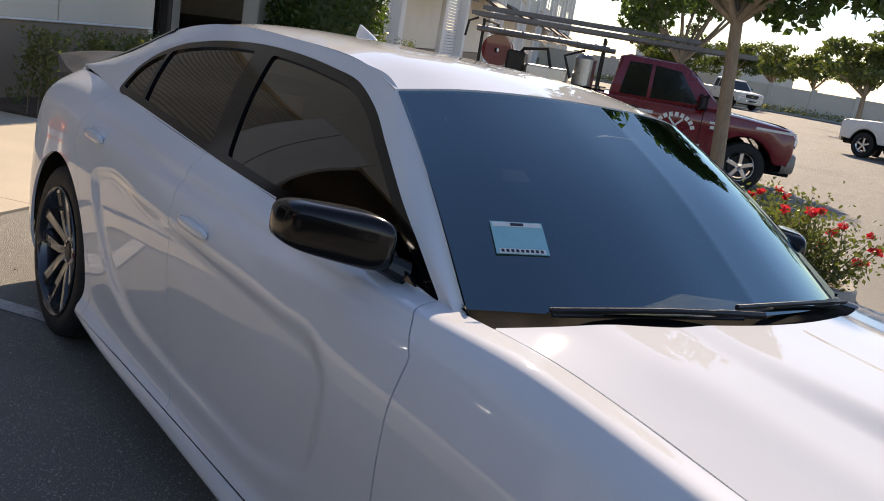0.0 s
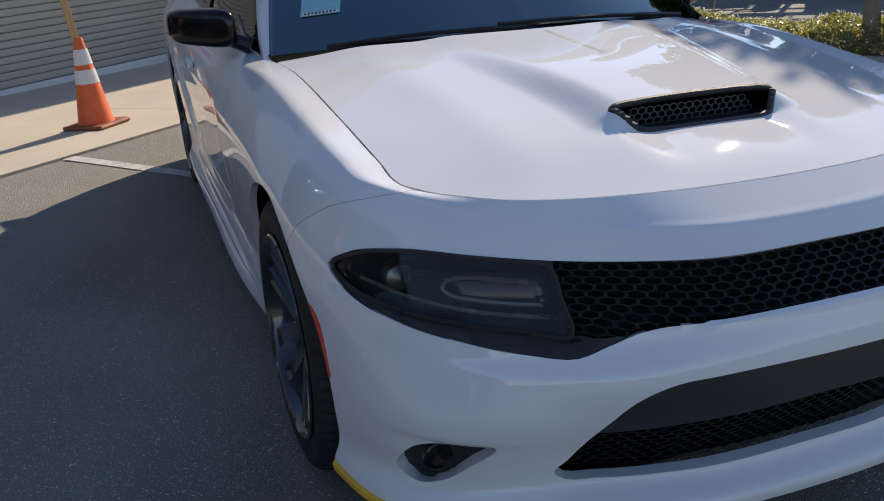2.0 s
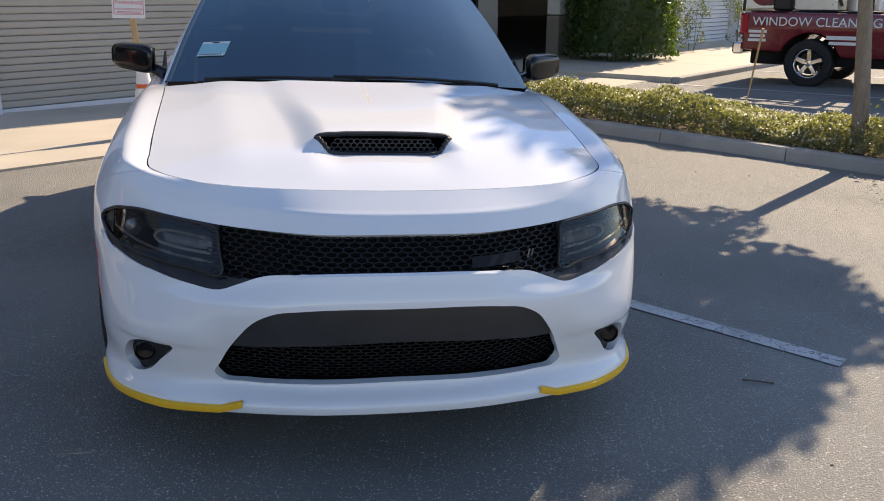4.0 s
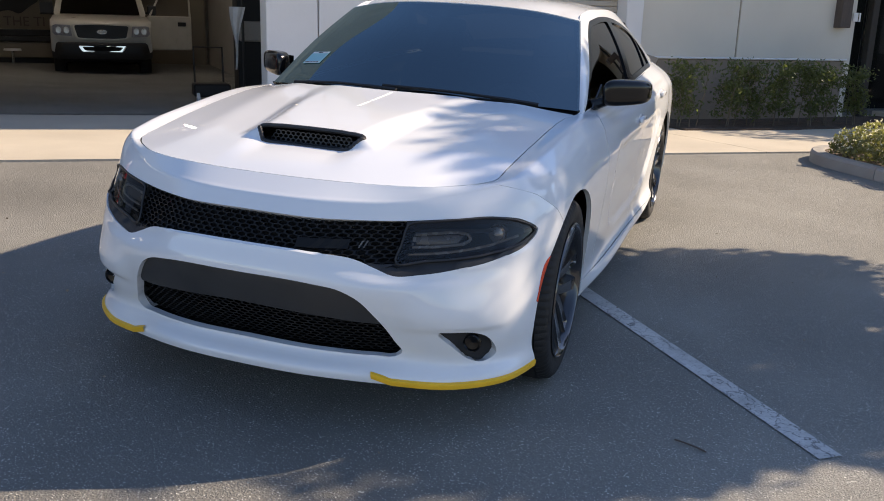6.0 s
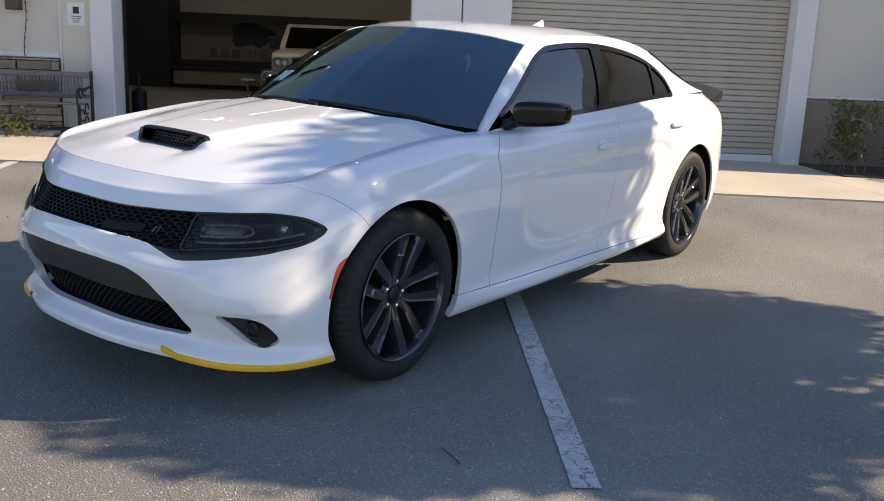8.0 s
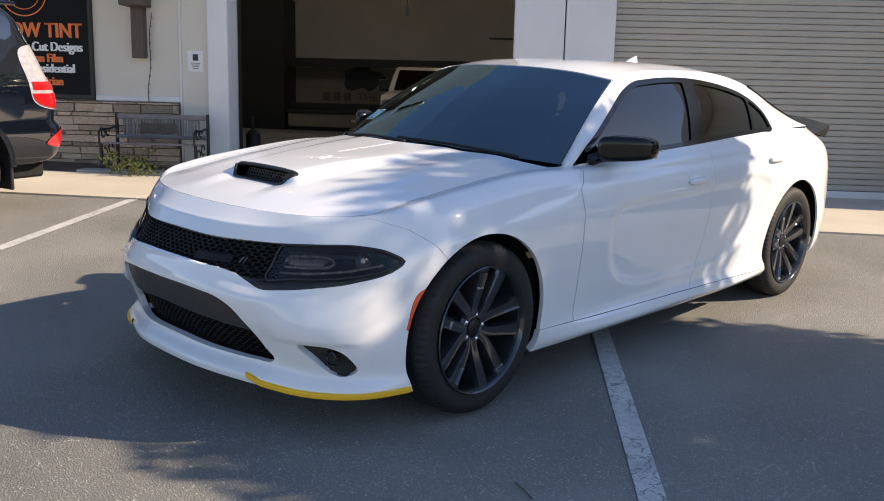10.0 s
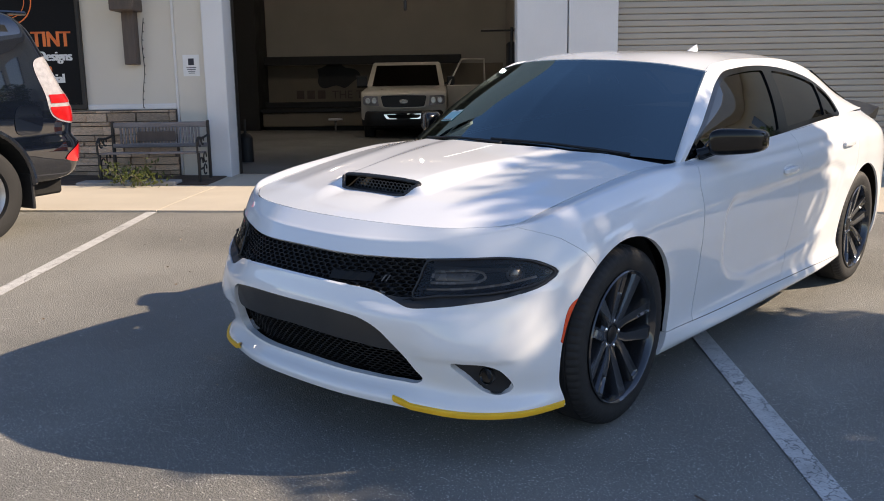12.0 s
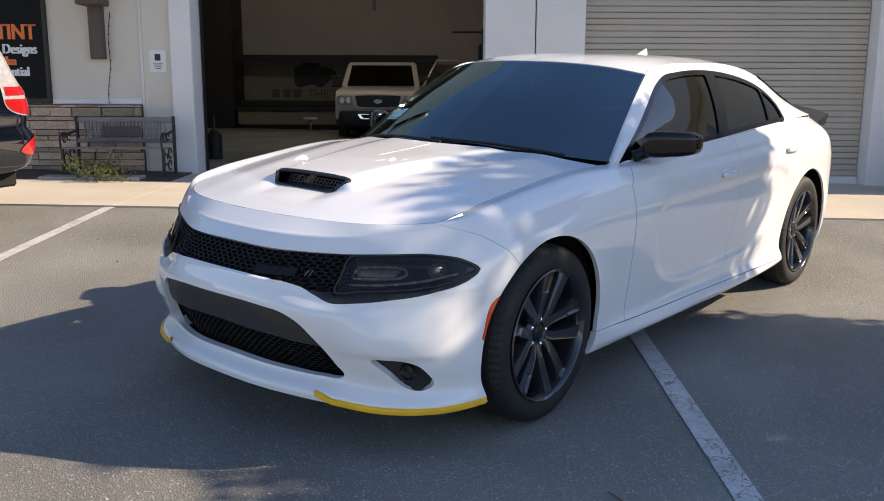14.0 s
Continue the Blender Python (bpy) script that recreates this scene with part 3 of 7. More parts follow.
def both(name, V, F, material, labels=("", ""), depth=0.012, shift=0.0, parent=None, angle=40.0):
    """A panel on each side of the car."""
    out = []
    for k, (v, f) in enumerate(((V, F), mirror(V, F))):
        out.append(part(name, shell(v, f, depth, shift, flip=FLIP), material, parent[k] if parent else car, labels[k], True, angle))
    return out


def joined(name, V, F, material, label="", depth=0.012, shift=0.0, parent=None, angle=40.0):
    """Both halves as one panel across the car's middle."""
    g = Geo()
    for v, f in ((V, F), mirror(V, F)):
        s = shell(v, f, depth, shift, flip=FLIP)
        g.add(s.v, s.f)
    bm = bmesh.new()
    vs = [bm.verts.new(p) for p in g.v]
    for f in g.f:
        try:
            bm.faces.new([vs[i] for i in f])
        except ValueError:
            pass
    mid = [q for q in bm.verts if abs(q.co.x) < 0.0008]
    bmesh.ops.remove_doubles(bm, verts=mid, dist=0.0012)
    bm.verts.index_update()
    h = Geo()
    h.v = [tuple(q.co) for q in bm.verts]
    h.f = [tuple(q.index for q in f.verts) for f in bm.faces]
    bm.free()
    return part(name, h, material, parent or car, label, True, angle)


# which way the sheet's normals point
FLIP = bool(normals(SV, SF)[NA * 30 + 150][0] < 0)

fascia = lambda V: -behind(V, FASCIA_Z, FASCIA_Y, -0.0015)
not_band = lambda V: np.where(V[:, 1] < -0.15, -inside(front(V), DARK_BAND), 1.0)
not_intake = lambda V: np.where(V[:, 1] < -0.15, -inside(front(V), INTAKE), 1.0)
not_fog = lambda V: np.where(V[:, 1] < -0.15, -inside(front(V), FOG), 1.0)
not_marker = lambda V: np.where(V[:, 0] > 0.8, -inside(flank(V), MARKER), 1.0)
in_band = lambda V: np.where(V[:, 1] < -0.15, inside(front(V), DARK_BAND), -1.0)
in_lamp = lambda V: np.where(V[:, 1] < -0.15, inside(front(V), LAMP), -1.0)

fv, ff = take(BODY_V, BODY_F, fascia)
joined("front_bumper", *take(fv, ff, not_band, not_intake, not_fog, not_marker), PAINT, depth=0.03)
bv, bf = take(fv, ff, in_band)
both("grille_surround", *take(bv, bf, lambda V: -inside(front(V), LAMP), lambda V: np.maximum(V[:, 0] - 0.512, 0.616 - V[:, 2] + 0.10 * np.maximum(0, V[:, 0] - .36) - .2 * np.maximum(0, V[:, 0] - .44))),
       BLACK_MATT, ("black plastic strip below the lamp",) * 2, 0.03, -0.006)
both("side_marker", *take(fv, ff, lambda V: np.where(V[:, 0] > 0.8, inside(flank(V), MARKER) - 0.001, -1.0)), ORANGE_LENS, ("orange-red side marker lens",) * 2, 0.01, 0.002)

# fenders, doors, skirts, quarters
pv, pf = take(BODY_V, BODY_F, lambda V: behind(V, FASCIA_Z, FASCIA_Y))
upper = take(pv, pf, lambda V: skirt(V) - 0.0015)
both("side_skirt", *take(pv, pf, lambda V: -skirt(V) - 0.0015, lambda V: 3.0 - V[:, 1]), PAINT, depth=0.03)
both("fender", *take(*upper, lambda V: -behind(V, DOOR_F_Z, DOOR_F_Y, -0.0026)), PAINT, depth=0.02)
FDOOR = both("front_door", *take(*upper, lambda V: behind(V, DOOR_F_Z, DOOR_F_Y, 0.0026), lambda V: -behind(V, DOOR_M_Z, DOOR_M_Y, -0.0015)), PAINT)
RDOOR = both("rear_door", *take(*upper, lambda V: behind(V, DOOR_M_Z, DOOR_M_Y, 0.0015), lambda V: -behind(V, DOOR_R_Z, DOOR_R_Y, -0.0015)), PAINT)
both("quarter_panel", *take(*upper, lambda V: behind(V, DOOR_R_Z, DOOR_R_Y), lambda V: -behind(V, REAR_Z, REAR_Y, -0.001)), PAINT)
joined("rear_bumper", *take(pv, pf, lambda V: behind(V, REAR_Z, REAR_Y, 0.001)), PAINT)
# dark inner body that closes the seams
inner = take(SV, SF, lambda V: arches(V, 0.438), not_band, not_intake, not_fog)
joined("inner_body", *inner, DARK_VOID, "", 0.0, -0.022)

# ---- hood ----
HOOD_EDGE = TOP_ROW
TOPLINE = lines[-1]
side_pts = [tuple(np.interp(yy, TOPLINE[(TOPLINE[:, 0] > .7) & (TOPLINE[:, 1] < 1.2)][:, 1], TOPLINE[(TOPLINE[:, 0] > .7) & (TOPLINE[:, 1] < 1.2)][:, k]) for k in range(3)) for yy in (-.455, -.42, -.37, -.30, -.15, 0, .2, .4, .575)]
side_pts = [tuple(HOOD_EDGE[4])] + side_pts
front_pts = [tuple(np.interp(q, along, TOPLINE[:, k]) for k in range(3)) for q in np.linspace(0, K_ALONG[4], 11)]
hood_patch = coons(front_pts, [(0, .365, 1.036), (.25, .389, 1.036), (.5, .458, 1.027), side_pts[-1]],
                   [(0, -.733, .848), (0, -.55, .908), (0, -.25, .960), (0, .05, .999), (0, .365, 1.036)], side_pts, 90, 130)
level(hood_patch)
hp = hood_patch.reshape(-1, 3)
hx, hy = hp[:, 0], hp[:, 1]


def ease(a, b, x):
    t = np.clip((x - a) / (b - a), 0, 1)
    return t * t * (3 - 2 * t)


wide = 0.235 + 0.10 * ease(-.43, .35, hy)
bulge = (1 - ease(-.055, .06, hx - wide)) * ease(-.475, -.42, hy) * (1 - 0.75 * ease(-.35, .36, hy)) * 0.034
dip = (1 - ease(.13, .25, hx)) * (1 - ease(-.475, -.425, hy)) * ease(-.70, -.47, hy) * 0.015
ridge = 0.004 * np.exp(-((hx - (0.47 + 0.08 * ease(-.5, .4, hy))) / 0.075) ** 2) * ease(-.70, -.35, hy)
hp[:, 2] += bulge - dip + ridge
SCOOP = np.array([(-.165, -.468), (0, -.471), (.165, -.468), (.176, -.465), (.186, -.455), (.213, -.427), (.217, -.419), (.213, -.414), (.203, -.412), (0, -.408), (-.203, -.412), (-.213, -.414), (-.217, -.419), (-.213, -.427), (-.186, -.455), (-.176, -.465)])
HV, HF = quads(hood_patch)
flip_keep = FLIP
FLIP = bool(normals(HV, HF)[4000][2] < 0)
edge = np.vstack([hood_patch[0, :, :2], hood_patch[1:, -1, :2], hood_patch[-1, -2::-1, :2]])
HOOD_PLAN = np.vstack([edge, (edge * (-1, 1))[::-1]])
hood = joined("hood", *take(HV, HF, lambda V: inside(V[:, :2], HOOD_PLAN) - 0.0042, lambda V: -inside(V[:, :2], SCOOP)), PAINT, depth=0.007)
pan = Geo()
pan.grid([[(x, y, .893 + .02 * (y + .47) / .12) for x in np.linspace(-.214, .214, 8)] for y in (-.464, -.42, -.36)])
part("scoop_pan", pan, BLACK_MATT, hood)
cells = Geo()
for r in range(3):
    for c in range(-9, 10):
        x, z = c * .021 + (r % 2) * .0105, .912 + r * .013
        if abs(x) < .188 - .012 * r:
            for k in range(6):
                a, b = radians(60 * k + 30), radians(60 * k + 90)
                cells.tube([(x + .011 * math.cos(a), -.400, z + .0085 * math.sin(a)), (x + .011 * math.cos(b), -.400, z + .0085 * math.sin(b))], .0022, 4, False)
part("scoop_mesh", cells, SCOOP_GREY, hood, "dark grey honeycomb insert")
ring = np.vstack([SCOOP[k] + (SCOOP[(k + 1) % len(SCOOP)] - SCOOP[k]) * np.linspace(0, 1, 8, endpoint=False)[:, None] for k in range(len(SCOOP))])
ring_z = np.array([HV[np.argmin((HV[:, 0] - abs(p[0])) ** 2 + (HV[:, 1] - p[1]) ** 2)][2] for p in ring])
frame_pts = [(*p, z - .004) for p, z in zip(ring, ring_z)]
part("scoop_frame", Geo().tube(frame_pts + frame_pts[:1], .0085, 8, False), BLACK_MATT, hood, "black rim of the hood scoop", True)
FLIP = flip_keep

# ---- greenhouse ----
RAIL = [(.778, .655, .984), (.706, .950, 1.195), (.627, 1.260, 1.381), (.607, 1.47, 1.424), (.605, 1.90, 1.442), (.603, 2.42, 1.430), (.610, 2.85, 1.362), (.640, 3.20, 1.236), (.685, 3.55, 1.114)]
BELT = [(.786, .66, .975), (.802, .80, .988), (.826, 1.25, 1.016), (.845, 1.70, 1.042), (.845, 2.1, 1.062), (.838, 2.5, 1.078), (.825, 2.85, 1.094), (.79, 3.18, 1.10), (.738, 3.57, 1.100)]
NG = 200
kb = np.linspace(0, 1, 9)
bl, rl = spline(BELT, np.linspace(0, 1, NG), kb), spline(RAIL, np.linspace(0, 1, NG), kb)
s = np.linspace(0, 1, 40)[:, None, None]
GREEN = (1 - s) * bl[None] + s * rl[None]
GREEN[:, :, 0] += 0.020 * np.sin(math.pi * s[:, :, 0])
GV, GF = quads(GREEN)
FLIP = bool(normals(GV, GF)[NG * 20 + 100][0] < 0)
DLO = outline([(.735, .992), (.80, .996), (1.20, 1.018), (1.75, 1.047), (2.30, 1.076), (2.70, 1.092), (2.81, 1.096), (2.836, 1.106), (2.832, 1.14), (2.815, 1.20), (2.76, 1.258), (2.65, 1.312), (2.48, 1.353), (2.30, 1.380),
               (2.10, 1.398), (1.94, 1.404), (1.78, 1.403), (1.60, 1.393), (1.43, 1.374), (1.29, 1.324), (1.16, 1.250), (.98, 1.144), (.81, 1.047), (.745, 1.001)], 280)
both("side_body", *take(GV, GF, lambda V: -inside(flank(V), DLO)), PAINT, depth=0.01)
frame_v, frame_f = take(GV, GF, lambda V: inside(flank(V), DLO))
PILLAR = lambda V: V[:, 1] - np.interp(V[:, 2], [1.0, 1.4], [1.800, 2.010])
QUARTER = lambda V: V[:, 1] - np.interp(V[:, 2], [1.0, 1.4], [2.505, 2.715])


def pane_front(V):
    return np.minimum(inside(flank(V), DLO) - 0.025, -PILLAR(V) - 0.060)


def pane_rear(V):
    return np.minimum(np.minimum(inside(flank(V), DLO) - 0.025, PILLAR(V) - 0.060), -QUARTER(V) - 0.014)


def pane_quarter(V):
    return np.minimum(inside(flank(V), DLO) - 0.025, QUARTER(V) - 0.014)


both("window_frame", *take(frame_v, frame_f, lambda V: -np.maximum(np.maximum(pane_front(V), pane_rear(V)), pane_quarter(V))), BLACK_TRIM, ("black window surround",) * 2, 0.012, -0.002)
for test in (pane_front, pane_rear, pane_quarter):
    for ob in both("side_window", *take(frame_v, frame_f, test), TINT, ("dark tinted side window",) * 2, 0.0, -0.010):
        ob.visible_shadow = False

# windscreen, roof, rear window, deck
WS_BASE = [(0, .445, 1.034), (.25, .465, 1.032), (.52, .535, 1.020), (.785, .652, 1.000)]
WS_SIDE = [(.785, .652, 1.000), (.712, .948, 1.193), (.634, 1.256, 1.379)]
WS_TOP = [(0, 1.125, 1.433), (.22, 1.140, 1.429), (.45, 1.192, 1.411), (.634, 1.256, 1.379)]
WS_MID = [(0, .445, 1.034), (0, .78, 1.248), (0, 1.125, 1.433)]
ws = coons(WS_BASE, WS_TOP, WS_MID, WS_SIDE, 60, 50)
ws[:, :, 2] += 0.012 * np.sin(np.linspace(0, math.pi, 50))[:, None]
ROOF_REAR = [(0, 2.90, 1.412), (.25, 2.89, 1.408), (.48, 2.865, 1.390), (.610, 2.85, 1.362)]
roof = coons([tuple(np.array(p) + (0, .012, .004)) for p in WS_TOP], ROOF_REAR,
             [(0, 1.137, 1.437), (0, 1.44, 1.468), (0, 1.85, 1.482), (0, 2.40, 1.466), (0, 2.90, 1.412)], [(.634, 1.268, 1.383)] + RAIL[3:7], 50, 90)
DECK_FRONT = [(0, 3.57, 1.132), (.3, 3.565, 1.129), (.685, 3.55, 1.114)]
back = coons(ROOF_REAR, DECK_FRONT, [(0, 2.90, 1.412), (0, 3.22, 1.288), (0, 3.57, 1.132)], [RAIL[6], RAIL[7], RAIL[8]], 40, 40)
deck = coons([(0, 3.57, 1.132), (.3, 3.565, 1.129), (.738, 3.56, 1.092)], [(0, 4.02, 1.052), (.22, 4.00, 1.049), (.42, 3.97, 1.042), (.625, 3.88, 1.034)],
             [(0, 3.57, 1.132), (0, 3.82, 1.108), (0, 4.02, 1.052)], [(.738, 3.56, 1.092), (.738, 3.60, 1.080), (.625, 3.88, 1.034)], 40, 40)


def top_panel(name, P, material, label="", depth=0.012, shift=0.0, tests=()):
    V, F = quads(P)
    flip = bool(normals(V, F)[len(V) // 2][2] < 0)
    V, F = take(V, F, *tests)
    g = Geo()
    for v, f in ((V, F), mirror(V, F)):
        sh = shell(v, f, 0.0, shift, flip=flip)
        g.add(sh.v, sh.f)
    bm = bmesh.new()
    vs = [bm.verts.new(p) for p in g.v]
    for f in g.f:
        bm.faces.new([vs[i] for i in f])
    bmesh.ops.remove_doubles(bm, verts=[q for q in bm.verts if abs(q.co.x) < 0.0008], dist=0.0012)
    bm.verts.index_update()
    V2 = np.array([tuple(q.co) for q in bm.verts])
    F2 = [[q.index for q in f.verts] for f in bm.faces]
    bm.free()
    return part(name, shell(V2, F2, depth), material, car, label, True, 50)


top_panel("windshield", ws, WINDSHIELD, "dark blue-grey tinted windshield", 0.0).visible_shadow = False
top_panel("roof", roof, PAINT)
top_panel("rear_window", back, TINT, "dark tinted rear window", 0.0).visible_shadow = False
top_panel("trunk_lid", deck, PAINT)
top_panel("headliner", roof, TRIM_CLOTH, "dark roof lining", 0.004, -0.03)
FLIP = bool(normals(GV, GF)[NG * 20 + 100][0] < 0)
both("pillar_lining", *take(GV, GF, lambda V: -inside(flank(V), DLO) - .004), TRIM_CLOTH, depth=0.004, shift=-0.026)
seal = np.vstack([spline(RAIL[6:9], 20), spline(DECK_FRONT[::-1], 12)[1:]])
for sx in (1, -1):
    part("rear_window_seal", Geo().tube(seal * (sx, 1, 1) + (0, 0, -.008), .016, 6), BLACK_TRIM, car, "", True)
part("parcel_shelf", Geo().box(-.66, .66, 2.86, 3.52, 1.06, 1.10, .01), TRIM_CLOTH, car, "dark shelf behind the rear seat")
# black edge band of the windscreen and the cowl
cowl = Geo()
for sx in (1, -1):
    lo, hi = spline([(0, .362, 1.018), (.25, .382, 1.018), (.5, .452, 1.010), (.76, .570, .985)], 40), spline(WS_BASE, 40) + (0, .02, -.004)
    g = np.stack([lo, (lo + hi) / 2 + (0, 0, -.012), hi]) * (sx, 1, 1)
    cowl.grid(g if sx > 0 else g[:, ::-1])
part("cowl", cowl, COWL_PLASTIC, car, "black plastic cowl below the windshield", True)
for sx, (a, b, c) in ((1, ((.62, .545, 1.022), (.30, .478, 1.050), (-.10, .458, 1.056))), (-1, ((-.02, .43, 1.042), (-.30, .474, 1.046), (-.62, .572, 1.022)))):
    wiper = Geo()
    wiper.tube(spline([a, b, c], 14), [.010] * 4 + [.007] * 10, 6)
    blade = Geo()
    blade.tube(spline([tuple(np.array(b) * (.3) + np.array(a) * .7 + (0, -.012, -.006)), tuple(np.array(c) + (0, -.008, -.008))], 8), .005, 6)
    w = part("wiper", wiper, BLACK_MATT, car, "", True)
    part("wiper_blade", blade, BLACK_MATT, w, "", True)

# ---- front details ----
FRONT_V = SV[(SV[:, 1] < -0.2)]


def skin(x, z, off=0.0):
    """The point of the nose at x and z, set back by off."""
    i = np.argsort((FRONT_V[:, 0] - abs(x)) ** 2 + (FRONT_V[:, 2] - z) ** 2)[:4]
    w = 1 / (1e-6 + (FRONT_V[i, 0] - abs(x)) ** 2 + (FRONT_V[i, 2] - z) ** 2)
    y = float((FRONT_V[i, 1] * w).sum() / w.sum())
    return (x, y + off, z)


def honeycomb(region, w, h, z0, z1, x1, off, bar, margin):
    g = Geo()
    rows = int((z1 - z0) / (h * 0.75)) + 1
    cols = int(x1 / w) + 1
    for r in range(rows):
        for c in range(-cols, cols + 1):
            x, z = c * w + (r % 2) * w / 2, z0 + r * h * 0.75
            if inside([(abs(x), z)], region)[0] < margin:
                continue
            ring = []
            for rad, dy in ((1.0, 0.012), (1.0, 0.0), (1.0 - bar, 0.0), (1.0 - bar * 0.8, 0.014)):
                ring.append([skin(x + w * 0.577 * rad * math.sin(radians(60 * k)), z + h * 0.5 * rad * math.cos(radians(60 * k)), off + dy) for k in range(6)])
            vs = [p for q in ring for p in q]
            fs = [(j * 6 + k, j * 6 + (k + 1) % 6, (j + 1) * 6 + (k + 1) % 6, (j + 1) * 6 + k) for j in range(3) for k in range(6)]
            g.add(vs, fs)
    return g


GRILLE_HALF = outline([(-.3, .747), (0, .749), (.30, .746), (.508, .746), (.500, .602), (.462, .606), (.395, .636), (.25, .657), (0, .663), (-.3, .663)], 160)
grille = part("grille", honeycomb(GRILLE_HALF, .033, .0160, .602, .742, .52, .014, .19, -0.004), GRILLE_BLACK, car, "black honeycomb upper grille")
low_grille = part("lower_grille", honeycomb(INTAKE, .032, .0155, .286, .445, .54, .050, .19, 0.002), GRILLE_BLACK, car, "black honeycomb lower grille")


def backing(name, region, off, parent, material):
    V, F = take(SV, SF, lambda V: np.where(V[:, 1] < -0.15, inside(front(V), region) + 0.012, -1.0))
    g = Geo()
    for v, f in ((V, F), mirror(V, F)):
        v = v.copy()
        v[:, 1] += off
        g.add(v, f)
    return part(name, g, material, parent)


backing("grille_backing", DARK_BAND, .05, grille, DARK_VOID)
backing("intake_backing", INTAKE, .11, low_grille, DARK_VOID)
BAND = outline([(-.3, .562), (0, .564), (.28, .554), (.36, .538), (.41, .510), (.465, .444), (.486, .408), (.45, .408), (.28, .428), (0, .442), (-.3, .442)], 160)
V, F = take(SV, SF, lambda V: np.where(V[:, 1] < -0.15, inside(front(V), BAND), -1.0))
FLIP = flip_keep
joined("intake_band", V, F, GREY_BAND, "dark grey band across the lower intake", 0.05, -0.016)
badge = Geo()
for k in range(2):
    badge.add([skin(.385 + .014 * k, .664, .004), skin(.391 + .013 * k, .664, .004), skin(.400 + .013 * k, .686, .002), skin(.394 + .013 * k, .686, .002)], [(0, 1, 2, 3)])
part("badge", badge, LIGHT_GUIDE, grille, "two slanted chrome stripes")
plate = Geo()
plate.grid([[skin(x, z, .004) for x in np.linspace(.20, .36, 8)] for z in (.662, .69)])
part("badge_plate", plate, GRILLE_BLACK, grille)

# headlamps
LV, LF = take(SV, SF, in_lamp)
lens = both("headlight", LV, LF, CLEAR, ("smoked clear headlight with a dark housing",) * 2, 0.0, -0.004)
for ob in lens:
    ob.visible_shadow = False
for sx, ob in zip((1, -1), lens):
    g = Geo()
    v, f = LV.copy(), LF
    N = normals(v, f)
    if N[len(N) // 2][1] > 0:
        N = -N
    edge_d = np.clip(inside(front(v), LAMP) / 0.03, 0, 1)
    v = v - N * (0.012 + 0.045 * edge_d[:, None])
    if sx < 0:
        v, f = mirror(v, f)
    g.add(v, f)
    part("lamp_housing", g, LAMP_DARK, ob, "", True)
    led = Geo()
    loop = [(.535, .700), (.60, .706), (.668, .708), (.694, .700), (.700, .688), (.690, .678), (.650, .670), (.58, .664), (.533, .662)]
    led.tube(spline([skin(x, z, .030) for x, z in loop], 44) * (sx, 1, 1), .0055, 6)
    part("led_bar", led, LED_BAR, ob, "frosted light bar bent in a loop", True)
    tube = Geo()
    tube.grid(np.array([[skin(x, z, d) for x in np.linspace(.53, .66 + .5 * (z - .665), 12)] for z, d in ((.668, .040), (.684, .034), (.700, .040))]) * (sx, 1, 1))
    part("light_guide", tube, LIGHT_GUIDE, ob, "grey light guide inside the loop", True)
    low = Geo()
    low.tube(spline([skin(x, z, .028) for x, z in ((.83, .690), (.76, .668), (.66, .651), (.58, .643), (.525, .640))], 30) * (sx, 1, 1), .0045, 6)
    part("lower_strip", low, LED_BAR, ob, "thin bright strip along the lamp's lower edge", True)
    tab = Geo()
    tab.grid(np.array([[skin(x, z, .024) for x in (.532, .541)] for z in (.668, .694)]) * (sx, 1, 1))
    part("reflector_tab", tab, LED_BAR, ob, "small pale reflector")
    brow = Geo()
    brow.grid(np.array([[skin(x, z, d) for x in np.linspace(.53, .80, 20)] for z, d in ((.722, .020), (.708, .030), (.700, .050))]) * (sx, 1, 1))
    part("brow", brow, BLACK_MATT, ob, "", True)
    rim_line = Geo()
    ring_pts = [skin(x, z, -.001) for x, z in LAMP[::3]]
    rim_line.tube((np.array(ring_pts + ring_pts[:1]) * (sx, 1, 1)), .0045, 5, False)
    part("lamp_seal", rim_line, BLACK_MATT, ob, "", True)
    lamp = Geo()
    cx, cy, cz = skin(.765, .698, .045)
    lamp.lathe([(0.0, .002), (.004, .018), (.012, .028), (.03, .032), (.05, .032)], 24, "y", (cx * sx, cy - .02, cz))
    part("projector", lamp, LENS_GREY, ob, "", True)

# fog lamps
VF, FF = take(SV, SF, lambda V: np.where(V[:, 1] < -0.15, inside(front(V), FOG) + 0.004, -1.0))
for sx in (1, -1):
    v, f = (VF, FF) if sx > 0 else mirror(VF, FF)
    g = Geo()
    v = v.copy()
    v[:, 1] += .028
    v[:, 0] -= sx * .016
    g.add(v, f)
    bez = part("fog_bezel", g, BLACK_MATT, car, "black fog lamp recess", True)
    cx, cy, cz = skin(.748, .340, .0)
    lamp = Geo()
    lamp.lathe([(0.030, .030), (.012, .032), (.010, .028), (.016, .024), (.020, .002)], 24, "y", (sx * (cx - .006), cy, cz))
    part("fog_lamp", lamp, BLACK_GLOSS, bez, "", True)

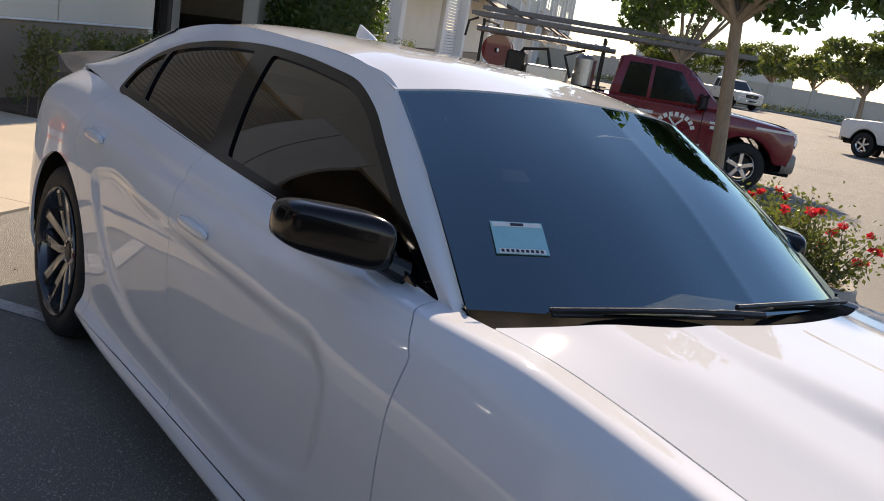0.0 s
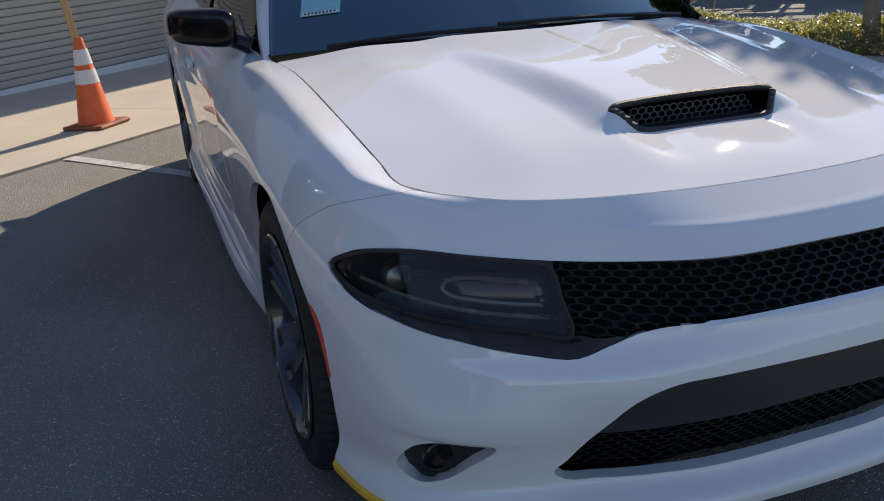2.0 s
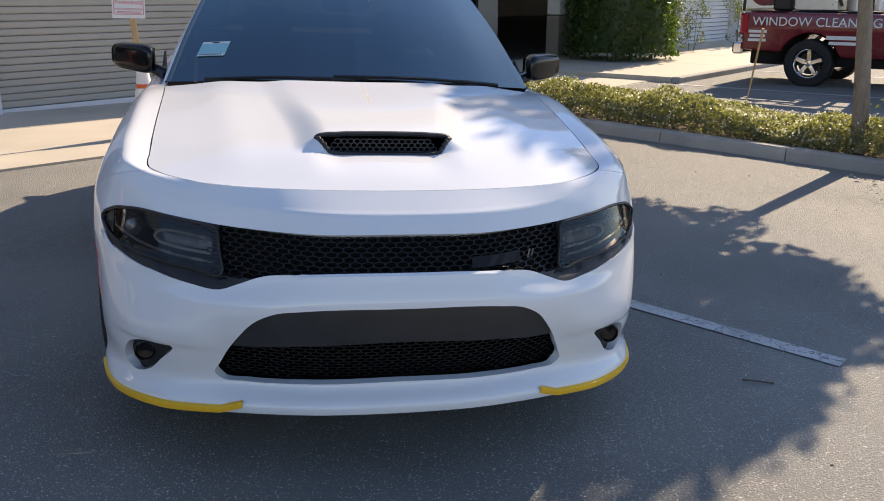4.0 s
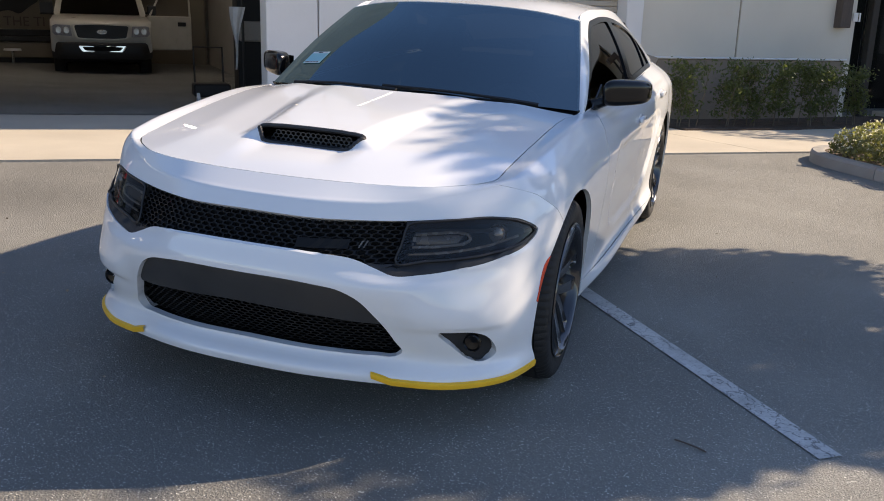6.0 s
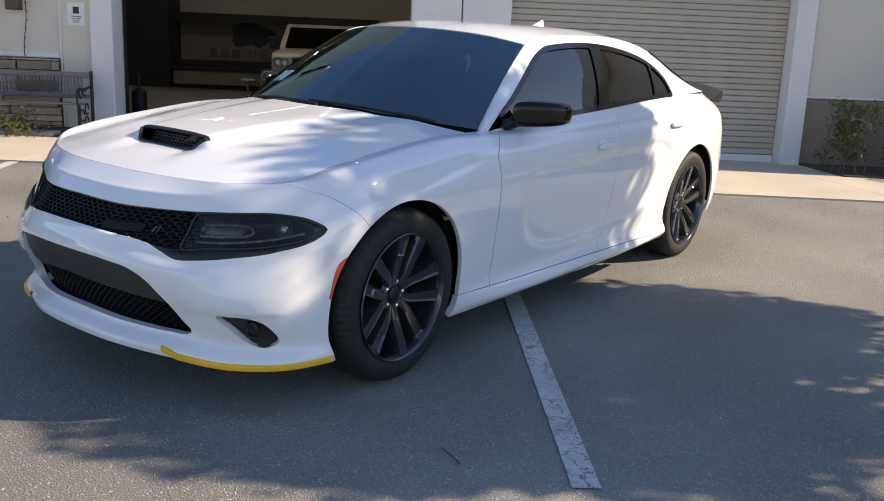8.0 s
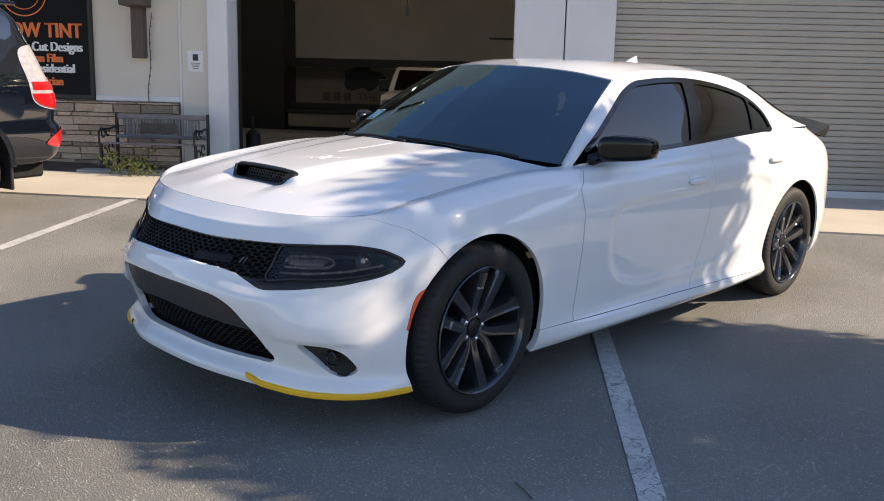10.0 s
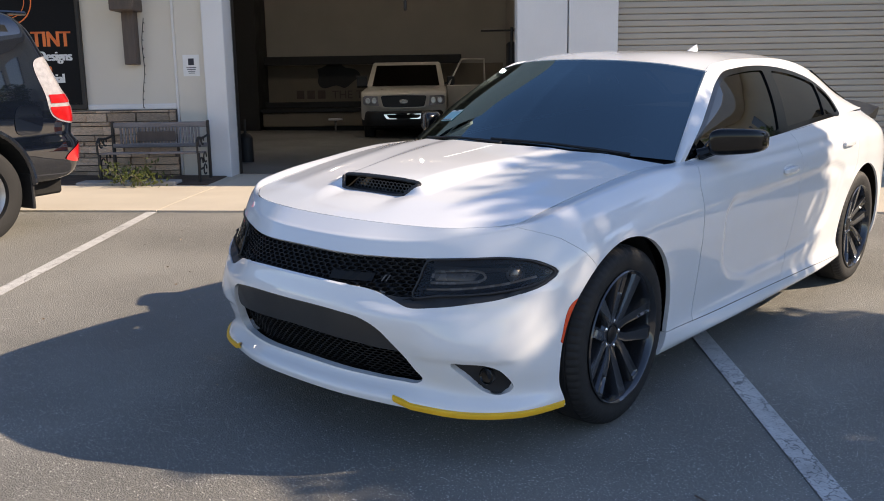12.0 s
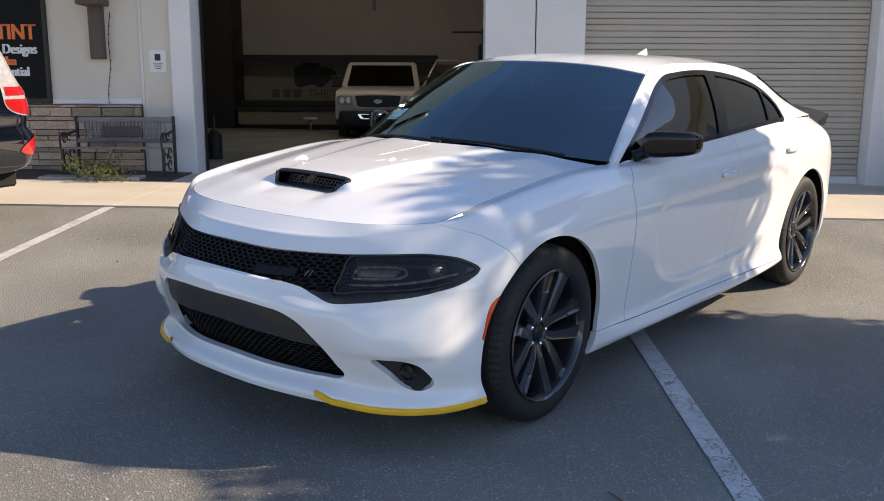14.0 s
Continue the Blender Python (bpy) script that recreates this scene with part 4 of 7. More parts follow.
# yellow guards clipped to the ends of the lip
for sx in (1, -1):
    g = Geo()
    rows = []
    a = np.linspace(0.46, K_ALONG[5] + .016, 40)
    lo, mid_, hi = spline(ctrl[0], a, K_ALONG), spline(ctrl[1], a, K_ALONG), spline(ctrl[2], a, K_ALONG)
    grow = np.clip((a - .46) / .05, 0, 1)[:, None] * .006 + .004
    out = (mid_ - np.array([0, .6, 0])) * (1, 1, 0)
    out = out / np.linalg.norm(out, axis=1)[:, None]
    top = np.clip((a - .46) / .06, 0, 1)[:, None]
    rise = np.clip(1 - (a - .46) / .07, 0, 1)[:, None] * (0, 0, .016)
    prof = [lo - out * .03 + (0, 0, .002) + rise, lo + out * grow + (0, 0, .001) + rise, lo * .5 + mid_ * .5 + out * (grow + .003) + rise, mid_ + out * grow + (0, 0, -.002) + rise, mid_ - out * .004 + (0, 0, .002) + rise]
    P = np.stack(prof) * (sx, 1, 1)
    g.grid(P if sx < 0 else P[:, ::-1])
    part("lip_guard", g, YELLOW, car, "yellow shipping guard on the front lip", True)

# ---- wheels ----
def tyre_geo():
    n = 216

    def wave(i, k):
        if i in (5, 6, 13, 14):
            return -0.007 if k % 3 == 0 else 0.0
        return -0.007 if i in (8, 11) else 0.0
    prof = [(.064, .264), (.090, .270), (.097, .290), (.099, .310), (.097, .328), (.092, .343), (.080, .3560), (.052, .3640), (.048, .3650), (.044, .3655), (-.044, .3655), (-.048, .3650), (-.052, .3650), (-.080, .3625), (-.097, .352),
            (-.104, .318), (-.100, .29), (-.085, .264)]
    return Geo().lathe(prof, n, "x", wave=wave)


def rim_geo():
    g = Geo()
    g.lathe([(.084, .2665), (.098, .2715), (.103, .2675), (.099, .2630), (.086, .2570), (.058, .2520), (-.08, .240), (-.09, .250)], 72, "x")
    return g


def spoke_geo():
    """Five Y spokes: a stem at the hub forks into two flat bevelled arms; one arm of each fork has a sunk pocket near the rim."""
    g = Geo()
    half = math.radians(22.5)
    end = .260
    for s in range(5):
        axis_ = radians(90 + 72 * s)
        for side in (-1, 1):
            p0 = np.array((.050, side * .012))
            p1 = np.array((.092, side * .021))
            p2 = np.array((end * math.cos(half), side * end * math.sin(half)))
            vs, fs = [], []
            steps = (0, .22, .34, .46, .58, .62, .70, .80, .90, .93, 1.0)
            for k in steps:
                p = p0 + (p1 - p0) * k / .22 if k <= .22 else p1 + (p2 - p1) * (k - .22) / .78
                d = (p1 - p0) if k < .2 else (p2 - p1)
                d = d / np.linalg.norm(d)
                nrm = np.array((-d[1], d[0])) * side
                w = .0185 + .010 * k
                face = .046 + .040 * k ** .9
                sunk = -.009 if side < 0 and .61 < k < .92 else -.0015
                for dw, dx in ((-w * 1.45, -.070), (-w * 1.22, -.022), (-w * .86, .0), (-w * .52, sunk), (w * .52, sunk), (w * .86, .0), (w * 1.16, -.014), (w * 1.35, -.070)):
                    q = p + nrm * dw
                    c, sn = math.cos(axis_), math.sin(axis_)
                    vs.append((face + dx, q[0] * c - q[1] * sn, q[0] * sn + q[1] * c))
            for i in range(len(steps) - 1):
                for k in range(7):
                    q = (i * 8 + k, i * 8 + k + 1, (i + 1) * 8 + k + 1, (i + 1) * 8 + k)
                    fs.append(q if side > 0 else q[::-1])
            g.add(vs, fs)
    g.lathe([(-.015, .085), (.030, .080), (.042, .070), (.045, .046), (.036, .040), (.036, .002)], 40, "x")
    return g


TYRE_G, RIM_G, SPOKE_G = tyre_geo(), rim_geo(), spoke_geo()
DISC_G = Geo().lathe([(-.035, .05), (-.030, .17), (-.05, .17), (-.05, .05)], 48, "x")
CAP_G = Geo().lathe([(.030, .036), (.044, .035), (.048, .028), (.049, .002)], 32, "x")
CAL_G = Geo().box(-.065, -.012, -.178, -.10, -.075, .075, .012)
NUT_G = [Geo().lathe([(.022, .0115), (.044, .0105), (.048, .004), (.049, .001)], 12, "x", (0, .055 * math.cos(radians(90 + 36 + 72 * k)), .055 * math.sin(radians(90 + 36 + 72 * k)))) for k in range(5)]
for x, y, z, steer in ((.832, 0, .366, 1.0), (-.832, 0, .366, 1.0), (.834, 3.053, .366, 0), (-.834, 3.053, .366, 0)):
    w = new("wheel")
    w.parent = car
    tagged(w, "black five-double-spoke alloy wheel with a low tyre")
    w.matrix_basis = pose(x, y, z, 0, 0, (0 if x > 0 else 180) + steer) @ pose(0, 0, 0, 21 + 7 * y, 0, 0)
    part("tyre", TYRE_G, RUBBER, w, "black rubber tyre", True, 28)
    part("rim", RIM_G, RIM, w, "", True)
    part("spokes", SPOKE_G, RIM, w, "dark machined spokes", True, 25)
    part("brake_disc", DISC_G, DISC, w, "steel brake disc", True)
    part("brake_caliper", CAL_G, RIM_DARK, w)
    part("hub_cap", CAP_G, RIM_DARK, w, "", True)
    for gnut in NUT_G:
        part("wheel_nut", gnut, CHROME, w, "chrome wheel nut", True)
# wheel housings
for y in (0, 3.053):
    for sx in (1, -1):
        g = Geo()
        P = [[(sx * xx, y + .43 * math.cos(a), .365 + .43 * math.sin(a)) for a in np.linspace(-.35, math.pi + .35, 40)] for xx in (.865, .80, .55)]
        g.grid(P)
        part("wheel_housing", g, DARK_VOID, car, "", True)
# floor pan
pan = Geo().box(-.905, .905, .42, 2.62, .21, .25, .01).box(-.55, .55, -.70, 3.85, .212, .252, .01)
part("floor_pan", pan, DARK_VOID, car)

# ---- mirrors, handles, spoiler, aerial ----
def blob(centre, half, power, n=24, m=24, bend=None):
    g = Geo()
    rows = []
    for i in range(m + 1):
        th = -math.pi / 2 + math.pi * i / m
        row = []
        for k in range(n):
            ph = 2 * math.pi * k / n
            f = lambda t: math.copysign(abs(t) ** power, t)
            p = (half[0] * f(math.cos(th)) * f(math.cos(ph)), half[1] * f(math.cos(th)) * f(math.sin(ph)), half[2] * f(math.sin(th)))
            if bend:
                p = bend(p)
            row.append((centre[0] + p[0], centre[1] + p[1], centre[2] + p[2]))
        rows.append(row + [row[0]])
    return g.grid(rows)


for sx in (1, -1):
    def sweep(p, sx=sx):
        x = p[0] * sx
        k = (x + .102) / .204
        return (p[0], p[1] * (1.0 - .22 * k) + .15 * (k - .5), p[2] * (1.04 - .20 * k) + .008 * k)
    shell_g = blob((sx * .951, .960, 1.070), (.102, .070, .064), .50, bend=sweep)
    mir = part("door_mirror", shell_g, BLACK_GLOSS, car, "gloss black door mirror", True, 60)
    gl = Geo()
    gl.grid([[(sx * x, .986 + .62 * (x - .85), z) for x in (.86, .90, .98, 1.025)] for z in (1.028, 1.07, 1.112)])
    part("mirror_glass", gl, CHROME, mir, "mirror glass")
    arm = Geo().tube([(sx * .80, .86, 1.008), (sx * .835, .875, 1.022), (sx * .88, .90, 1.040)], [.030, .026, .024], 10)
    part("mirror_arm", arm, BLACK_GLOSS, mir, "", True)
    tri = Geo()
    tri.slab([(.80, .0), (1.02, .0), (1.0, .10)], 0, .008)
    tri.v = [(sx * (.812 + q[2]), q[0] - .005, 1.0 + (q[1]) * .9 + (q[0] - .8) * .05) for q in tri.v]
    part("mirror_base", tri, BLACK_GLOSS, mir)
for doors, y, z, x in ((FDOOR, 1.682, .864, .940), (RDOOR, 2.655, .932, .940)):
    for sx, door in zip((1, -1), doors):
        cup = blob((sx * (x - .006), y, z), (.011, .090, .036), .7, 20, 10)
        hd = part("door_handle", cup, PAINT, door, "white pull handle", True)
        bar = blob((sx * (x + .012), y + .005, z + .006), (.013, .098, .017), .6, 16, 10)
        part("grip", bar, PAINT, hd, "", True)
        if doors is FDOOR:
            part("lock", Geo().lathe([(0, .009), (.003, .008), (.004, .001)], 14, "x", (sx * (x + .004), y + .115, z + .004)), CHROME, hd)
spo = Geo()
P = []
for x in np.linspace(-.75, .75, 48):
    k = abs(x) / .75
    yb = 4.07 - .10 * k ** 2.2
    zt = 1.155 - .060 * k ** 3.4
    zb = 1.060 - .040 * k ** 2
    P.append([(x, yb - .26, zb + .022), (x, yb - .14, zb * .55 + zt * .45 + .004), (x, yb - .02, zt - .002), (x, yb, zt), (x, yb + .012, zt - .006), (x, yb + .004, zt - .030), (x, yb - .05, zb - .01)])
spo.grid(P)
spo.f += [tuple(range(7)), tuple(len(spo.v) - 1 - q for q in range(7))]
part("spoiler", spo, SPOILER_BLACK, car, "satin black trunk spoiler", True, 50)
fin = Geo()
P = []
for t in np.linspace(0, 1, 10):
    y = 2.33 + .16 * t
    h = .070 * (t ** .75)
    w = .028 - .012 * t
    zb = 1.462 - .006 * t
    P.append([(-w, y, zb), (-w * .75, y, zb + h * .5), (-w * .25, y, zb + h), (w * .25, y, zb + h), (w * .75, y, zb + h * .5), (w, y, zb)])
fin.grid(P)
fin.f.append(tuple(len(fin.v) - 6 + k for k in range(6)))
part("roof_aerial", fin, PAINT, car, "white shark-fin aerial", True, 50)
# tail lamp band
tl = Geo()
tv, tf = take(SV, SF, lambda V: np.where(V[:, 1] > 3.72, np.minimum(V[:, 2] - .80, .95 - V[:, 2]), -1))
for v, f in ((tv, tf), mirror(tv, tf)):
    sh = shell(v, f, 0.0, .004, flip=flip_keep)
    tl.add(sh.v, sh.f)
part("tail_lamp", tl, TAIL_RED, car, "full-width red tail lamp", True)

# ---- interior ----
dash = Geo()
dash.grid([[(x, y, z - .05 * (abs(x) / .72) ** 2) for x in np.linspace(-.72, .72, 20)] for y, z in ((.44, .99), (.62, .985), (.80, .965), (.90, .92), (.92, .70))])
part("dashboard", dash, DASH, car, "", True)
for sx in (1, -1):
    seat = Geo().box(sx * .36 - .24, sx * .36 + .24, 1.25, 1.80, .42, .58, .05)
    seat.box(-.24, .24, -.07, .07, 0, .58, .05, Matrix.Translation((sx * .36, 1.80, .52)) @ Matrix.Rotation(radians(-16), 4, "X"))
    seat.box(-.13, .13, -.05, .05, .60, .78, .04, Matrix.Translation((sx * .36, 1.80, .52)) @ Matrix.Rotation(radians(-14), 4, "X"))
    part("front_seat", seat, TRIM_CLOTH, car)
bench_seat = Geo().box(-.64, .64, 2.35, 2.85, .42, .58, .05).box(-.64, .64, 2.80, 2.95, .55, 1.08, .05)
part("rear_seat", bench_seat, TRIM_CLOTH, car)
wheel_g = Geo().tube([(.37 + .18 * math.cos(a), .98 + .05 * math.sin(a), .88 + .17 * math.sin(a)) for a in np.linspace(0, 2 * math.pi, 33)], .014, 8, False)
wheel_g.box(.31, .43, .96, 1.0, .84, .92, .02)
part("steering_wheel", wheel_g, DASH, car, "", True)
rv = blob((0, 1.02, 1.33), (.11, .02, .035), .5, 16, 10)
part("rear_view_mirror", rv, BLACK_MATT, car, "", True)
for sx in (1, -1):
    liner = Geo()
    liner.grid([[(sx * .80, y, z) for y in np.linspace(.6, 3.4, 6)] for z in (.3, .6, .96)])
    part("door_card", liner, TRIM_CLOTH, car)
head = Geo()
head.grid((roof - (0, 0, .03))[::6, ::6])
head.grid(((roof - (0, 0, .03)) * (-1, 1, 1))[::6, ::6])
part("headliner", head, TRIM_CLOTH, car)

# dealer permit behind the windscreen
permit = Geo()


def on_glass(s_, t_, off=-.012):
    """A point just inside the windscreen: s across to the passenger side, t up."""
    V = ws[int(round(t_ * 49)), int(round(abs(s_) * 59))]
    return np.array((V[0] * (-1 if s_ < 0 else 1), V[1], V[2] + off))


p00, p10, p01 = on_glass(-.85, .20), on_glass(-.68, .20), on_glass(-.85, .38)
ex, ey = (p10 - p00), (p01 - p00)
ex = ex / np.linalg.norm(ex)
ey = ey - ex * ey.dot(ex)
ey = ey / np.linalg.norm(ey)
c0 = on_glass(-.785, .262, .0035)
def paper(name, x0, x1, y0, y1, material, lift, parent, label=""):
    en = np.cross(ex, ey)
    pts = [c0 + ex * a + ey * b + en * lift for a, b in ((x0, y0), (x1, y0), (x1, y1), (x0, y1))]
    pts2 = [p - en * .0006 for p in pts]
    g = Geo().add([tuple(p) for p in pts + pts2], [(0, 1, 2, 3), (7, 6, 5, 4), (0, 4, 5, 1), (1, 5, 6, 2), (2, 6, 7, 3), (3, 7, 4, 0)])
    return part(name, g, material, parent, label)


permit = paper("permit_sheet", -.064, .064, -.048, .048, PAPER_BLUE, 0, car, "pale blue temporary permit taped inside the glass")
paper("header_strip", -.060, .060, .033, .045, PAPER, .0012, permit)
paper("number_bar", -.056, .056, -.046, -.033, PAPER, .0012, permit)
for k in range(9):
    paper("digit_bar", -.052 + .0118 * k, -.045 + .0118 * k, -.0435, -.0355, INK, .002, permit)
paper("seal", -.016, .016, .035, .043, INK, .002, permit)

# ---- ground ----
def axis_steps(a, b, fine0, fine1, fine, coarse):
    out, x = [], a
    while x < b:
        out.append(x)
        x += fine if fine0 <= x < fine1 else coarse
    return out + [b]


us = [-900, -300, -100, -40, -20] + axis_steps(-12, 34, -12, 34, 0.5, 1) + [45, 70, 120, 300, 900]
vs_ = [-900, -300, -100, -40, -20] + axis_steps(-12, 10, -12, 10, 0.5, 1) + [16, 25, 40, 100, 300, 900]
g = Geo()
g.grid([[(*xy(u, v), height(u, v)) for u in us] for v in vs_])
ground = part("ground", g, ASPHALT, None, "grey weathered asphalt parking lot, speckled with pale stone", True)
tagged(ground, category="asphalt", kind="structure")


def sheet(u0, u1, v0, v1, lift, nu=24, nv=8):
    """A thin slab that follows the ground."""
    g = Geo()
    us_, vv = np.linspace(u0, u1, nu), np.linspace(v0, v1, nv)
    g.grid([[(u, v, height(u, v) + lift) for u in us_] for v in vv])
    rim = [(u, v0) for u in us_] + [(u1, v) for v in vv] + [(u, v1) for u in us_[::-1]] + [(u0, v) for v in vv[::-1]]
    g.add([(u, v, height(u, v) + lift) for u, v in rim] + [(u, v, height(u, v) - .05) for u, v in rim],
          [(k, k + 1, len(rim) + k + 1, len(rim) + k) for k in range(len(rim) - 1)])
    return g


EDGE = 4.22
pave = thing("pavement", "pale sandy concrete apron in front of the shop doors", "pavement", B.copy(), kind="structure")
slabs = [-14.0, -11.0, -8.0, -5.6, -2.72, .2, 3.0, 5.9, 8.8, 11.6, 14.5, 17.5]
for a, b in zip(slabs[:-1], slabs[1:]):
    part("concrete_slab", sheet(a + .004, b - .004, EDGE, 7.98, .015, 8, 8), CONCRETE, pave)
# painted stall lines
def stripe(p, q, w, name="parking_line"):
    (u0, v0), (u1, v1) = uv_of(*p), uv_of(*q)
    n = max(2, int(math.hypot(u1 - u0, v1 - v0) / .25))
    d = Vector((u1 - u0, v1 - v0)).normalized()
    s = Vector((-d.y, d.x)) * w / 2
    g = Geo()
    P = []
    for k in range(n + 1):
        u, v = u0 + (u1 - u0) * k / n, v0 + (v1 - v0) * k / n
        P.append([(*xy(u + s.x * e, v + s.y * e), height(u + s.x * e, v + s.y * e) + .005) for e in (-1, 1)])
    g.grid(P)
    ob = part(name, g, LINE_PAINT, None)
    return tagged(ob, "worn white painted stall line on the asphalt", "road marking", kind="structure")


stripe(xy(1.455, 4.20), xy(1.305, -1.47), .10)
stripe(xy(-2.755, 4.20), xy(-2.80, .60), .10)

# ---- shop building ----
HT = 6.6
walls = thing("wall_front", "cream stucco shop front with tall white-framed roller doors", "wall", BB.copy(), kind="structure")


def block(name, u0, u1, v0, v1, z0, z1, material, parent=None, label="", b=0.01):
    return part(name, Geo().box(u0, u1, v0, v1, z0, z1, b), material, parent if parent is not None else walls, label)


OPEN_T = 4.3
GL, GR, SL, SR = -2.72, .82, 2.04, 5.62
block("wall_panel", -14, -3.33, FACE, FACE + .3, -.3, HT, STUCCO)
block("wall_panel", -3.33, GL - .26, FACE - .05, FACE + .3, -.3, HT, STUCCO)
block("pilaster", GL - .26, GL, FACE - .12, FACE + .35, -.3, OPEN_T + .3, STUCCO_TRIM)
block("pilaster", GR, 1.427, FACE - .06, FACE + .35, -.3, OPEN_T + .3, STUCCO_TRIM)
block("pilaster", 1.443, SL, FACE - .06, FACE + .35, -.3, OPEN_T + .3, STUCCO_TRIM)
block("pilaster", SR, SR + .26, FACE - .10, FACE + .35, -.3, OPEN_T + .3, STUCCO_TRIM)
block("lintel", GL, GR, FACE, FACE + .3, OPEN_T, HT, STUCCO)
block("lintel", SL, SR, FACE, FACE + .3, OPEN_T, HT, STUCCO)
block("wall_panel", GR, SL, FACE, FACE + .3, OPEN_T + .3, HT, STUCCO)

# ---- roller door ----
door_1 = thing("door_1", "closed beige ribbed steel roller door", "roller door", BB.copy(), kind="structure")
zs0 = floor_at((SL + SR) / 2, FACE) - .04
slat = bpy.data.meshes.new("slat")
sg = Geo()
prof = [(0, .0), (.010, .004), (.016, .014), (.016, .060), (.010, .070), (.0, .074)]
sg.grid([[(u, FACE + .16 - d, z) for u in (SL + .01, SR - .01)] for d, z in prof])
slat.from_pydata(sg.v, [], [tuple(reversed(f)) for f in sg.f])
slat.materials.append(SHUTTER_MAT)
for k in range(57):
    piece("slat", slat, door_1, Matrix.Translation((0, 0, zs0 + .12 + .076 * k)))
part("bottom_rail", Geo().box(SL + .01, SR - .01, FACE + .10, FACE + .18, zs0, zs0 + .115, .006), STUCCO_TRIM, door_1, "pale steel bottom rail")
part("backing", Geo().box(SL, SR, FACE + .19, FACE + .22, zs0 - .2, OPEN_T, 0), GARAGE_DARK, door_1)

# ---- wall right of the roller door, and the units beyond ----
R0 = SR + .26
block("wall_panel", R0, 7.54, FACE, FACE + .3, .98, HT, STUCCO)
block("wall_panel", 7.565, 9.60, FACE, FACE + .3, .98, HT, STUCCO)
block("wall_base", R0, 9.60, FACE + .02, FACE + .3, -.4, .955, STUCCO_BASE, None, "brown painted lower wall")
block("ledge", R0, 9.64, FACE - .012, FACE + .05, .955, .985, STUCCO_TRIM)
block("joint", 7.53, 7.58, FACE + .03, FACE + .2, .9, HT, STUCCO_BASE, None, "", 0)
# recessed entry of the next unit
block("recess_side", 9.60, 9.72, FACE + .02, FACE + 1.6, -.4, HT, STUCCO)
block("recess_back", 9.72, 13.2, FACE + 1.5, FACE + 1.7, -.4, HT, STUCCO)
block("recess_lintel", 9.60, 13.2, FACE, FACE + .3, 3.4, HT, STUCCO)
entry = thing("door_2", "dark glazed shop entrance set back in a recess", "door", BB.copy(), kind="structure")
part("leaf", Geo().box(10.4, 11.3, FACE + 1.42, FACE + 1.48, .0, 2.3, .01), SIGN_BLACK, entry)
part("leaf", Geo().box(11.35, 12.25, FACE + 1.42, FACE + 1.48, .0, 2.3, .01), SIGN_BLACK, entry)
part("door_frame", Geo().box(10.3, 10.38, FACE + 1.38, FACE + 1.5, 0, 2.4, .01).box(12.27, 12.35, FACE + 1.38, FACE + 1.5, 0, 2.4, .01).box(10.3, 12.35, FACE + 1.38, FACE + 1.5, 2.32, 2.42, .01), IRON, entry)
post = tagged(part("downpipe", Geo().box(9.98, 10.10, FACE - .05, FACE + .07, .02, 3.4, .012), IRON, None), "dark brown square steel downpipe by the entry", "pipe")
post.matrix_basis = BB
numbers = thing("wall_number", "pale unit number plate on the recess wall", "sign", BB.copy())
for k in range(3):
    part("digit_bar", Geo().box(9.66 + .001 * k, 9.7, FACE - .008, FACE + .02, 1.55, 1.68, .002).box(9.64, 9.655, FACE - .006, FACE, 1.55, 1.68, .001) if k == 0 else Geo().box(9.66 + .05 * k, 9.69 + .05 * k, FACE, FACE + .01, 1.55, 1.68, .002), SIGN_WHITE, numbers)


def timber(u, z0, z1, w):
    """A dark timber bracket under the awning: a post and a cross piece with bolts."""
    t = thing("awning_bracket", "dark brown timber awning bracket on the stucco wall", "bracket", BB.copy(), "timber brackets")
    part("timber_post", Geo().box(u - w / 2, u + w / 2, FACE - .14, FACE + .01, z0, z1, .008), WOOD_BROWN, t)
    part("cross_piece", Geo().box(u - w * .95, u + w * .95, FACE - .34, FACE + .01, z1 - .42, z1 - .27, .012), WOOD_BROWN, t)
    part("brace", Geo().box(u - w / 2, u + w / 2, FACE - .9, FACE - .02, z1, z1 + .18, .01), WOOD_BROWN, t)
    return t


timber(-3.855, 1.64, 2.69, .15)
timber(9.38, 1.45, 2.6, .20)
awn = Geo().box(-14, -3.45, FACE - 1.2, FACE, 3.25, 3.35, .01)
tagged(part("awning", awn, WOOD_BROWN, None), "dark timber awning over the shop window", "awning", kind="structure").matrix_basis = BB

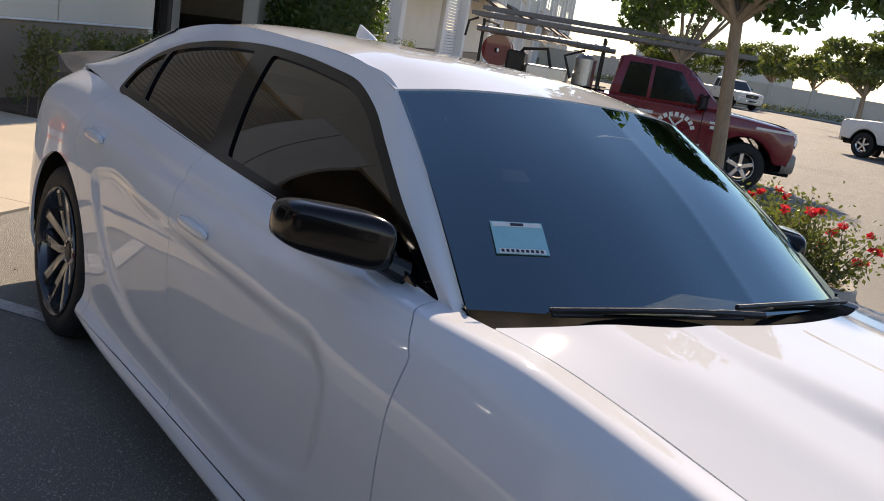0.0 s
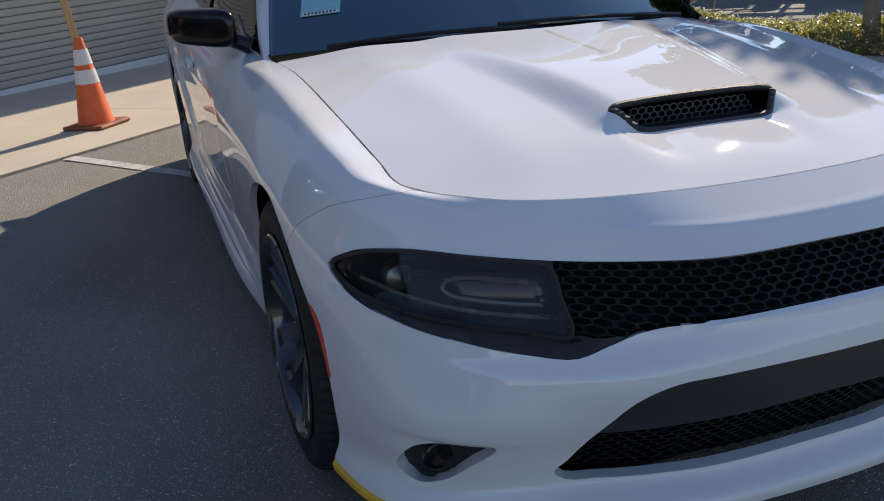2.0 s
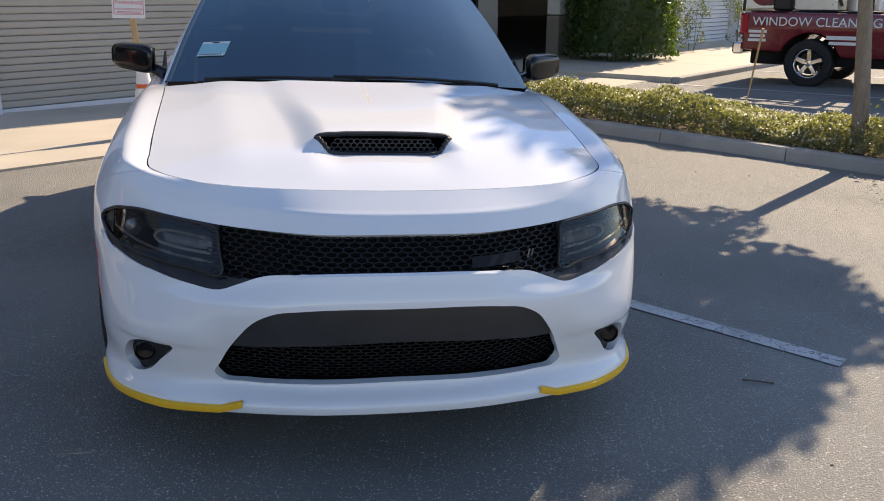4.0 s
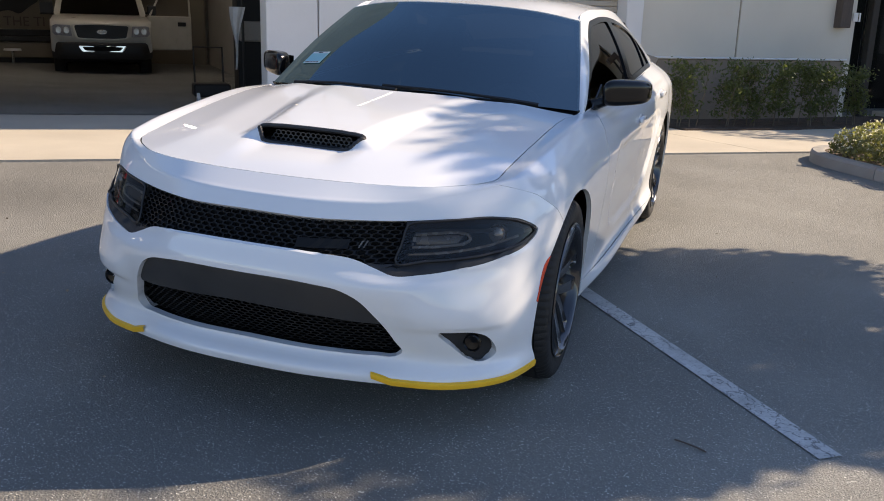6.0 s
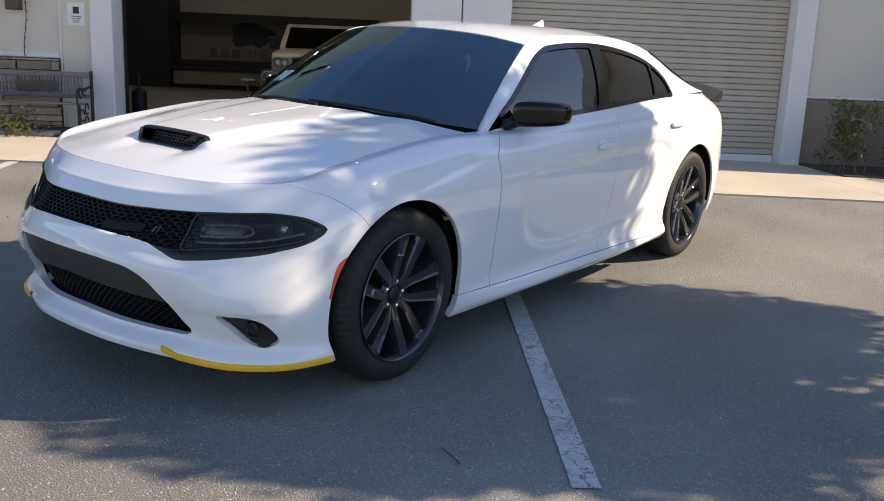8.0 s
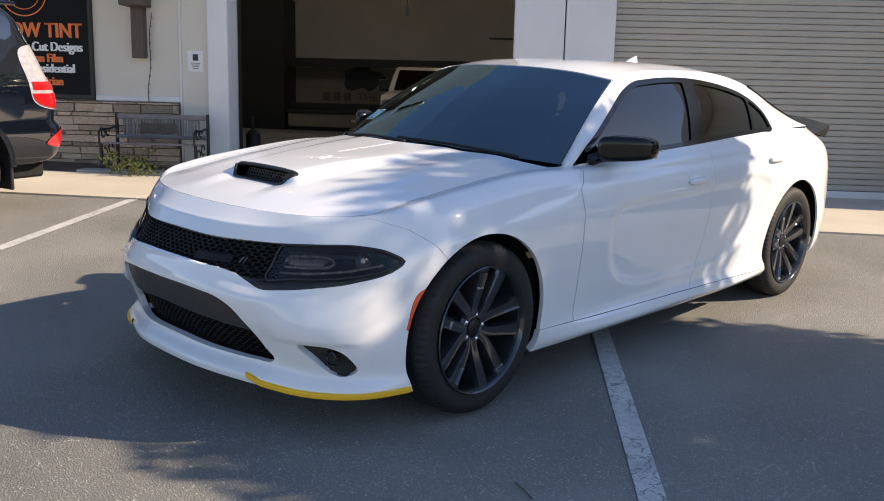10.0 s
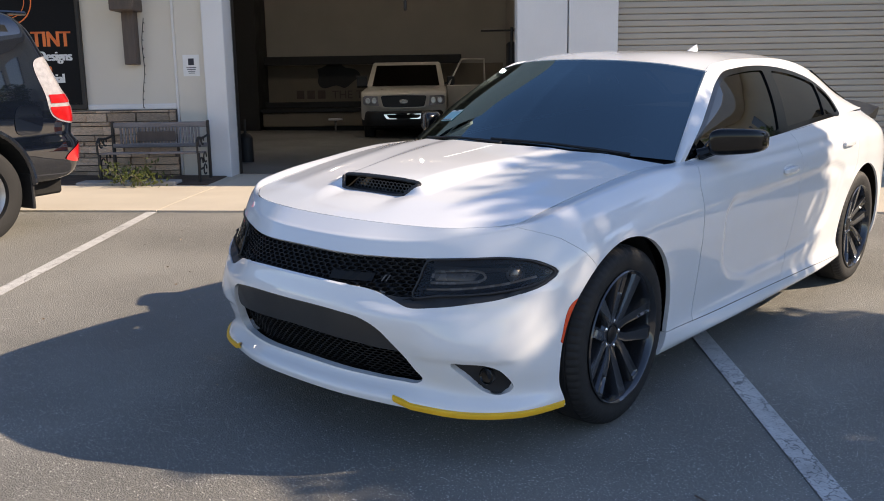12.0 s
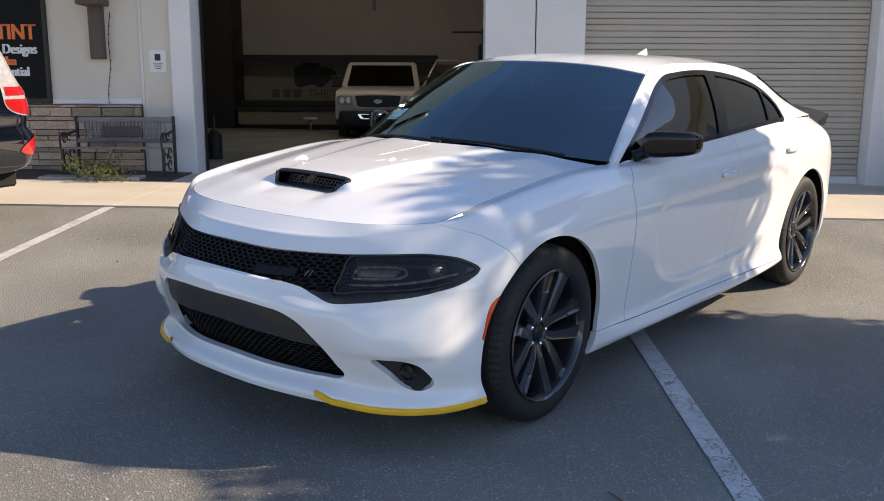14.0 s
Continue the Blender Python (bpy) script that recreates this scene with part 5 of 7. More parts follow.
# far units along the same front
far_units = thing("wall_far", "row of cream stucco units with white doors and parapets", "wall", BB.copy(), kind="structure")
u = 13.2
k = 0
while u < 92:
    w = 5.4
    part("unit_wall", Geo().box(u, u + w, FACE, FACE + .3, 1.0, HT + (1.2 if k % 3 == 1 else 0), .02), STUCCO, far_units)
    part("unit_base", Geo().box(u, u + w, FACE + .01, FACE + .3, -.3, .98, .01), STUCCO_BASE, far_units)
    part("unit_wall", Geo().box(u + w, u + w + .5, FACE - .15, FACE + .3, -.3, HT + (1.6 if k % 2 else .4), .02), STUCCO_TRIM, far_units)
    part("unit_wall", Geo().box(u + w + 4.0, u + w + 4.5, FACE - .15, FACE + .3, -.3, HT + (1.6 if k % 2 else .4), .02), STUCCO_TRIM, far_units)
    part("unit_wall", Geo().box(u + w + .5, u + w + 4.0, FACE, FACE + .3, 4.2, HT, .02), STUCCO, far_units)
    dr = Geo()
    for j in range(40):
        dr.box(u + w + .52, u + w + 3.98, FACE + .15, FACE + .18, -.1 + .11 * j, -.1 + .11 * j + .095, .0)
    tagged(part("roller_shutter", dr, STUCCO_TRIM, far_units), kind="stuff")
    part("parapet_cap", Geo().box(u - .1, u + w + 4.6, FACE - .25, FACE + .4, HT + (1.6 if k % 2 else .4), HT + .25 + (1.6 if k % 2 else .4), .03), STUCCO_TRIM, far_units)
    if k:
        part("canopy", Geo().add([(u + .3, FACE, 3.6), (u + w - .3, FACE, 3.6), (u + w - .3, FACE - 1.3, 2.9), (u + .3, FACE - 1.3, 2.9), (u + .3, FACE, 3.45), (u + w - .3, FACE, 3.45), (u + w - .3, FACE - 1.3, 2.78), (u + .3, FACE - 1.3, 2.78)],
                                 [(0, 1, 2, 3), (7, 6, 5, 4), (3, 2, 6, 7), (0, 3, 7, 4), (1, 0, 4, 5), (2, 1, 5, 6)]), WOOD_BROWN, far_units)
    for wx in (.9, 2.9):
        part("upper_window", Geo().box(u + wx, u + wx + 1.4, FACE - .03, FACE + .02, 4.6, 5.5, .01), SIGN_BLACK, far_units)
    u += w + 4.5
    k += 1
# unseen ledge, added to cast the shade band along the wall's foot
block("parapet", 3.0, 40, FACE - .62, FACE - .004, HT - .55, HT + .25, STUCCO_TRIM, far_units, "added unseen ledge that shades the pavement below", .03)
# the rest of the building: roof and sides
shell_b = thing("wall_rear", "plain rear and roof of the stucco building", "wall", BB.copy(), kind="structure")
part("roof_slab", Geo().box(-14, 93, FACE + .3, FACE + 22, HT - .4, HT - .1, 0), STUCCO_BASE, shell_b)
part("back_wall", Geo().box(-14, 93, FACE + 22, FACE + 22.3, -.5, HT, 0), STUCCO, shell_b)
part("end_wall", Geo().box(-14.3, -14, FACE, FACE + 22.3, -.5, HT, 0), STUCCO, shell_b)

# ---- shop front left of the open door: window, stone base, bench ----
win = thing("window_1", "black shop window lettered in orange and white", "window", BB.copy(), kind="structure")
part("pane", Geo().box(-7.6, -4.52, FACE - .035, FACE - .02, 1.17, 3.1, .002), VINYL_BLACK, win)
part("frame", Geo().box(-7.7, -4.50, FACE - .05, FACE + .02, 1.10, 1.168, .01).box(-4.52, -4.47, FACE - .05, FACE + .02, 1.10, 3.15, .01), IRON, win)
for body, size, col, ur, z in (("DOW TINT", .265, SIGN_ORANGE, -4.60, 1.875), ("uter Cut Designs", .165, SIGN_WHITE, -4.60, 1.705), ("tion Film", .155, SIGN_ORANGE, -4.86, 1.565), ("esidential", .160, SIGN_WHITE, -4.71, 1.435), ("nician", .155, SIGN_ORANGE, -4.87, 1.275)):
    for dx in (-.009, -.0045, .0, .0045, .009):
        word("lettering", body, size, col, win, Matrix.Translation((ur + dx, FACE - .037 - abs(dx) * .1, z)) @ Matrix.Rotation(radians(90), 4, "X") @ Matrix.Diagonal((.80, 1, 1, 1)), .0015, "RIGHT")
ring = Geo()
for r0, r1 in ((.30, .285), (.215, .205)):
    n = 48
    vs = [(-5.33 + r * math.cos(2 * math.pi * q / n), FACE - .040, 2.43 + r * math.sin(2 * math.pi * q / n)) for r in (r0, r1) for q in range(n)]
    ring.add(vs, [(q, (q + 1) % n, n + (q + 1) % n, n + q) for q in range(n)])
part("round_logo", ring, SIGN_ORANGE, win, "orange ring logo")
# trim board round the panel of the wall
block("panel_trim", -4.47, -3.37, FACE - .02, FACE + .02, 1.09, 1.16, STUCCO_TRIM)
block("panel_trim", -3.37, -3.33, FACE - .03, FACE + .02, .1, 3.2, STUCCO_TRIM)

stone_wall = thing("stone_base", "stacked grey-brown ledge stone facing under the window", "stone facing", BB.copy(), kind="structure")
part("mortar", Geo().box(-7.7, -3.37, FACE - .03, FACE + .01, -.2, 1.09, 0), MORTAR, stone_wall)
rng = np.random.default_rng(7)
stone_meshes = []
for k in range(10):
    g = Geo().box(-.5, .5, -.03, .03, -.5, .5, .0)
    bm = bmesh.new()
    bmesh.ops.create_cube(bm, size=1.0)
    bmesh.ops.subdivide_edges(bm, edges=list(bm.edges), cuts=1, use_grid_fill=True)
    for q in bm.verts:
        q.co = Vector((q.co.x * (1 + rng.normal(0, .012)), q.co.y * (1 + rng.normal(0, .15)), q.co.z * (1 + rng.normal(0, .04))))
    me = bpy.data.meshes.new("stone")
    bm.to_mesh(me)
    bm.free()
    me.materials.append(STONE)
    stone_meshes.append(me)
z = .20
while z < 1.06:
    h = float(rng.choice([.055, .075, .095, .11]))
    h = min(h, 1.085 - z)
    u = -7.6 + rng.uniform(0, .2)
    while u < -3.39:
        w = min(float(rng.uniform(.16, .48)), -3.38 - u)
        if w > .05:
            d = float(rng.uniform(.05, .085))
            piece("stone", stone_meshes[int(rng.integers(10))], stone_wall, Matrix.Translation((u + w / 2, FACE - .03 - d / 2 + .02, z + h / 2)) @ Matrix.Diagonal((w - .012, d, h - .012, 1)))
        u += w
    z += h

# lock notice
notice = thing("paper_notice", "white letter-size paper notice taped to the pillar", "notice", BB.copy())
part("sheet", Geo().box(-3.25, -3.05, FACE - .056, FACE - .0535, 1.49, 1.75, 0), PAPER, notice)
part("picture_block", Geo().box(-3.185, -3.115, FACE - .0575, FACE - .0563, 1.625, 1.705, 0), INK, notice)
for k in range(4):
    part("text_bar", Geo().box(-3.21 + .008 * k, -3.09 - .008 * k, FACE - .0575, FACE - .0563, 1.590 - .022 * k, 1.598 - .022 * k, 0), INK, notice)

# string of small lights
cord = thing("light_string", "dark cord of small unlit lights hanging from the bracket", "string lights", BB.copy())
zz = np.linspace(2.2, 1.12, 22)
pts = [(-3.70 - .04 * (2.2 - z) / 1.08 * 1.5 + .012 * math.sin(9 * z), FACE - .06, z) for z in zz]
part("cord", Geo().tube(pts, .005, 5), IRON, cord)
for p in pts[1::2]:
    part("bulb", Geo().tube([p, (p[0] + .02, p[1] - .01, p[2] - .015)], [.008, .004], 6), IRON, cord)


def bench():
    z0 = floor_at(-3.5, 6.7) + .006
    t = thing("park_bench", "weathered wooden slat bench with dark cast-iron ends", "bench", BB.copy())
    U0, U1, VB = -4.07, -2.93, 6.78
    for k in range(4):
        part("seat_slat", Geo().box(U0, U1, 6.33 + .095 * k, 6.415 + .095 * k, z0 + .345 - .006 * k, z0 + .367 - .006 * k, .004), WOOD_GREY, t)
    part("back_rail", Geo().box(U0, U1, VB + .03, VB + .06, z0 + .635, z0 + .70, .008), WOOD_GREY, t)
    part("back_rail", Geo().box(U0, U1, VB + .0, VB + .03, z0 + .395, z0 + .445, .008), WOOD_GREY, t)
    for k in range(24):
        uu = U0 + .10 + k * (U1 - U0 - .2) / 23
        part("back_slat", Geo().box(uu - .012, uu + .012, VB + .012, VB + .03, z0 + .44, z0 + .64, .003), WOOD_GREY, t)
    part("back_panel", Geo().box(U0 + .30, U1 - .38, VB + .002, VB + .014, z0 + .47, z0 + .59, .004), WOOD_BROWN, t, "dark carved panel")
    for uu in (U0 - .02, U1 - .01):
        g = Geo()
        g.box(uu, uu + .03, VB + .02, VB + .07, z0, z0 + .715, .006)
        g.box(uu, uu + .03, 6.32, 6.36, z0, z0 + .35, .006)
        g.tube([(uu + .015, 6.30, z0 + .35), (uu + .015, 6.29, z0 + .48), (uu + .015, 6.36, z0 + .53), (uu + .015, 6.55, z0 + .515), (uu + .015, VB + .03, z0 + .54)], .014, 6)
        for (cv, cz, r) in ((6.45, z0 + .22, .07), (6.60, z0 + .14, .06), (6.62, z0 + .28, .06), (6.42, z0 + .47, .05), (6.55, z0 + .48, .045)):
            g.tube([(uu + .015, cv + r * math.cos(a), cz + r * math.sin(a)) for a in np.linspace(0, 5.4, 12)], .009, 5)
        part("iron_end", g, IRON, t, "cast iron scrollwork end")


bench()
kerb_slab = tagged(part("stepping_slab", Geo().box(-4.25, -3.12, 6.02, 6.30, floor_at(-3.7, 6.1) - .02, floor_at(-3.7, 6.1) + .055, .012), KERB_MAT, None), "flat grey concrete slab before the bench", "slab")
kerb_slab.matrix_basis = BB
soil_bed = tagged(part("soil", sheet(-8.4, -2.87, 6.56, 7.68, .030, 20, 4), SOIL, None), "strip of brown soil under the bench", "soil", kind="stuff")
soil_bed.matrix_basis = B
soil_bed2 = tagged(part("soil", sheet(6.39, 11.2, 6.40, 7.70, .035, 24, 4), SOIL, None), "planting bed of brown soil by the wall", "soil", kind="stuff")
soil_bed2.matrix_basis = B

# ---- garage interior ----
room = thing("garage_room", "dim shop interior behind the open roller door", "room", BB.copy(), kind="structure")
GF0 = .05
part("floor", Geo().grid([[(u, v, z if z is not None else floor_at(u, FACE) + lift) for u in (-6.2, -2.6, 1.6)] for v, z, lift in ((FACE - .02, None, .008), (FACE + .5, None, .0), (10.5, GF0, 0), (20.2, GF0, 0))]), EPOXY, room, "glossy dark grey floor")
part("side_wall", Geo().box(-6.4, -6.2, FACE + .3, 20.2, -.3, 5.6, 0), GARAGE_WALL, room)
part("side_wall", Geo().box(1.6, 1.8, FACE + .3, 20.2, -.3, 5.6, 0), GARAGE_WALL, room)
part("back_wall", Geo().box(-6.4, 1.8, 20.2, 20.4, -.3, 5.6, 0), GARAGE_WALL, room)
part("ceiling", Geo().box(-6.4, 1.8, FACE + .3, 20.4, 5.4, 5.6, 0), GARAGE_WALL, room)
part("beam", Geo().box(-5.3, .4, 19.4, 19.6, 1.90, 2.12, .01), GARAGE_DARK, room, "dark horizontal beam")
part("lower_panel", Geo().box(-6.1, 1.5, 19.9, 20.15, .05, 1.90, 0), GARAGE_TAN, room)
# plain near-black box, added to darken the room's back left corner
part("dark_closet", Geo().box(-6.18, -4.68, 18.5, 19.85, GF0 + .002, 3.6, 0), GARAGE_DARK, room, "added near-black box in the back left corner")
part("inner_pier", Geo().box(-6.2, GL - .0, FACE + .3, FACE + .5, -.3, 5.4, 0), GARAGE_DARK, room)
counter = thing("work_counter", "long low white counter along the garage back wall, toned tan for dimness", "counter", BB.copy())
# the white cabinet wears tan, its dimness put into the colour
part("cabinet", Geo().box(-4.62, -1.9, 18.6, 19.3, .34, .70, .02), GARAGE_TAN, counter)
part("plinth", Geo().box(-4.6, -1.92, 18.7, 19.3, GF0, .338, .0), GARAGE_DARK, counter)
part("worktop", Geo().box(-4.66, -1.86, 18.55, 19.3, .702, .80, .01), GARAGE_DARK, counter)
# near-black strip above the worktop
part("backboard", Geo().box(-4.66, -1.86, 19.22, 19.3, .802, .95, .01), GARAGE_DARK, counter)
stool = thing("stool", "small white stool before the counter", "stool", BB @ Matrix.Translation((-2.75, 18.2, GF0)))
part("seat", Geo().lathe([(.50, .01), (.50, .17), (.46, .18), (.45, .01)], 20, "z"), STUCCO_TRIM, stool)
part("stem", Geo().lathe([(0, .14), (.02, .14), (.04, .03), (.46, .03)], 12, "z"), CHROME, stool)
mural = thing("wall_mural", "dark animal-shaped logo and block letters on the wall", "mural", BB.copy())
part("logo_shape", Geo().slab([(-3.6 + .55 * math.cos(a) * (1 + .18 * math.cos(3 * a)), .32 * math.sin(a) * (1 + .2 * math.sin(5 * a))) for a in np.linspace(0, 2 * math.pi, 40, endpoint=False)], 0, .01), GARAGE_DARK, mural).matrix_basis = Matrix.Translation((.7, 19.88, 1.62)) @ Matrix.Rotation(radians(90), 4, "X")
word("lettering", "THE TI", .30, WOOD_BROWN, mural, Matrix.Translation((-3.02, 19.88, 1.02)) @ Matrix.Rotation(radians(90), 4, "X"), .006)
for k in range(3):
    part("letter_bar", Geo().box(-3.95 + .28 * k, -3.75 + .28 * k, 19.87, 19.89, 1.02, 1.24, .0), WOOD_BROWN, mural)
trolley = thing("tool_trolley", "dark folding trolley with pale wheels by the doorway", "trolley", BB @ Matrix.Translation((.45, 9.6, .12)))
part("deck", Geo().box(-.25, .25, -.2, .2, .12, .30, .02), GARAGE_DARK, trolley)
part("handle", Geo().tube([(-.2, .2, .3), (-.2, .26, .8), (.2, .26, .8), (.2, .2, .3)], .014, 8), IRON, trolley)
for sx in (-.2, .2):
    part("wheel", Geo().lathe([(-.02, .02), (-.02, .09), (.02, .09), (.02, .02)], 20, "x", (sx, -.2, .09)), STUCCO_TRIM, trolley)
cloth = thing("hanging_cloth", "white cloth hanging from a dark rack", "cloth", BB @ Matrix.Translation((.85, 9.9, .6)))
part("rack", Geo().tube([(.12, .05, -.45), (.12, .05, 1.6)], .02, 8).tube([(-.35, .05, 1.55), (.3, .05, 1.55)], .015, 8), IRON, cloth)
part("sheet", Geo().grid([[(.02 * math.sin(6 * t + a) - .10 * (1 - t) * a + .10 * a, .02 * math.cos(5 * a), t * .9) for a in np.linspace(-.6, 1.4, 8)] for t in np.linspace(0, 1, 10)]), PAPER, cloth)
shelf = thing("equipment_rack", "black equipment rack inside the doorway", "rack", BB @ Matrix.Translation((1.25, 10.6, .1)))
part("frame", Geo().box(-.3, .3, -.25, .25, 0, 1.9, .02), GARAGE_DARK, shelf)
part("box", Geo().box(-.28, .1, -.32, -.24, .9, 1.2, .02), GARAGE_WALL, shelf)
bucket = thing("floor_stand", "blue-grey stand beside the garage door jamb", "stand", BB @ Matrix.Translation((-3.05, 9.4, .15)))
part("pole", Geo().tube([(0, 0, 0), (0, 0, .72)], .02, 8), IRON, bucket)
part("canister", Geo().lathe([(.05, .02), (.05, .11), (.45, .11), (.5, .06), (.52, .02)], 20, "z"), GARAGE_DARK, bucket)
chain = tagged(part("door_chain", Geo().tube([(-.55, FACE + .5, 5.3), (-.55, FACE + .5, 2.35)], .007, 5).lathe([(2.28, .01), (2.30, .02), (2.40, .02), (2.42, .005)], 10, "z", (-.55, FACE + .5, 0)), IRON, None), "thin hanging pull chain of the roller door", "chain")
chain.matrix_basis = BB
for uu in (-3.2, -.8):
    lamp = thing("ceiling_lamp", "long fluorescent tube fitting under the garage ceiling", "lamp", BB @ Matrix.Translation((uu, 14.5, 5.3)), "garage lamps")
    part("housing", Geo().box(-.08, .08, -.7, .7, .02, .1, .01), STUCCO_TRIM, lamp)
    part("tube", Geo().tube([(0, -.65, -.01), (0, .65, -.01)], .02, 8), lamp_mat("tube_glow", (1.0, .92, .78), 55.0), lamp)

# ---- other vehicles ----
def arc(cy, cz, r, a0, a1, n=12):
    return [(cy + r * math.cos(a), cz + r * math.sin(a)) for a in np.linspace(radians(a0), radians(a1), n)]


def pressed(prof, w, edge=.06, tuck=0.0, z_tuck=None):
    """A body pressed from a side outline (y, z): full width w, with rounded shoulders; above z_tuck it leans in."""
    p = np.asarray(prof, float)
    a, b = np.roll(p, 1, 0), np.roll(p, -1, 0)
    t = b - a
    nrm = np.stack([t[:, 1], -t[:, 0]], 1) / np.maximum(np.linalg.norm(t, axis=1), 1e-9)[:, None]
    area = 0.5 * np.sum(p[:, 0] * np.roll(p[:, 1], -1) - np.roll(p[:, 0], -1) * p[:, 1])
    nrm *= 1 if area < 0 else -1
    g = Geo()
    rings = []
    for f, sh in ((-1, edge), (-1 + .3 * edge / w * 2, edge * .35), (-1 + edge / w * 2, 0), (1 - edge / w * 2, 0), (1 - .3 * edge / w * 2, edge * .35), (1, edge)):
        q = p + nrm * sh
        x = np.full(len(q), f * w / 2)
        if z_tuck is not None:
            x = x * (1 - tuck * np.clip(q[:, 1] - z_tuck, 0, 9))
        rings.append(np.stack([x, q[:, 0], q[:, 1]], 1))
    n = len(p)
    vs = [tuple(q) for r in rings for q in r]
    fs = [(i * n + k, i * n + (k + 1) % n, (i + 1) * n + (k + 1) % n, (i + 1) * n + k) for i in range(5) for k in range(n)]
    fs += [tuple(range(n - 1, -1, -1)), tuple(5 * n + k for k in range(n))]
    return g.add(vs, fs)


def road_wheel(parent, x, y, r, rim_r, material, width=.24):
    w = new("wheel")
    w.parent = parent
    w.matrix_basis = pose(x, y, r, 0, 0, 0 if x > 0 else 180)
    h = width / 2
    part("tyre", Geo().lathe([(h * .6, rim_r), (h * .9, rim_r + .01), (h, r - .06), (h * .9, r - .02), (h * .6, r), (-h * .6, r), (-h * .9, r - .02), (-h, rim_r)], 40, "x"), RUBBER, w, "", True, 30)
    g = Geo().lathe([(h * .62, rim_r), (h * .72, rim_r - .005), (h * .5, rim_r - .03), (h * .2, rim_r - .04)], 40, "x").lathe([(h * .2, .0), (h * .62, .01), (h * .60, .05), (h * .4, .07)], 24, "x")
    for k in range(5):
        a = radians(72 * k + 18)
        m = Matrix.Rotation(a, 4, "X")
        g.box(h * .25, h * .55, .03, rim_r - .015, -.035, .035, .01, m)
    part("rim", g, material, w, "", True, 30)
    part("brake_disc", Geo().lathe([(-.01, .02), (0, rim_r * .75), (-.02, rim_r * .75)], 24, "x"), RIM_DARK, w)
    return w


def flat_panel(x, pts, t=.006):
    """A panel on a vehicle's flank at x, from an outline in (y, z)."""
    g = Geo().slab(pts, 0, t)
    s = 1 if x > 0 else -1
    g.v = [(x + s * q[2] * 1.0, q[0], q[1]) for q in g.v]
    return g


def bowed(x, y, z0, z1, half, n=24, bow=.10, lip=.035):
    """A bumper bar: bowed in plan, rounded top to bottom, wrapped round the corners."""
    g, P = Geo(), []
    for z, o in ((z0, lip), (z0 + .03, .008), ((z0 + z1) / 2, 0.0), (z1 - .03, .008), (z1, lip)):
        row = []
        for q in np.linspace(-1, 1, n):
            yy = y + o + bow * q * q + .20 * max(0.0, abs(q) - .82) / .18 * abs(q)
            row.append((x + half * q - (.6 * o * q if abs(q) > .8 else 0), yy, z))
        P.append(row)
    P.append([(a[0], a[1] + .10, a[2]) for a in P[-1]])
    P.insert(0, [(a[0], a[1] + .10, a[2]) for a in P[0]])
    return g.grid(P)


def on_nose(pts, y, t, bow=.08):
    """A raised shape on a bowed nose, from an outline in (x, z)."""
    g = Geo().slab(pts, 0, t)
    g.v = [(q[0], y - q[2] + bow * (q[0] / .95) ** 2, q[1]) for q in g.v]
    return g


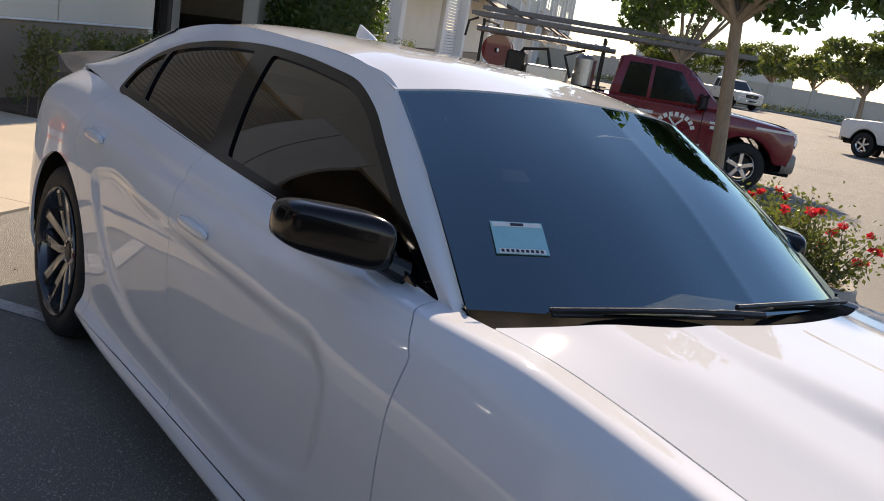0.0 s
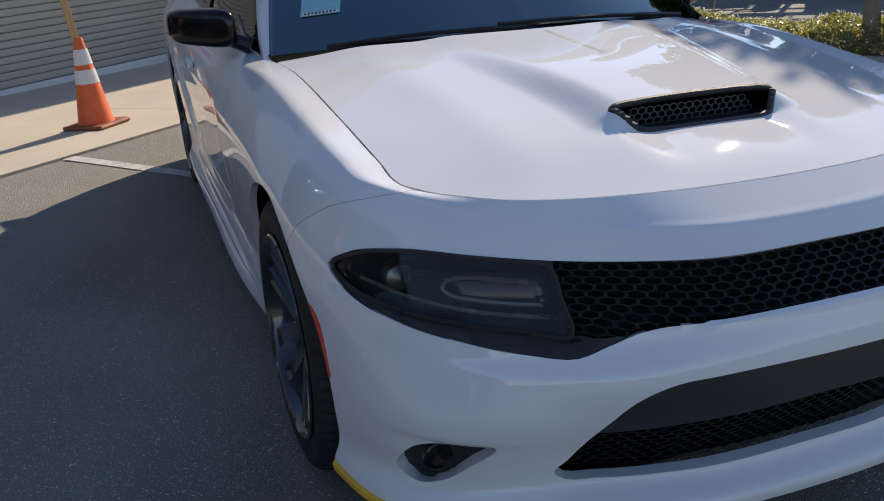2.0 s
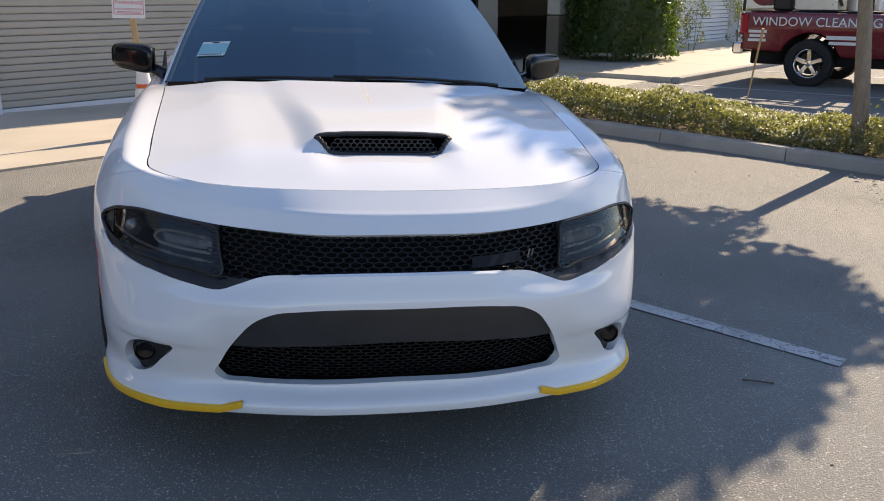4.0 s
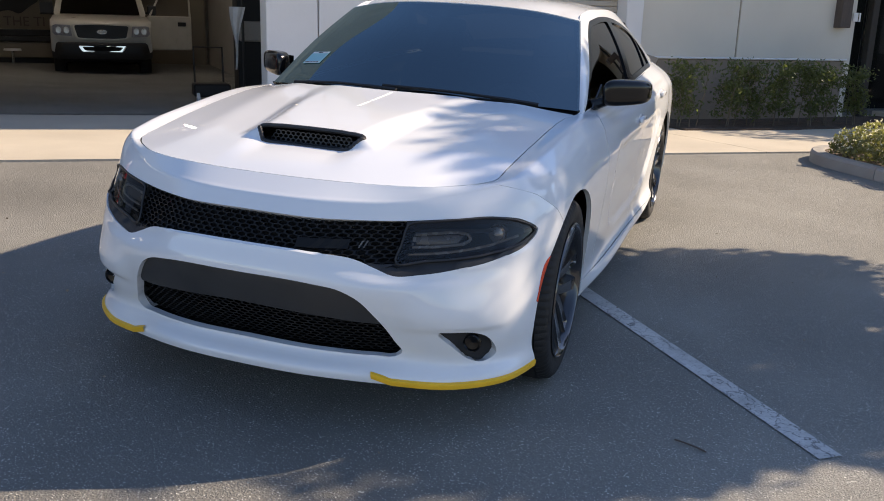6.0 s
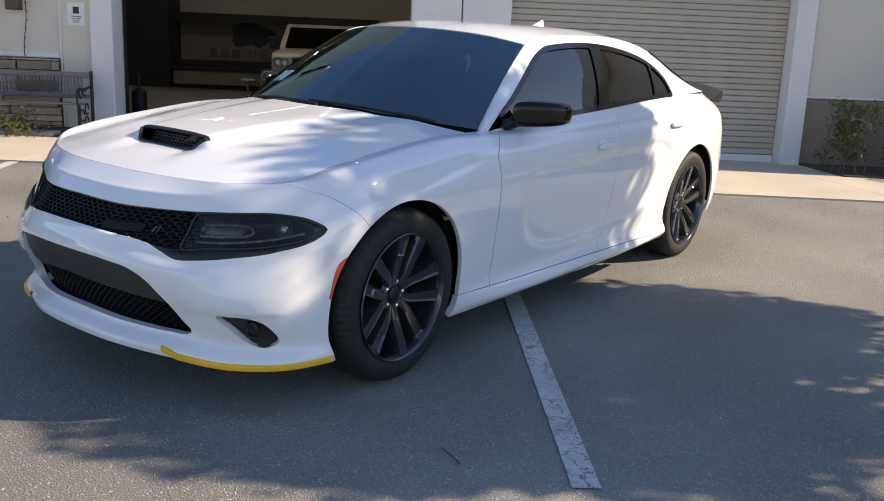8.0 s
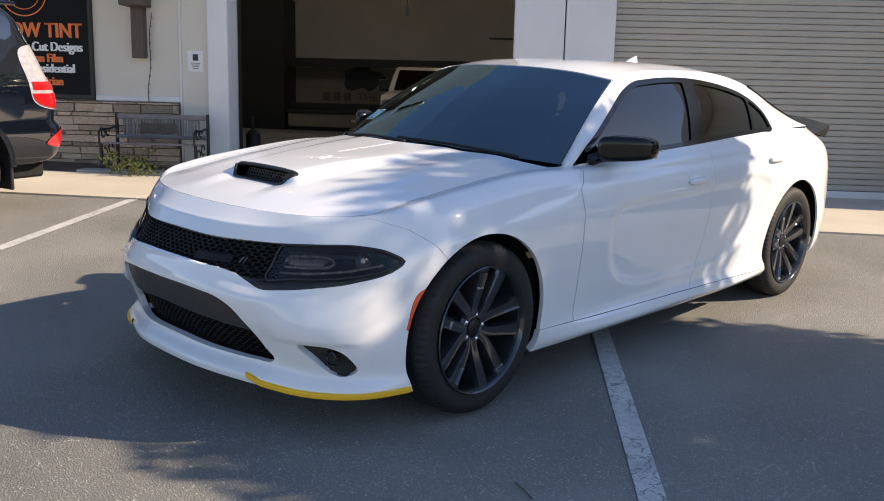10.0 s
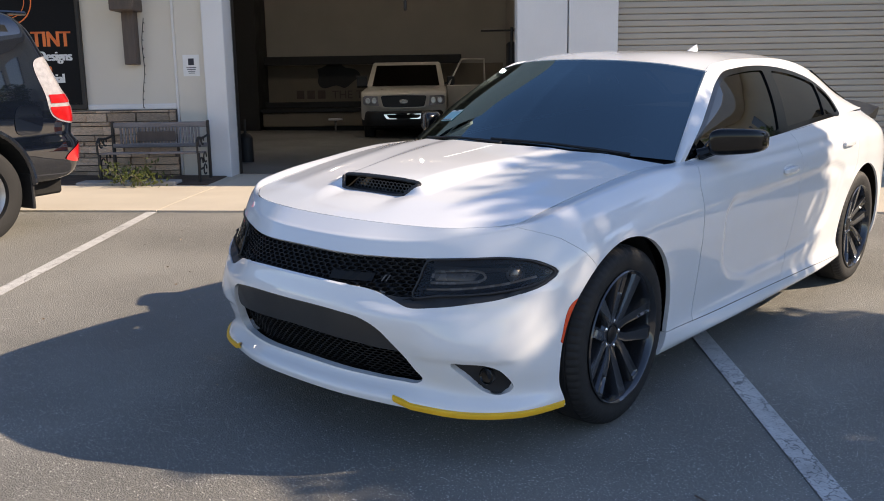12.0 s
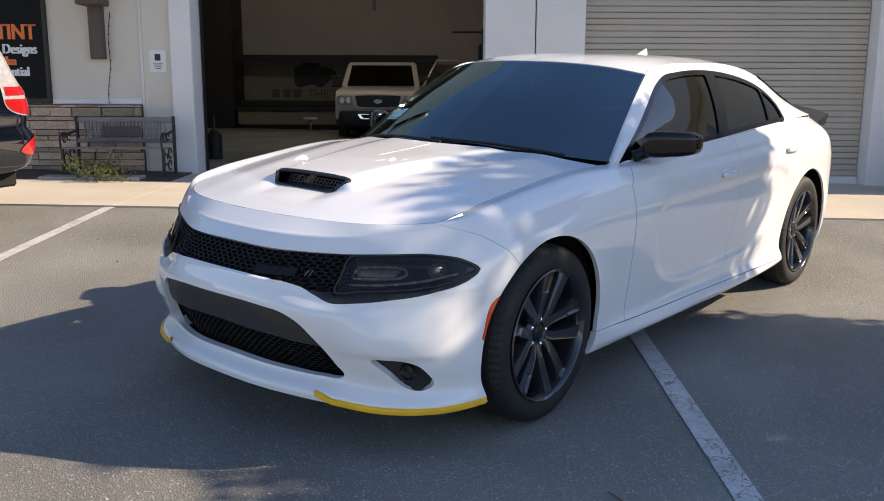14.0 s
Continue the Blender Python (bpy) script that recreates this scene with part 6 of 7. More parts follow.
def pickup(paint, label, m, wheelbase=3.4, bed=True, open_door=False, nose=.95, bumper=None, cab_h=1.0):
    L = wheelbase
    t = thing("pickup_truck", label, "pickup truck", m)
    prof = [(-nose + .12, .52), (-nose + .07, .70), (-nose + .08, .98), (-nose + .13, 1.05), (-nose + .30, 1.105), (.05, 1.155), (.40, 1.175), (.62, 1.175), (L + 1.10, 1.20), (L + 1.13, .95), (L + 1.10, .58)]
    prof += [(L + .50, .55)] + arc(L, .40, .47, 20, 160) + [(L - .50, .50), (.50, .48)] + arc(0, .40, .47, 18, 162) + [(-.52, .50)]
    part("body", pressed(prof, 1.98, .05), paint, t, "", True, 30)
    rise = lambda z: z if z < 1.17 else 1.17 + (z - 1.17) * cab_h
    cab = [(y, rise(z)) for y, z in ((.42, 1.16), (1.02, 1.74), (1.18, 1.83), (2.05, 1.85), (2.20, 1.80), (2.28, 1.17))]
    part("cab", pressed(cab, 1.90, .06, .22, 1.2), paint, t, "", True, 30)
    part("windshield", Geo().grid([[(x * (1 - .10 * k), .44 + .57 * k - .012, rise(1.19 + .54 * k) + .012) for x in np.linspace(-.82, .82, 6)] for k in np.linspace(0, 1, 5)]), TINT, t, "", True)
    for sx in (1, -1):
        def lean(g):
            g.v = [(q[0] * (1 - .22 * max(0, rise(q[2]) - 1.2)), q[1], rise(q[2])) for q in g.v]
            return g
        part("side_window", lean(flat_panel(sx * .953, [(.85, 1.24), (1.20, 1.70), (1.62, 1.74), (1.62, 1.22)])), SIGN_BLACK, t, "dark side glass")
        part("side_window", lean(flat_panel(sx * .953, [(1.68, 1.22), (1.68, 1.74), (2.04, 1.74), (2.12, 1.22)])), SIGN_BLACK, t, "dark side glass")
        mir = part("door_mirror", Geo().box(sx * 1.0, sx * 1.20, .74, .84, 1.20, 1.40, .03), BLACK_MATT, t)
        part("mirror_arm", Geo().tube([(sx * .9, .82, 1.22), (sx * 1.05, .80, 1.26)], .02, 6), BLACK_MATT, mir)
        lamp_out = outline([(sx * .575, .80), (sx * .90, .82), (sx * .945, .86), (sx * .935, .985), (sx * .88, 1.005), (sx * .60, .995)], 40, False).tolist()
        head = part("headlight", on_nose(lamp_out, -nose, .022), TAIL_CLEAR, t, "clear headlight")
        for hx in (.68, .83):
            part("reflector", Geo().lathe([(-.028, .001), (-.030, .05), (-.022, .062), (.0, .065)], 20, "y", (sx * hx, -nose + .08 * (hx / .95) ** 2, .905)), ALU, head)
        part("tail_light", Geo().box(sx * .82, sx * .997, L + 1.02, L + 1.14, .85, 1.15, .02), TAIL_RED, t, "red tail light")
        part("door_handle", Geo().box(sx * .985, sx * 1.005, 1.78, 1.94, 1.02, 1.06, .006), BLACK_MATT, t)
        part("door_seam", Geo().box(sx * .984, sx * .9905, .74, .752, .56, 1.15, 0).box(sx * .984, sx * .9905, 2.16, 2.172, .56, 1.15, 0), DARK_VOID, t)
        for y in (0, L):
            road_wheel(t, sx * .86, y, .39, .235, CHROME)
            part("wheel_housing", Geo().grid([[(sx * xx, y + .46 * math.cos(a), .40 + .46 * math.sin(a)) for a in np.linspace(0, math.pi, 20)] for xx in (.97, .5)]), DARK_VOID, t)
    face = [[(x, -nose + .08 * (x / .95) ** 2 + dy + .06 * max(0.0, abs(x) - .90) / .09, z) for x in np.linspace(-.985, .985, 25)] for z, dy in ((.66, .05), (.72, .012), (.80, .003), (.98, .003), (1.03, .02), (1.075, .07), (1.10, .16))]
    part("nose_panel", Geo().grid(face), paint, t, "", True, 40)
    ring_o = np.array([(-.53, 1.018), (-.26, 1.027), (0, 1.03), (.26, 1.027), (.53, 1.018), (.555, 1.005), (.562, .98), (.515, .80), (.50, .775), (.47, .762), (.24, .75), (0, .747), (-.24, .75), (-.47, .762), (-.50, .775), (-.515, .80), (-.562, .98), (-.555, 1.005)])
    surround = part("grille_surround", on_nose(ring_o.tolist(), -nose, .026), paint, t)
    part("grille", on_nose((ring_o * (.93, .86) + (0, .124)).tolist(), -nose - .004, .026), BLACK_MATT, surround, "black mesh grille")
    part("emblem", on_nose([(.10 * math.cos(q), .888 + .042 * math.sin(q)) for q in np.linspace(0, 2 * math.pi, 24, endpoint=False)], -nose - .026, .014), LENS_GREY, surround, "small oval badge")
    part("front_bumper", bowed(0, -nose - .10, .40, .70, .99), bumper or OLD_WHITE, t, "", True, 40)
    slot = np.array([(-.45, .642), (-.2, .65), (.2, .65), (.45, .642), (.462, .628), (.45, .60), (.40, .545), (.37, .533), (.18, .527), (-.18, .527), (-.37, .533), (-.40, .545), (-.45, .60), (-.462, .628)])
    part("bumper_slot", on_nose(slot.tolist(), -nose - .10, .012, .09), CHROME, t, "chrome ringed lower air opening")
    part("slot_inner", on_nose((slot * (.84, .62) + (0, .223)).tolist(), -nose - .10, .018, .09), DARK_VOID, t)
    part("rear_bumper", Geo().box(-.95, .95, L + 1.10, L + 1.28, .50, .70, .03), CHROME, t)
    part("chassis", Geo().box(-.80, .80, -.8, L + 1.0, .34, .56, .02), DARK_VOID, t)
    if bed:
        # the body is solid here; a black sheet on top paints the bed's shade
        part("bed_floor", Geo().box(-.90, .90, 2.35, L + 1.02, 1.195, 1.215, 0), DARK_VOID, t, "black sheet standing in for the shaded load bed")
    if open_door:
        d = part("open_door", Geo().box(-.03, .03, 0, 1.05, .52, 1.20, .02), paint, t, "front door standing open")
        d.matrix_basis = pose(1.0, .72, 0, 0, 0, -70)
        part("door_window", Geo().tube([(0, .05, 1.2), (0, .40, 1.75), (0, 1.0, 1.75), (0, 1.02, 1.2)], .025, 6), paint, d)
        part("inner_handle", Geo().box(.03, .05, .7, .9, 1.0, 1.08, .01), BLACK_MATT, d)
    return t


# cream truck in the garage, facing out
pickup(OLD_WHITE, "cream-white pickup truck with its door open inside the garage", BB @ pose(-.93, 16.2, GF0, 0, 0, 0) @ Matrix.Diagonal((.93, .95, 1.07, 1)), open_door=True, bumper=BLACK_MATT, cab_h=.82)

# red window-cleaning truck beyond the island
RM = pose(10.79, 7.65, -.02, 0, 0, 41.5) @ Matrix.Scale(.96, 4)
red = pickup(RED_PAINT, "dark red pickup truck with ladders and cleaning gear", RM, 3.35, nose=.82, bumper=LADDER_GREY)


def side_word(body, size, y, z, mat_=None, wide=1.0):
    word("lettering", body, size, mat_ or SIGN_WHITE, red, Matrix.Translation((-.996, y, z)) @ Matrix.Rotation(radians(-90), 4, "Z") @ Matrix.Rotation(radians(90), 4, "X") @ Matrix.Diagonal((wide, 1, 1, 1)), .002)


side_word("WINDOW CLEANING", .20, 4.30, .98, None, 1.02)
for k, (y, z, w, h) in enumerate([(1.95, .98, .42, .05), (1.92, .90, .36, .05), (1.96, .82, .44, .05), (1.90, .74, .36, .05), (1.94, .66, .40, .05), (3.1, .78, .55, .06), (3.05, .70, .5, .05), (4.35, .86, .30, .045), (4.33, .79, .26, .045), (4.35, .72, .3, .045),
                                     (-.1, 1.02, .62, .040), (.62, .98, .2, .04), (.60, .90, .16, .05), (1.2, .60, .5, .03)]):
    part("text_bar", Geo().box(-1.000, -.993, y - w, y, z, z + h, .001), SIGN_WHITE, red)
logo = Geo()
for k in range(9):
    a = radians(20 + 17.5 * k)
    logo.box(-.004, .004, -.03, .03, -.035, .035, .0, Matrix.Translation((-.996, 1.15 + .30 * math.cos(a), .78 + .26 * math.sin(a))) @ Matrix.Rotation(a - math.pi / 2, 4, "X"))
logo.box(-1.0, -.993, 1.13, 1.17, .66, .86, 0).box(-.004, .004, -.16, .16, -.015, .015, 0, Matrix.Translation((-.996, 1.15, .86)) @ Matrix.Rotation(.8, 4, "X")).box(-.004, .004, -.16, .16, -.015, .015, 0, Matrix.Translation((-.996, 1.15, .86)) @ Matrix.Rotation(-.8, 4, "X"))
part("round_logo", logo, SIGN_WHITE, red, "pale arched logo of bars and a cross")
part("ladder_rack", Geo().tube([(-.88, 2.5, 1.2), (-.88, 2.5, 2.0)], .025, 6).tube([(.88, 2.5, 1.2), (.88, 2.5, 2.0)], .025, 6).tube([(-.88, 4.5, 1.2), (-.88, 4.5, 2.0)], .025, 6).tube([(.88, 4.5, 1.2), (.88, 4.5, 2.0)], .025, 6)
            .tube([(-.95, 2.5, 2.0), (.95, 2.5, 2.0)], .025, 6).tube([(-.95, 4.5, 2.0), (.95, 4.5, 2.0)], .025, 6).tube([(-.9, 4.6, 2.02), (-.9, 4.75, 1.95), (-.9, 4.78, 1.7)], .02, 6), IRON, red, "dark steel ladder rack")
for x, y0, y1, z in ((-.80, .1, 4.75, 2.06), (-.30, .3, 4.7, 2.06), (-.62, 1.0, 4.6, 2.17)):
    lad = Geo().box(x, x + .03, y0, y1, z, z + .07, .004).box(x + .38, x + .41, y0, y1, z, z + .07, .004)
    for k in range(int((y1 - y0) / .3)):
        lad.tube([(x + .015, y0 + .15 + .3 * k, z + .035), (x + .395, y0 + .15 + .3 * k, z + .035)], .014, 6)
    part("ladder", lad, LADDER_GREY, red, "weathered aluminium ladder")
part("water_pole", Geo().tube([(-.9, 2.4, 1.86), (-.9, 4.6, 1.86)], .05, 8), LADDER_GREY, red, "pale pole")
part("water_pole", Geo().tube([(-.75, 2.3, 1.84), (-.75, 4.4, 1.84)], .04, 8), LADDER_GREY, red, "pale pole")
part("hose_reel", Geo().lathe([(-.15, .04), (-.15, .26), (-.12, .26), (-.12, .2), (.12, .2), (.12, .26), (.15, .26), (.15, .04)], 28, "x", (-.5, 4.25, 1.55)), RED_PAINT, red, "red hose reel")
part("water_tank", Geo().lathe([(1.22, .01), (1.22, .18), (1.65, .18), (1.72, .10), (1.74, .02)], 24, "z", (-.65, 2.75, 0)), ALU, red, "silver tank")
part("tool_box", Geo().box(-.85, -.2, 3.0, 3.7, 1.22, 1.42, .02), ALU, red, "silver tool box")
part("pump", Geo().box(-.8, -.3, 3.75, 4.05, 1.22, 1.60, .03).tube([(-.8, 3.3, 1.42), (-.7, 3.4, 1.7), (-.6, 3.8, 1.65), (-.5, 3.9, 1.5)], .03, 6).tube([(-.85, 2.95, 1.3), (-.8, 3.1, 1.65), (-.6, 2.8, 1.78)], .025, 6), IRON, red, "dark pump with hoses")

# black SUV, tail towards the building
SM = LEAN @ pose(-4.642, -3.190, 0, 0, 0, 15)
suv = thing("suv", "glossy black SUV parked in the next stall", "suv", SM)
W = 1.86
sp = [(-.90, .50), (-.93, .85), (-.80, 1.06), (.60, 1.16), (2.26, 1.17), (2.26, .44), (.50, .44)] + arc(0, .42, .46, 8, 170) + [(-.50, .46)]
part("front_body", pressed(sp, W, .07), SUV_PAINT, suv, "", True, 35)
sc = [(.62, 1.12), (1.25, 1.74), (1.55, 1.82), (2.26, 1.835), (2.26, 1.10)]
part("cabin", pressed(sc, W - .06, .07, .16, 1.15), SUV_PAINT, suv, "", True, 35)
# rounded tail: half width and end of the body at each height
LEVELS = [(.42, .86, 3.70, .2), (.46, .90, 3.84, .24), (.54, .925, 3.90, .26), (.66, .932, 3.92, .26), (.74, .930, 3.90, .25), (.785, .926, 3.84, .22), (.82, .925, 3.815, .20), (.95, .926, 3.825, .2),
          (1.06, .922, 3.80, .2), (1.13, .914, 3.765, .2), (1.20, .905, 3.725, .2), (1.35, .884, 3.655, .2), (1.50, .862, 3.575, .2), (1.63, .838, 3.50, .19), (1.72, .80, 3.42, .18), (1.78, .73, 3.34, .17),
          (1.815, .62, 3.22, .16), (1.83, .45, 3.05, .15)]
lev = np.array(LEVELS)
lev[:, 2] += .06 * np.clip((lev[:, 0] - .6) / 1.1, 0, 1)      # a steeper tailgate
zz = np.linspace(0, 1, 90)
lev = spline(lev[:, :3], 90, np.linspace(0, 1, len(lev))), np.interp(zz, np.linspace(0, 1, len(LEVELS)), lev[:, 3])
TAIL_P = []
for (z_, w_, t_), r_ in zip(lev[0], lev[1]):
    row = [(w_, y_, z_) for y_ in np.linspace(2.2, t_ - r_, 34)]
    row += [(w_ - r_ + r_ * math.cos(q), t_ - r_ + r_ * .8 * math.sin(q), z_) for q in np.linspace(.1, 1.5, 16)]
    row += [(x_, t_ - r_ * .2 + .03 * (1 - (x_ / w_) ** 2), z_) for x_ in np.linspace(w_ - r_ - .03, 0, 12)]
    TAIL_P.append(row)
TV, TF = quads(np.array(TAIL_P))
TN = normals(TV, TF)
TN *= 1 if TN[40 * 62 + 5][0] > 0 else -1
LAMP_R = outline([(3.42, 1.405), (3.60, 1.43), (3.78, 1.20), (3.90, 1.02), (3.90, .965), (3.50, .972), (3.47, 1.12)], 90)
lamp_at = lambda V: np.where(V[:, 0] > .60, inside(V[:, 1:3], LAMP_R), -1.0)
tail_hole = lambda V: np.where(V[:, 0] > .5, np.hypot(V[:, 1] - 2.79, V[:, 2] - .42) - .47, 1.0)


def tail_part(name, tests, material, label, out, parent, sx=0):
    v, f = take(TV, TF, *tests)
    nn = normals(v, f)
    if nn[len(nn) // 2] @ np.array((1, .4, 0)) < 0:
        nn = -nn
    v = v + nn * out
    g = Geo()
    if sx >= 0:
        g.add(v, f)
    if sx <= 0:
        g.add(*mirror(v, f))
    return part(name, g, material, parent, label, True, 40)


tail_part("rear_body", (tail_hole, lambda V: -lamp_at(V)), SUV_PAINT, "", 0.0, suv)
for sx in (1, -1):
    def lean2(g):
        g.v = [(q[0] * (1 - .16 * max(0, q[2] - 1.15)), q[1], q[2]) for q in g.v]
        return g
    for pts in ([(.95, 1.22), (1.35, 1.66), (1.80, 1.70), (1.80, 1.22)], [(1.88, 1.22), (1.88, 1.70), (2.60, 1.70), (2.66, 1.22)], [(2.74, 1.22), (2.70, 1.70), (3.22, 1.68), (3.38, 1.30), (3.30, 1.22)]):
        part("side_window", lean2(flat_panel(sx * .902, pts)), SIGN_BLACK, suv, "dark side glass")
    lamp = tail_part("tail_light", (lamp_at,), TAIL_CLEAR, "silver and red tail light", .004, suv, sx)
    tail_part("red_section", (lambda V: lamp_at(V) - .012, lambda V: 1.03 - V[:, 2]), TAIL_RED, "", .009, lamp, sx)
    tail_part("red_section", (lambda V: lamp_at(V) - .03, lambda V: np.minimum(1.13 - V[:, 2], V[:, 2] - 1.06)), TAIL_RED, "", .009, lamp, sx)
    REFL = outline([(3.60, .60), (3.92, .60), (3.92, .72), (3.80, .72)], 40)
    tail_part("bumper_reflector", (lambda V: np.where(V[:, 0] > .70, inside(V[:, 1:3], REFL), -1.0),), TAIL_RED, "red bumper reflector", .008, suv, sx)
    part("mudflap", Geo().box(sx * .68, sx * .93, 3.24, 3.27, .22, .62, .008), BLACK_MATT, suv)
    part("fuel_door", flat_panel(sx * .928, outline([(3.16, .84), (3.38, .84), (3.40, 1.02), (3.18, 1.04)], 24).tolist(), .004), SUV_PAINT, suv)
    part("roof_rail", Geo().tube([(sx * .72, 1.4, 1.80), (sx * .72, 1.5, 1.88), (sx * .72, 3.0, 1.89), (sx * .72, 3.1, 1.82)], .02, 6), ALU, suv)
    part("arch_lip", Geo().tube([(sx * .93, 2.79 + .48 * math.cos(a), .42 + .48 * math.sin(a)) for a in np.linspace(0, math.pi, 24)], .025, 6), SUV_PAINT, suv, "", True)
    part("wheel_housing", Geo().grid([[(sx * xx, 2.79 + .46 * math.cos(a), .42 + .46 * math.sin(a)) for a in np.linspace(0, math.pi, 20)] for xx in (.92, .5)]), DARK_VOID, suv)
    for y in (0, 2.79):
        road_wheel(suv, sx * .80, y, .385, .235, ALU, .26)
part("rear_window", Geo().grid([[(x, 3.49 + .225 * k, 1.70 - .44 * k) for x in np.linspace(-.62, .62, 4)] for k in (0, 1)]), SIGN_BLACK, suv, "dark rear window")
part("roof_spoiler", Geo().box(-.66, .66, 3.20, 3.58, 1.765, 1.80, .012), SUV_PAINT, suv)
part("chassis", Geo().box(-.75, .75, -.7, 3.7, .28, .5, .02), DARK_VOID, suv)


def sedan(paint, label, m):
    t = thing("sedan", label, "car", m)
    p = [(-.85, .30), (-.90, .55), (-.80, .70), (.35, .86), (3.20, .90), (3.60, .85), (3.68, .60), (3.62, .32), (3.10, .28)] + arc(2.7, .32, .37, 5, 175) + [(2.3, .26), (.42, .26)] + arc(0, .32, .37, 5, 175) + [(-.45, .28)]
    part("body", pressed(p, 1.80, .07), paint, t, "", True, 35)
    part("cabin", pressed([(.45, .84), (1.15, 1.34), (1.5, 1.42), (2.3, 1.41), (3.15, .88)], 1.62, .06, .25, .9), SIGN_BLACK, t, "dark glazed cabin", True, 35)
    part("roof", pressed([(1.15, 1.35), (1.5, 1.43), (2.3, 1.42), (2.5, 1.33)], 1.40, .03), paint, t, "", True)
    for sx in (1, -1):
        for y in (0, 2.7):
            road_wheel(t, sx * .78, y, .32, .21, ALU, .21)
        part("tail_light", Geo().box(sx * .6, sx * .88, 3.5, 3.69, .62, .78, .02), TAIL_RED, t)
        part("headlight", Geo().box(sx * .55, sx * .86, -.90, -.7, .55, .68, .02), TAIL_CLEAR, t)
    return t


def ray_place(az, dist, z, turn):
    return pose(-1.9 + dist * math.cos(radians(az)), -.6 + dist * math.sin(radians(az)), z, 0, 0, turn)


pickup(SIGN_WHITE, "white pickup truck standing by the far wall", ray_place(33.4, 62, .0, -20))
pickup(SIGN_WHITE, "white pickup truck parked across the drive", ray_place(25.2, 31, .0, 118 + 55))
sedan(GREY_BAND, "dark grey sedan parked beside the white pickup", ray_place(22.6, 30.0, .0, -50))

# ---- traffic cone with a sign on a stick ----
cu_, cv_ = 2.30, 4.93
CZ = height(cu_, cv_) + .016
cone = thing("traffic_cone", "orange traffic cone with two white collars", "traffic cone", place(cu_ + .015, cv_, 12, CZ) @ Matrix.Diagonal((1, 1, .955, 1)))
part("base", Geo().box(-.185, .185, -.185, .185, 0, .035, .012), CONE_BASE, cone, "scuffed brown-orange base")
part("body", Geo().lathe([(.030, .142), (.045, .135), (.70, .036), (.715, .030), (.70, .022), (.04, .12)], 40, "z"), CONE_ORANGE, cone, "", True)
part("collar", Geo().lathe([(.355, .0895), (.356, .092), (.465, .0755), (.466, .070)], 40, "z"), CONE_WHITE, cone, "white reflective collar", True)
part("collar", Geo().lathe([(.505, .0665), (.506, .069), (.625, .0515), (.626, .046)], 40, "z"), CONE_WHITE, cone, "white reflective collar", True)
stick = thing("sign_on_stick", "red and white paper sign on a wooden stick", "sign", place(cu_ + .015, cv_, -30, CZ))
part("stake", Geo().box(-.026, .026, -.008, .008, .62, 1.34, .003, Matrix.Translation((.045, 0, 0)) @ Matrix.Rotation(radians(-5), 4, "Y")), STICK_WOOD, stick)
SG = Matrix.Translation((-.075, -.012, 1.06)) @ Matrix.Diagonal((.9, 1, .66, 1)) @ Matrix.Rotation(radians(2), 4, "Y")
part("sheet", Geo().box(-.155, .155, -.003, .003, .0, .42, .0, SG), PAPER, stick)
part("red_border", Geo().box(-.14, .14, -.0045, -.0032, .05, .055, 0, SG).box(-.14, -.135, -.0045, -.0032, .05, .40, 0, SG).box(.135, .14, -.0045, -.0032, .05, .40, 0, SG).box(-.14, .14, -.0045, -.0032, .395, .40, 0, SG), SIGN_RED, stick)
for txt, z, s in (("PARKING", .185, .062), ("IN DRIVEWAY", .105, .042)):
    word("lettering", txt, s, SIGN_RED, stick, SG @ Matrix.Translation((0, -.004, z)) @ Matrix.Rotation(radians(90), 4, "X"), .001, "CENTER")
part("red_block", Geo().box(-.12, .12, -.0045, -.0032, .27, .37, 0, SG), SIGN_RED, stick)
for k in range(2):
    part("text_bar", Geo().box(-.11, .11, -.0045, -.0032, .065 + .016 * k, .072 + .016 * k, 0, SG), SIGN_RED, stick)

# ---- planting island ----
IU0, IU1, IV0, IV1 = 5.92, 8.25, -1.75, 3.72


def island_outline(inset):
    r = .75 - inset
    pts = []
    for cx, cy, a0 in ((IU1 - .75, IV1 - .4, 0), (IU0 + .75, IV1 - .4, 90), (IU0 + .75, IV0 + .75, 180), (IU1 - .75, IV0 + .75, 270)):
        for a in np.linspace(radians(a0), radians(a0 + 90), 9):
            pts.append((cx + r * math.cos(a), cy + r * math.sin(a)))
    return pts


island = thing("planting_island", "kerbed planting island of soil between the stalls", "planter", B.copy(), kind="structure")
o1, o2 = island_outline(0), island_outline(.15)
closed = [np.array(p) for p in o1] + [np.array(o1[0])]
inner_c = [np.array(p) for p in o2] + [np.array(o2[0])]
dist = np.concatenate([[0], np.cumsum([np.linalg.norm(closed[i + 1] - closed[i]) for i in range(len(closed) - 1)])])
stones = int(dist[-1] / 1.2)
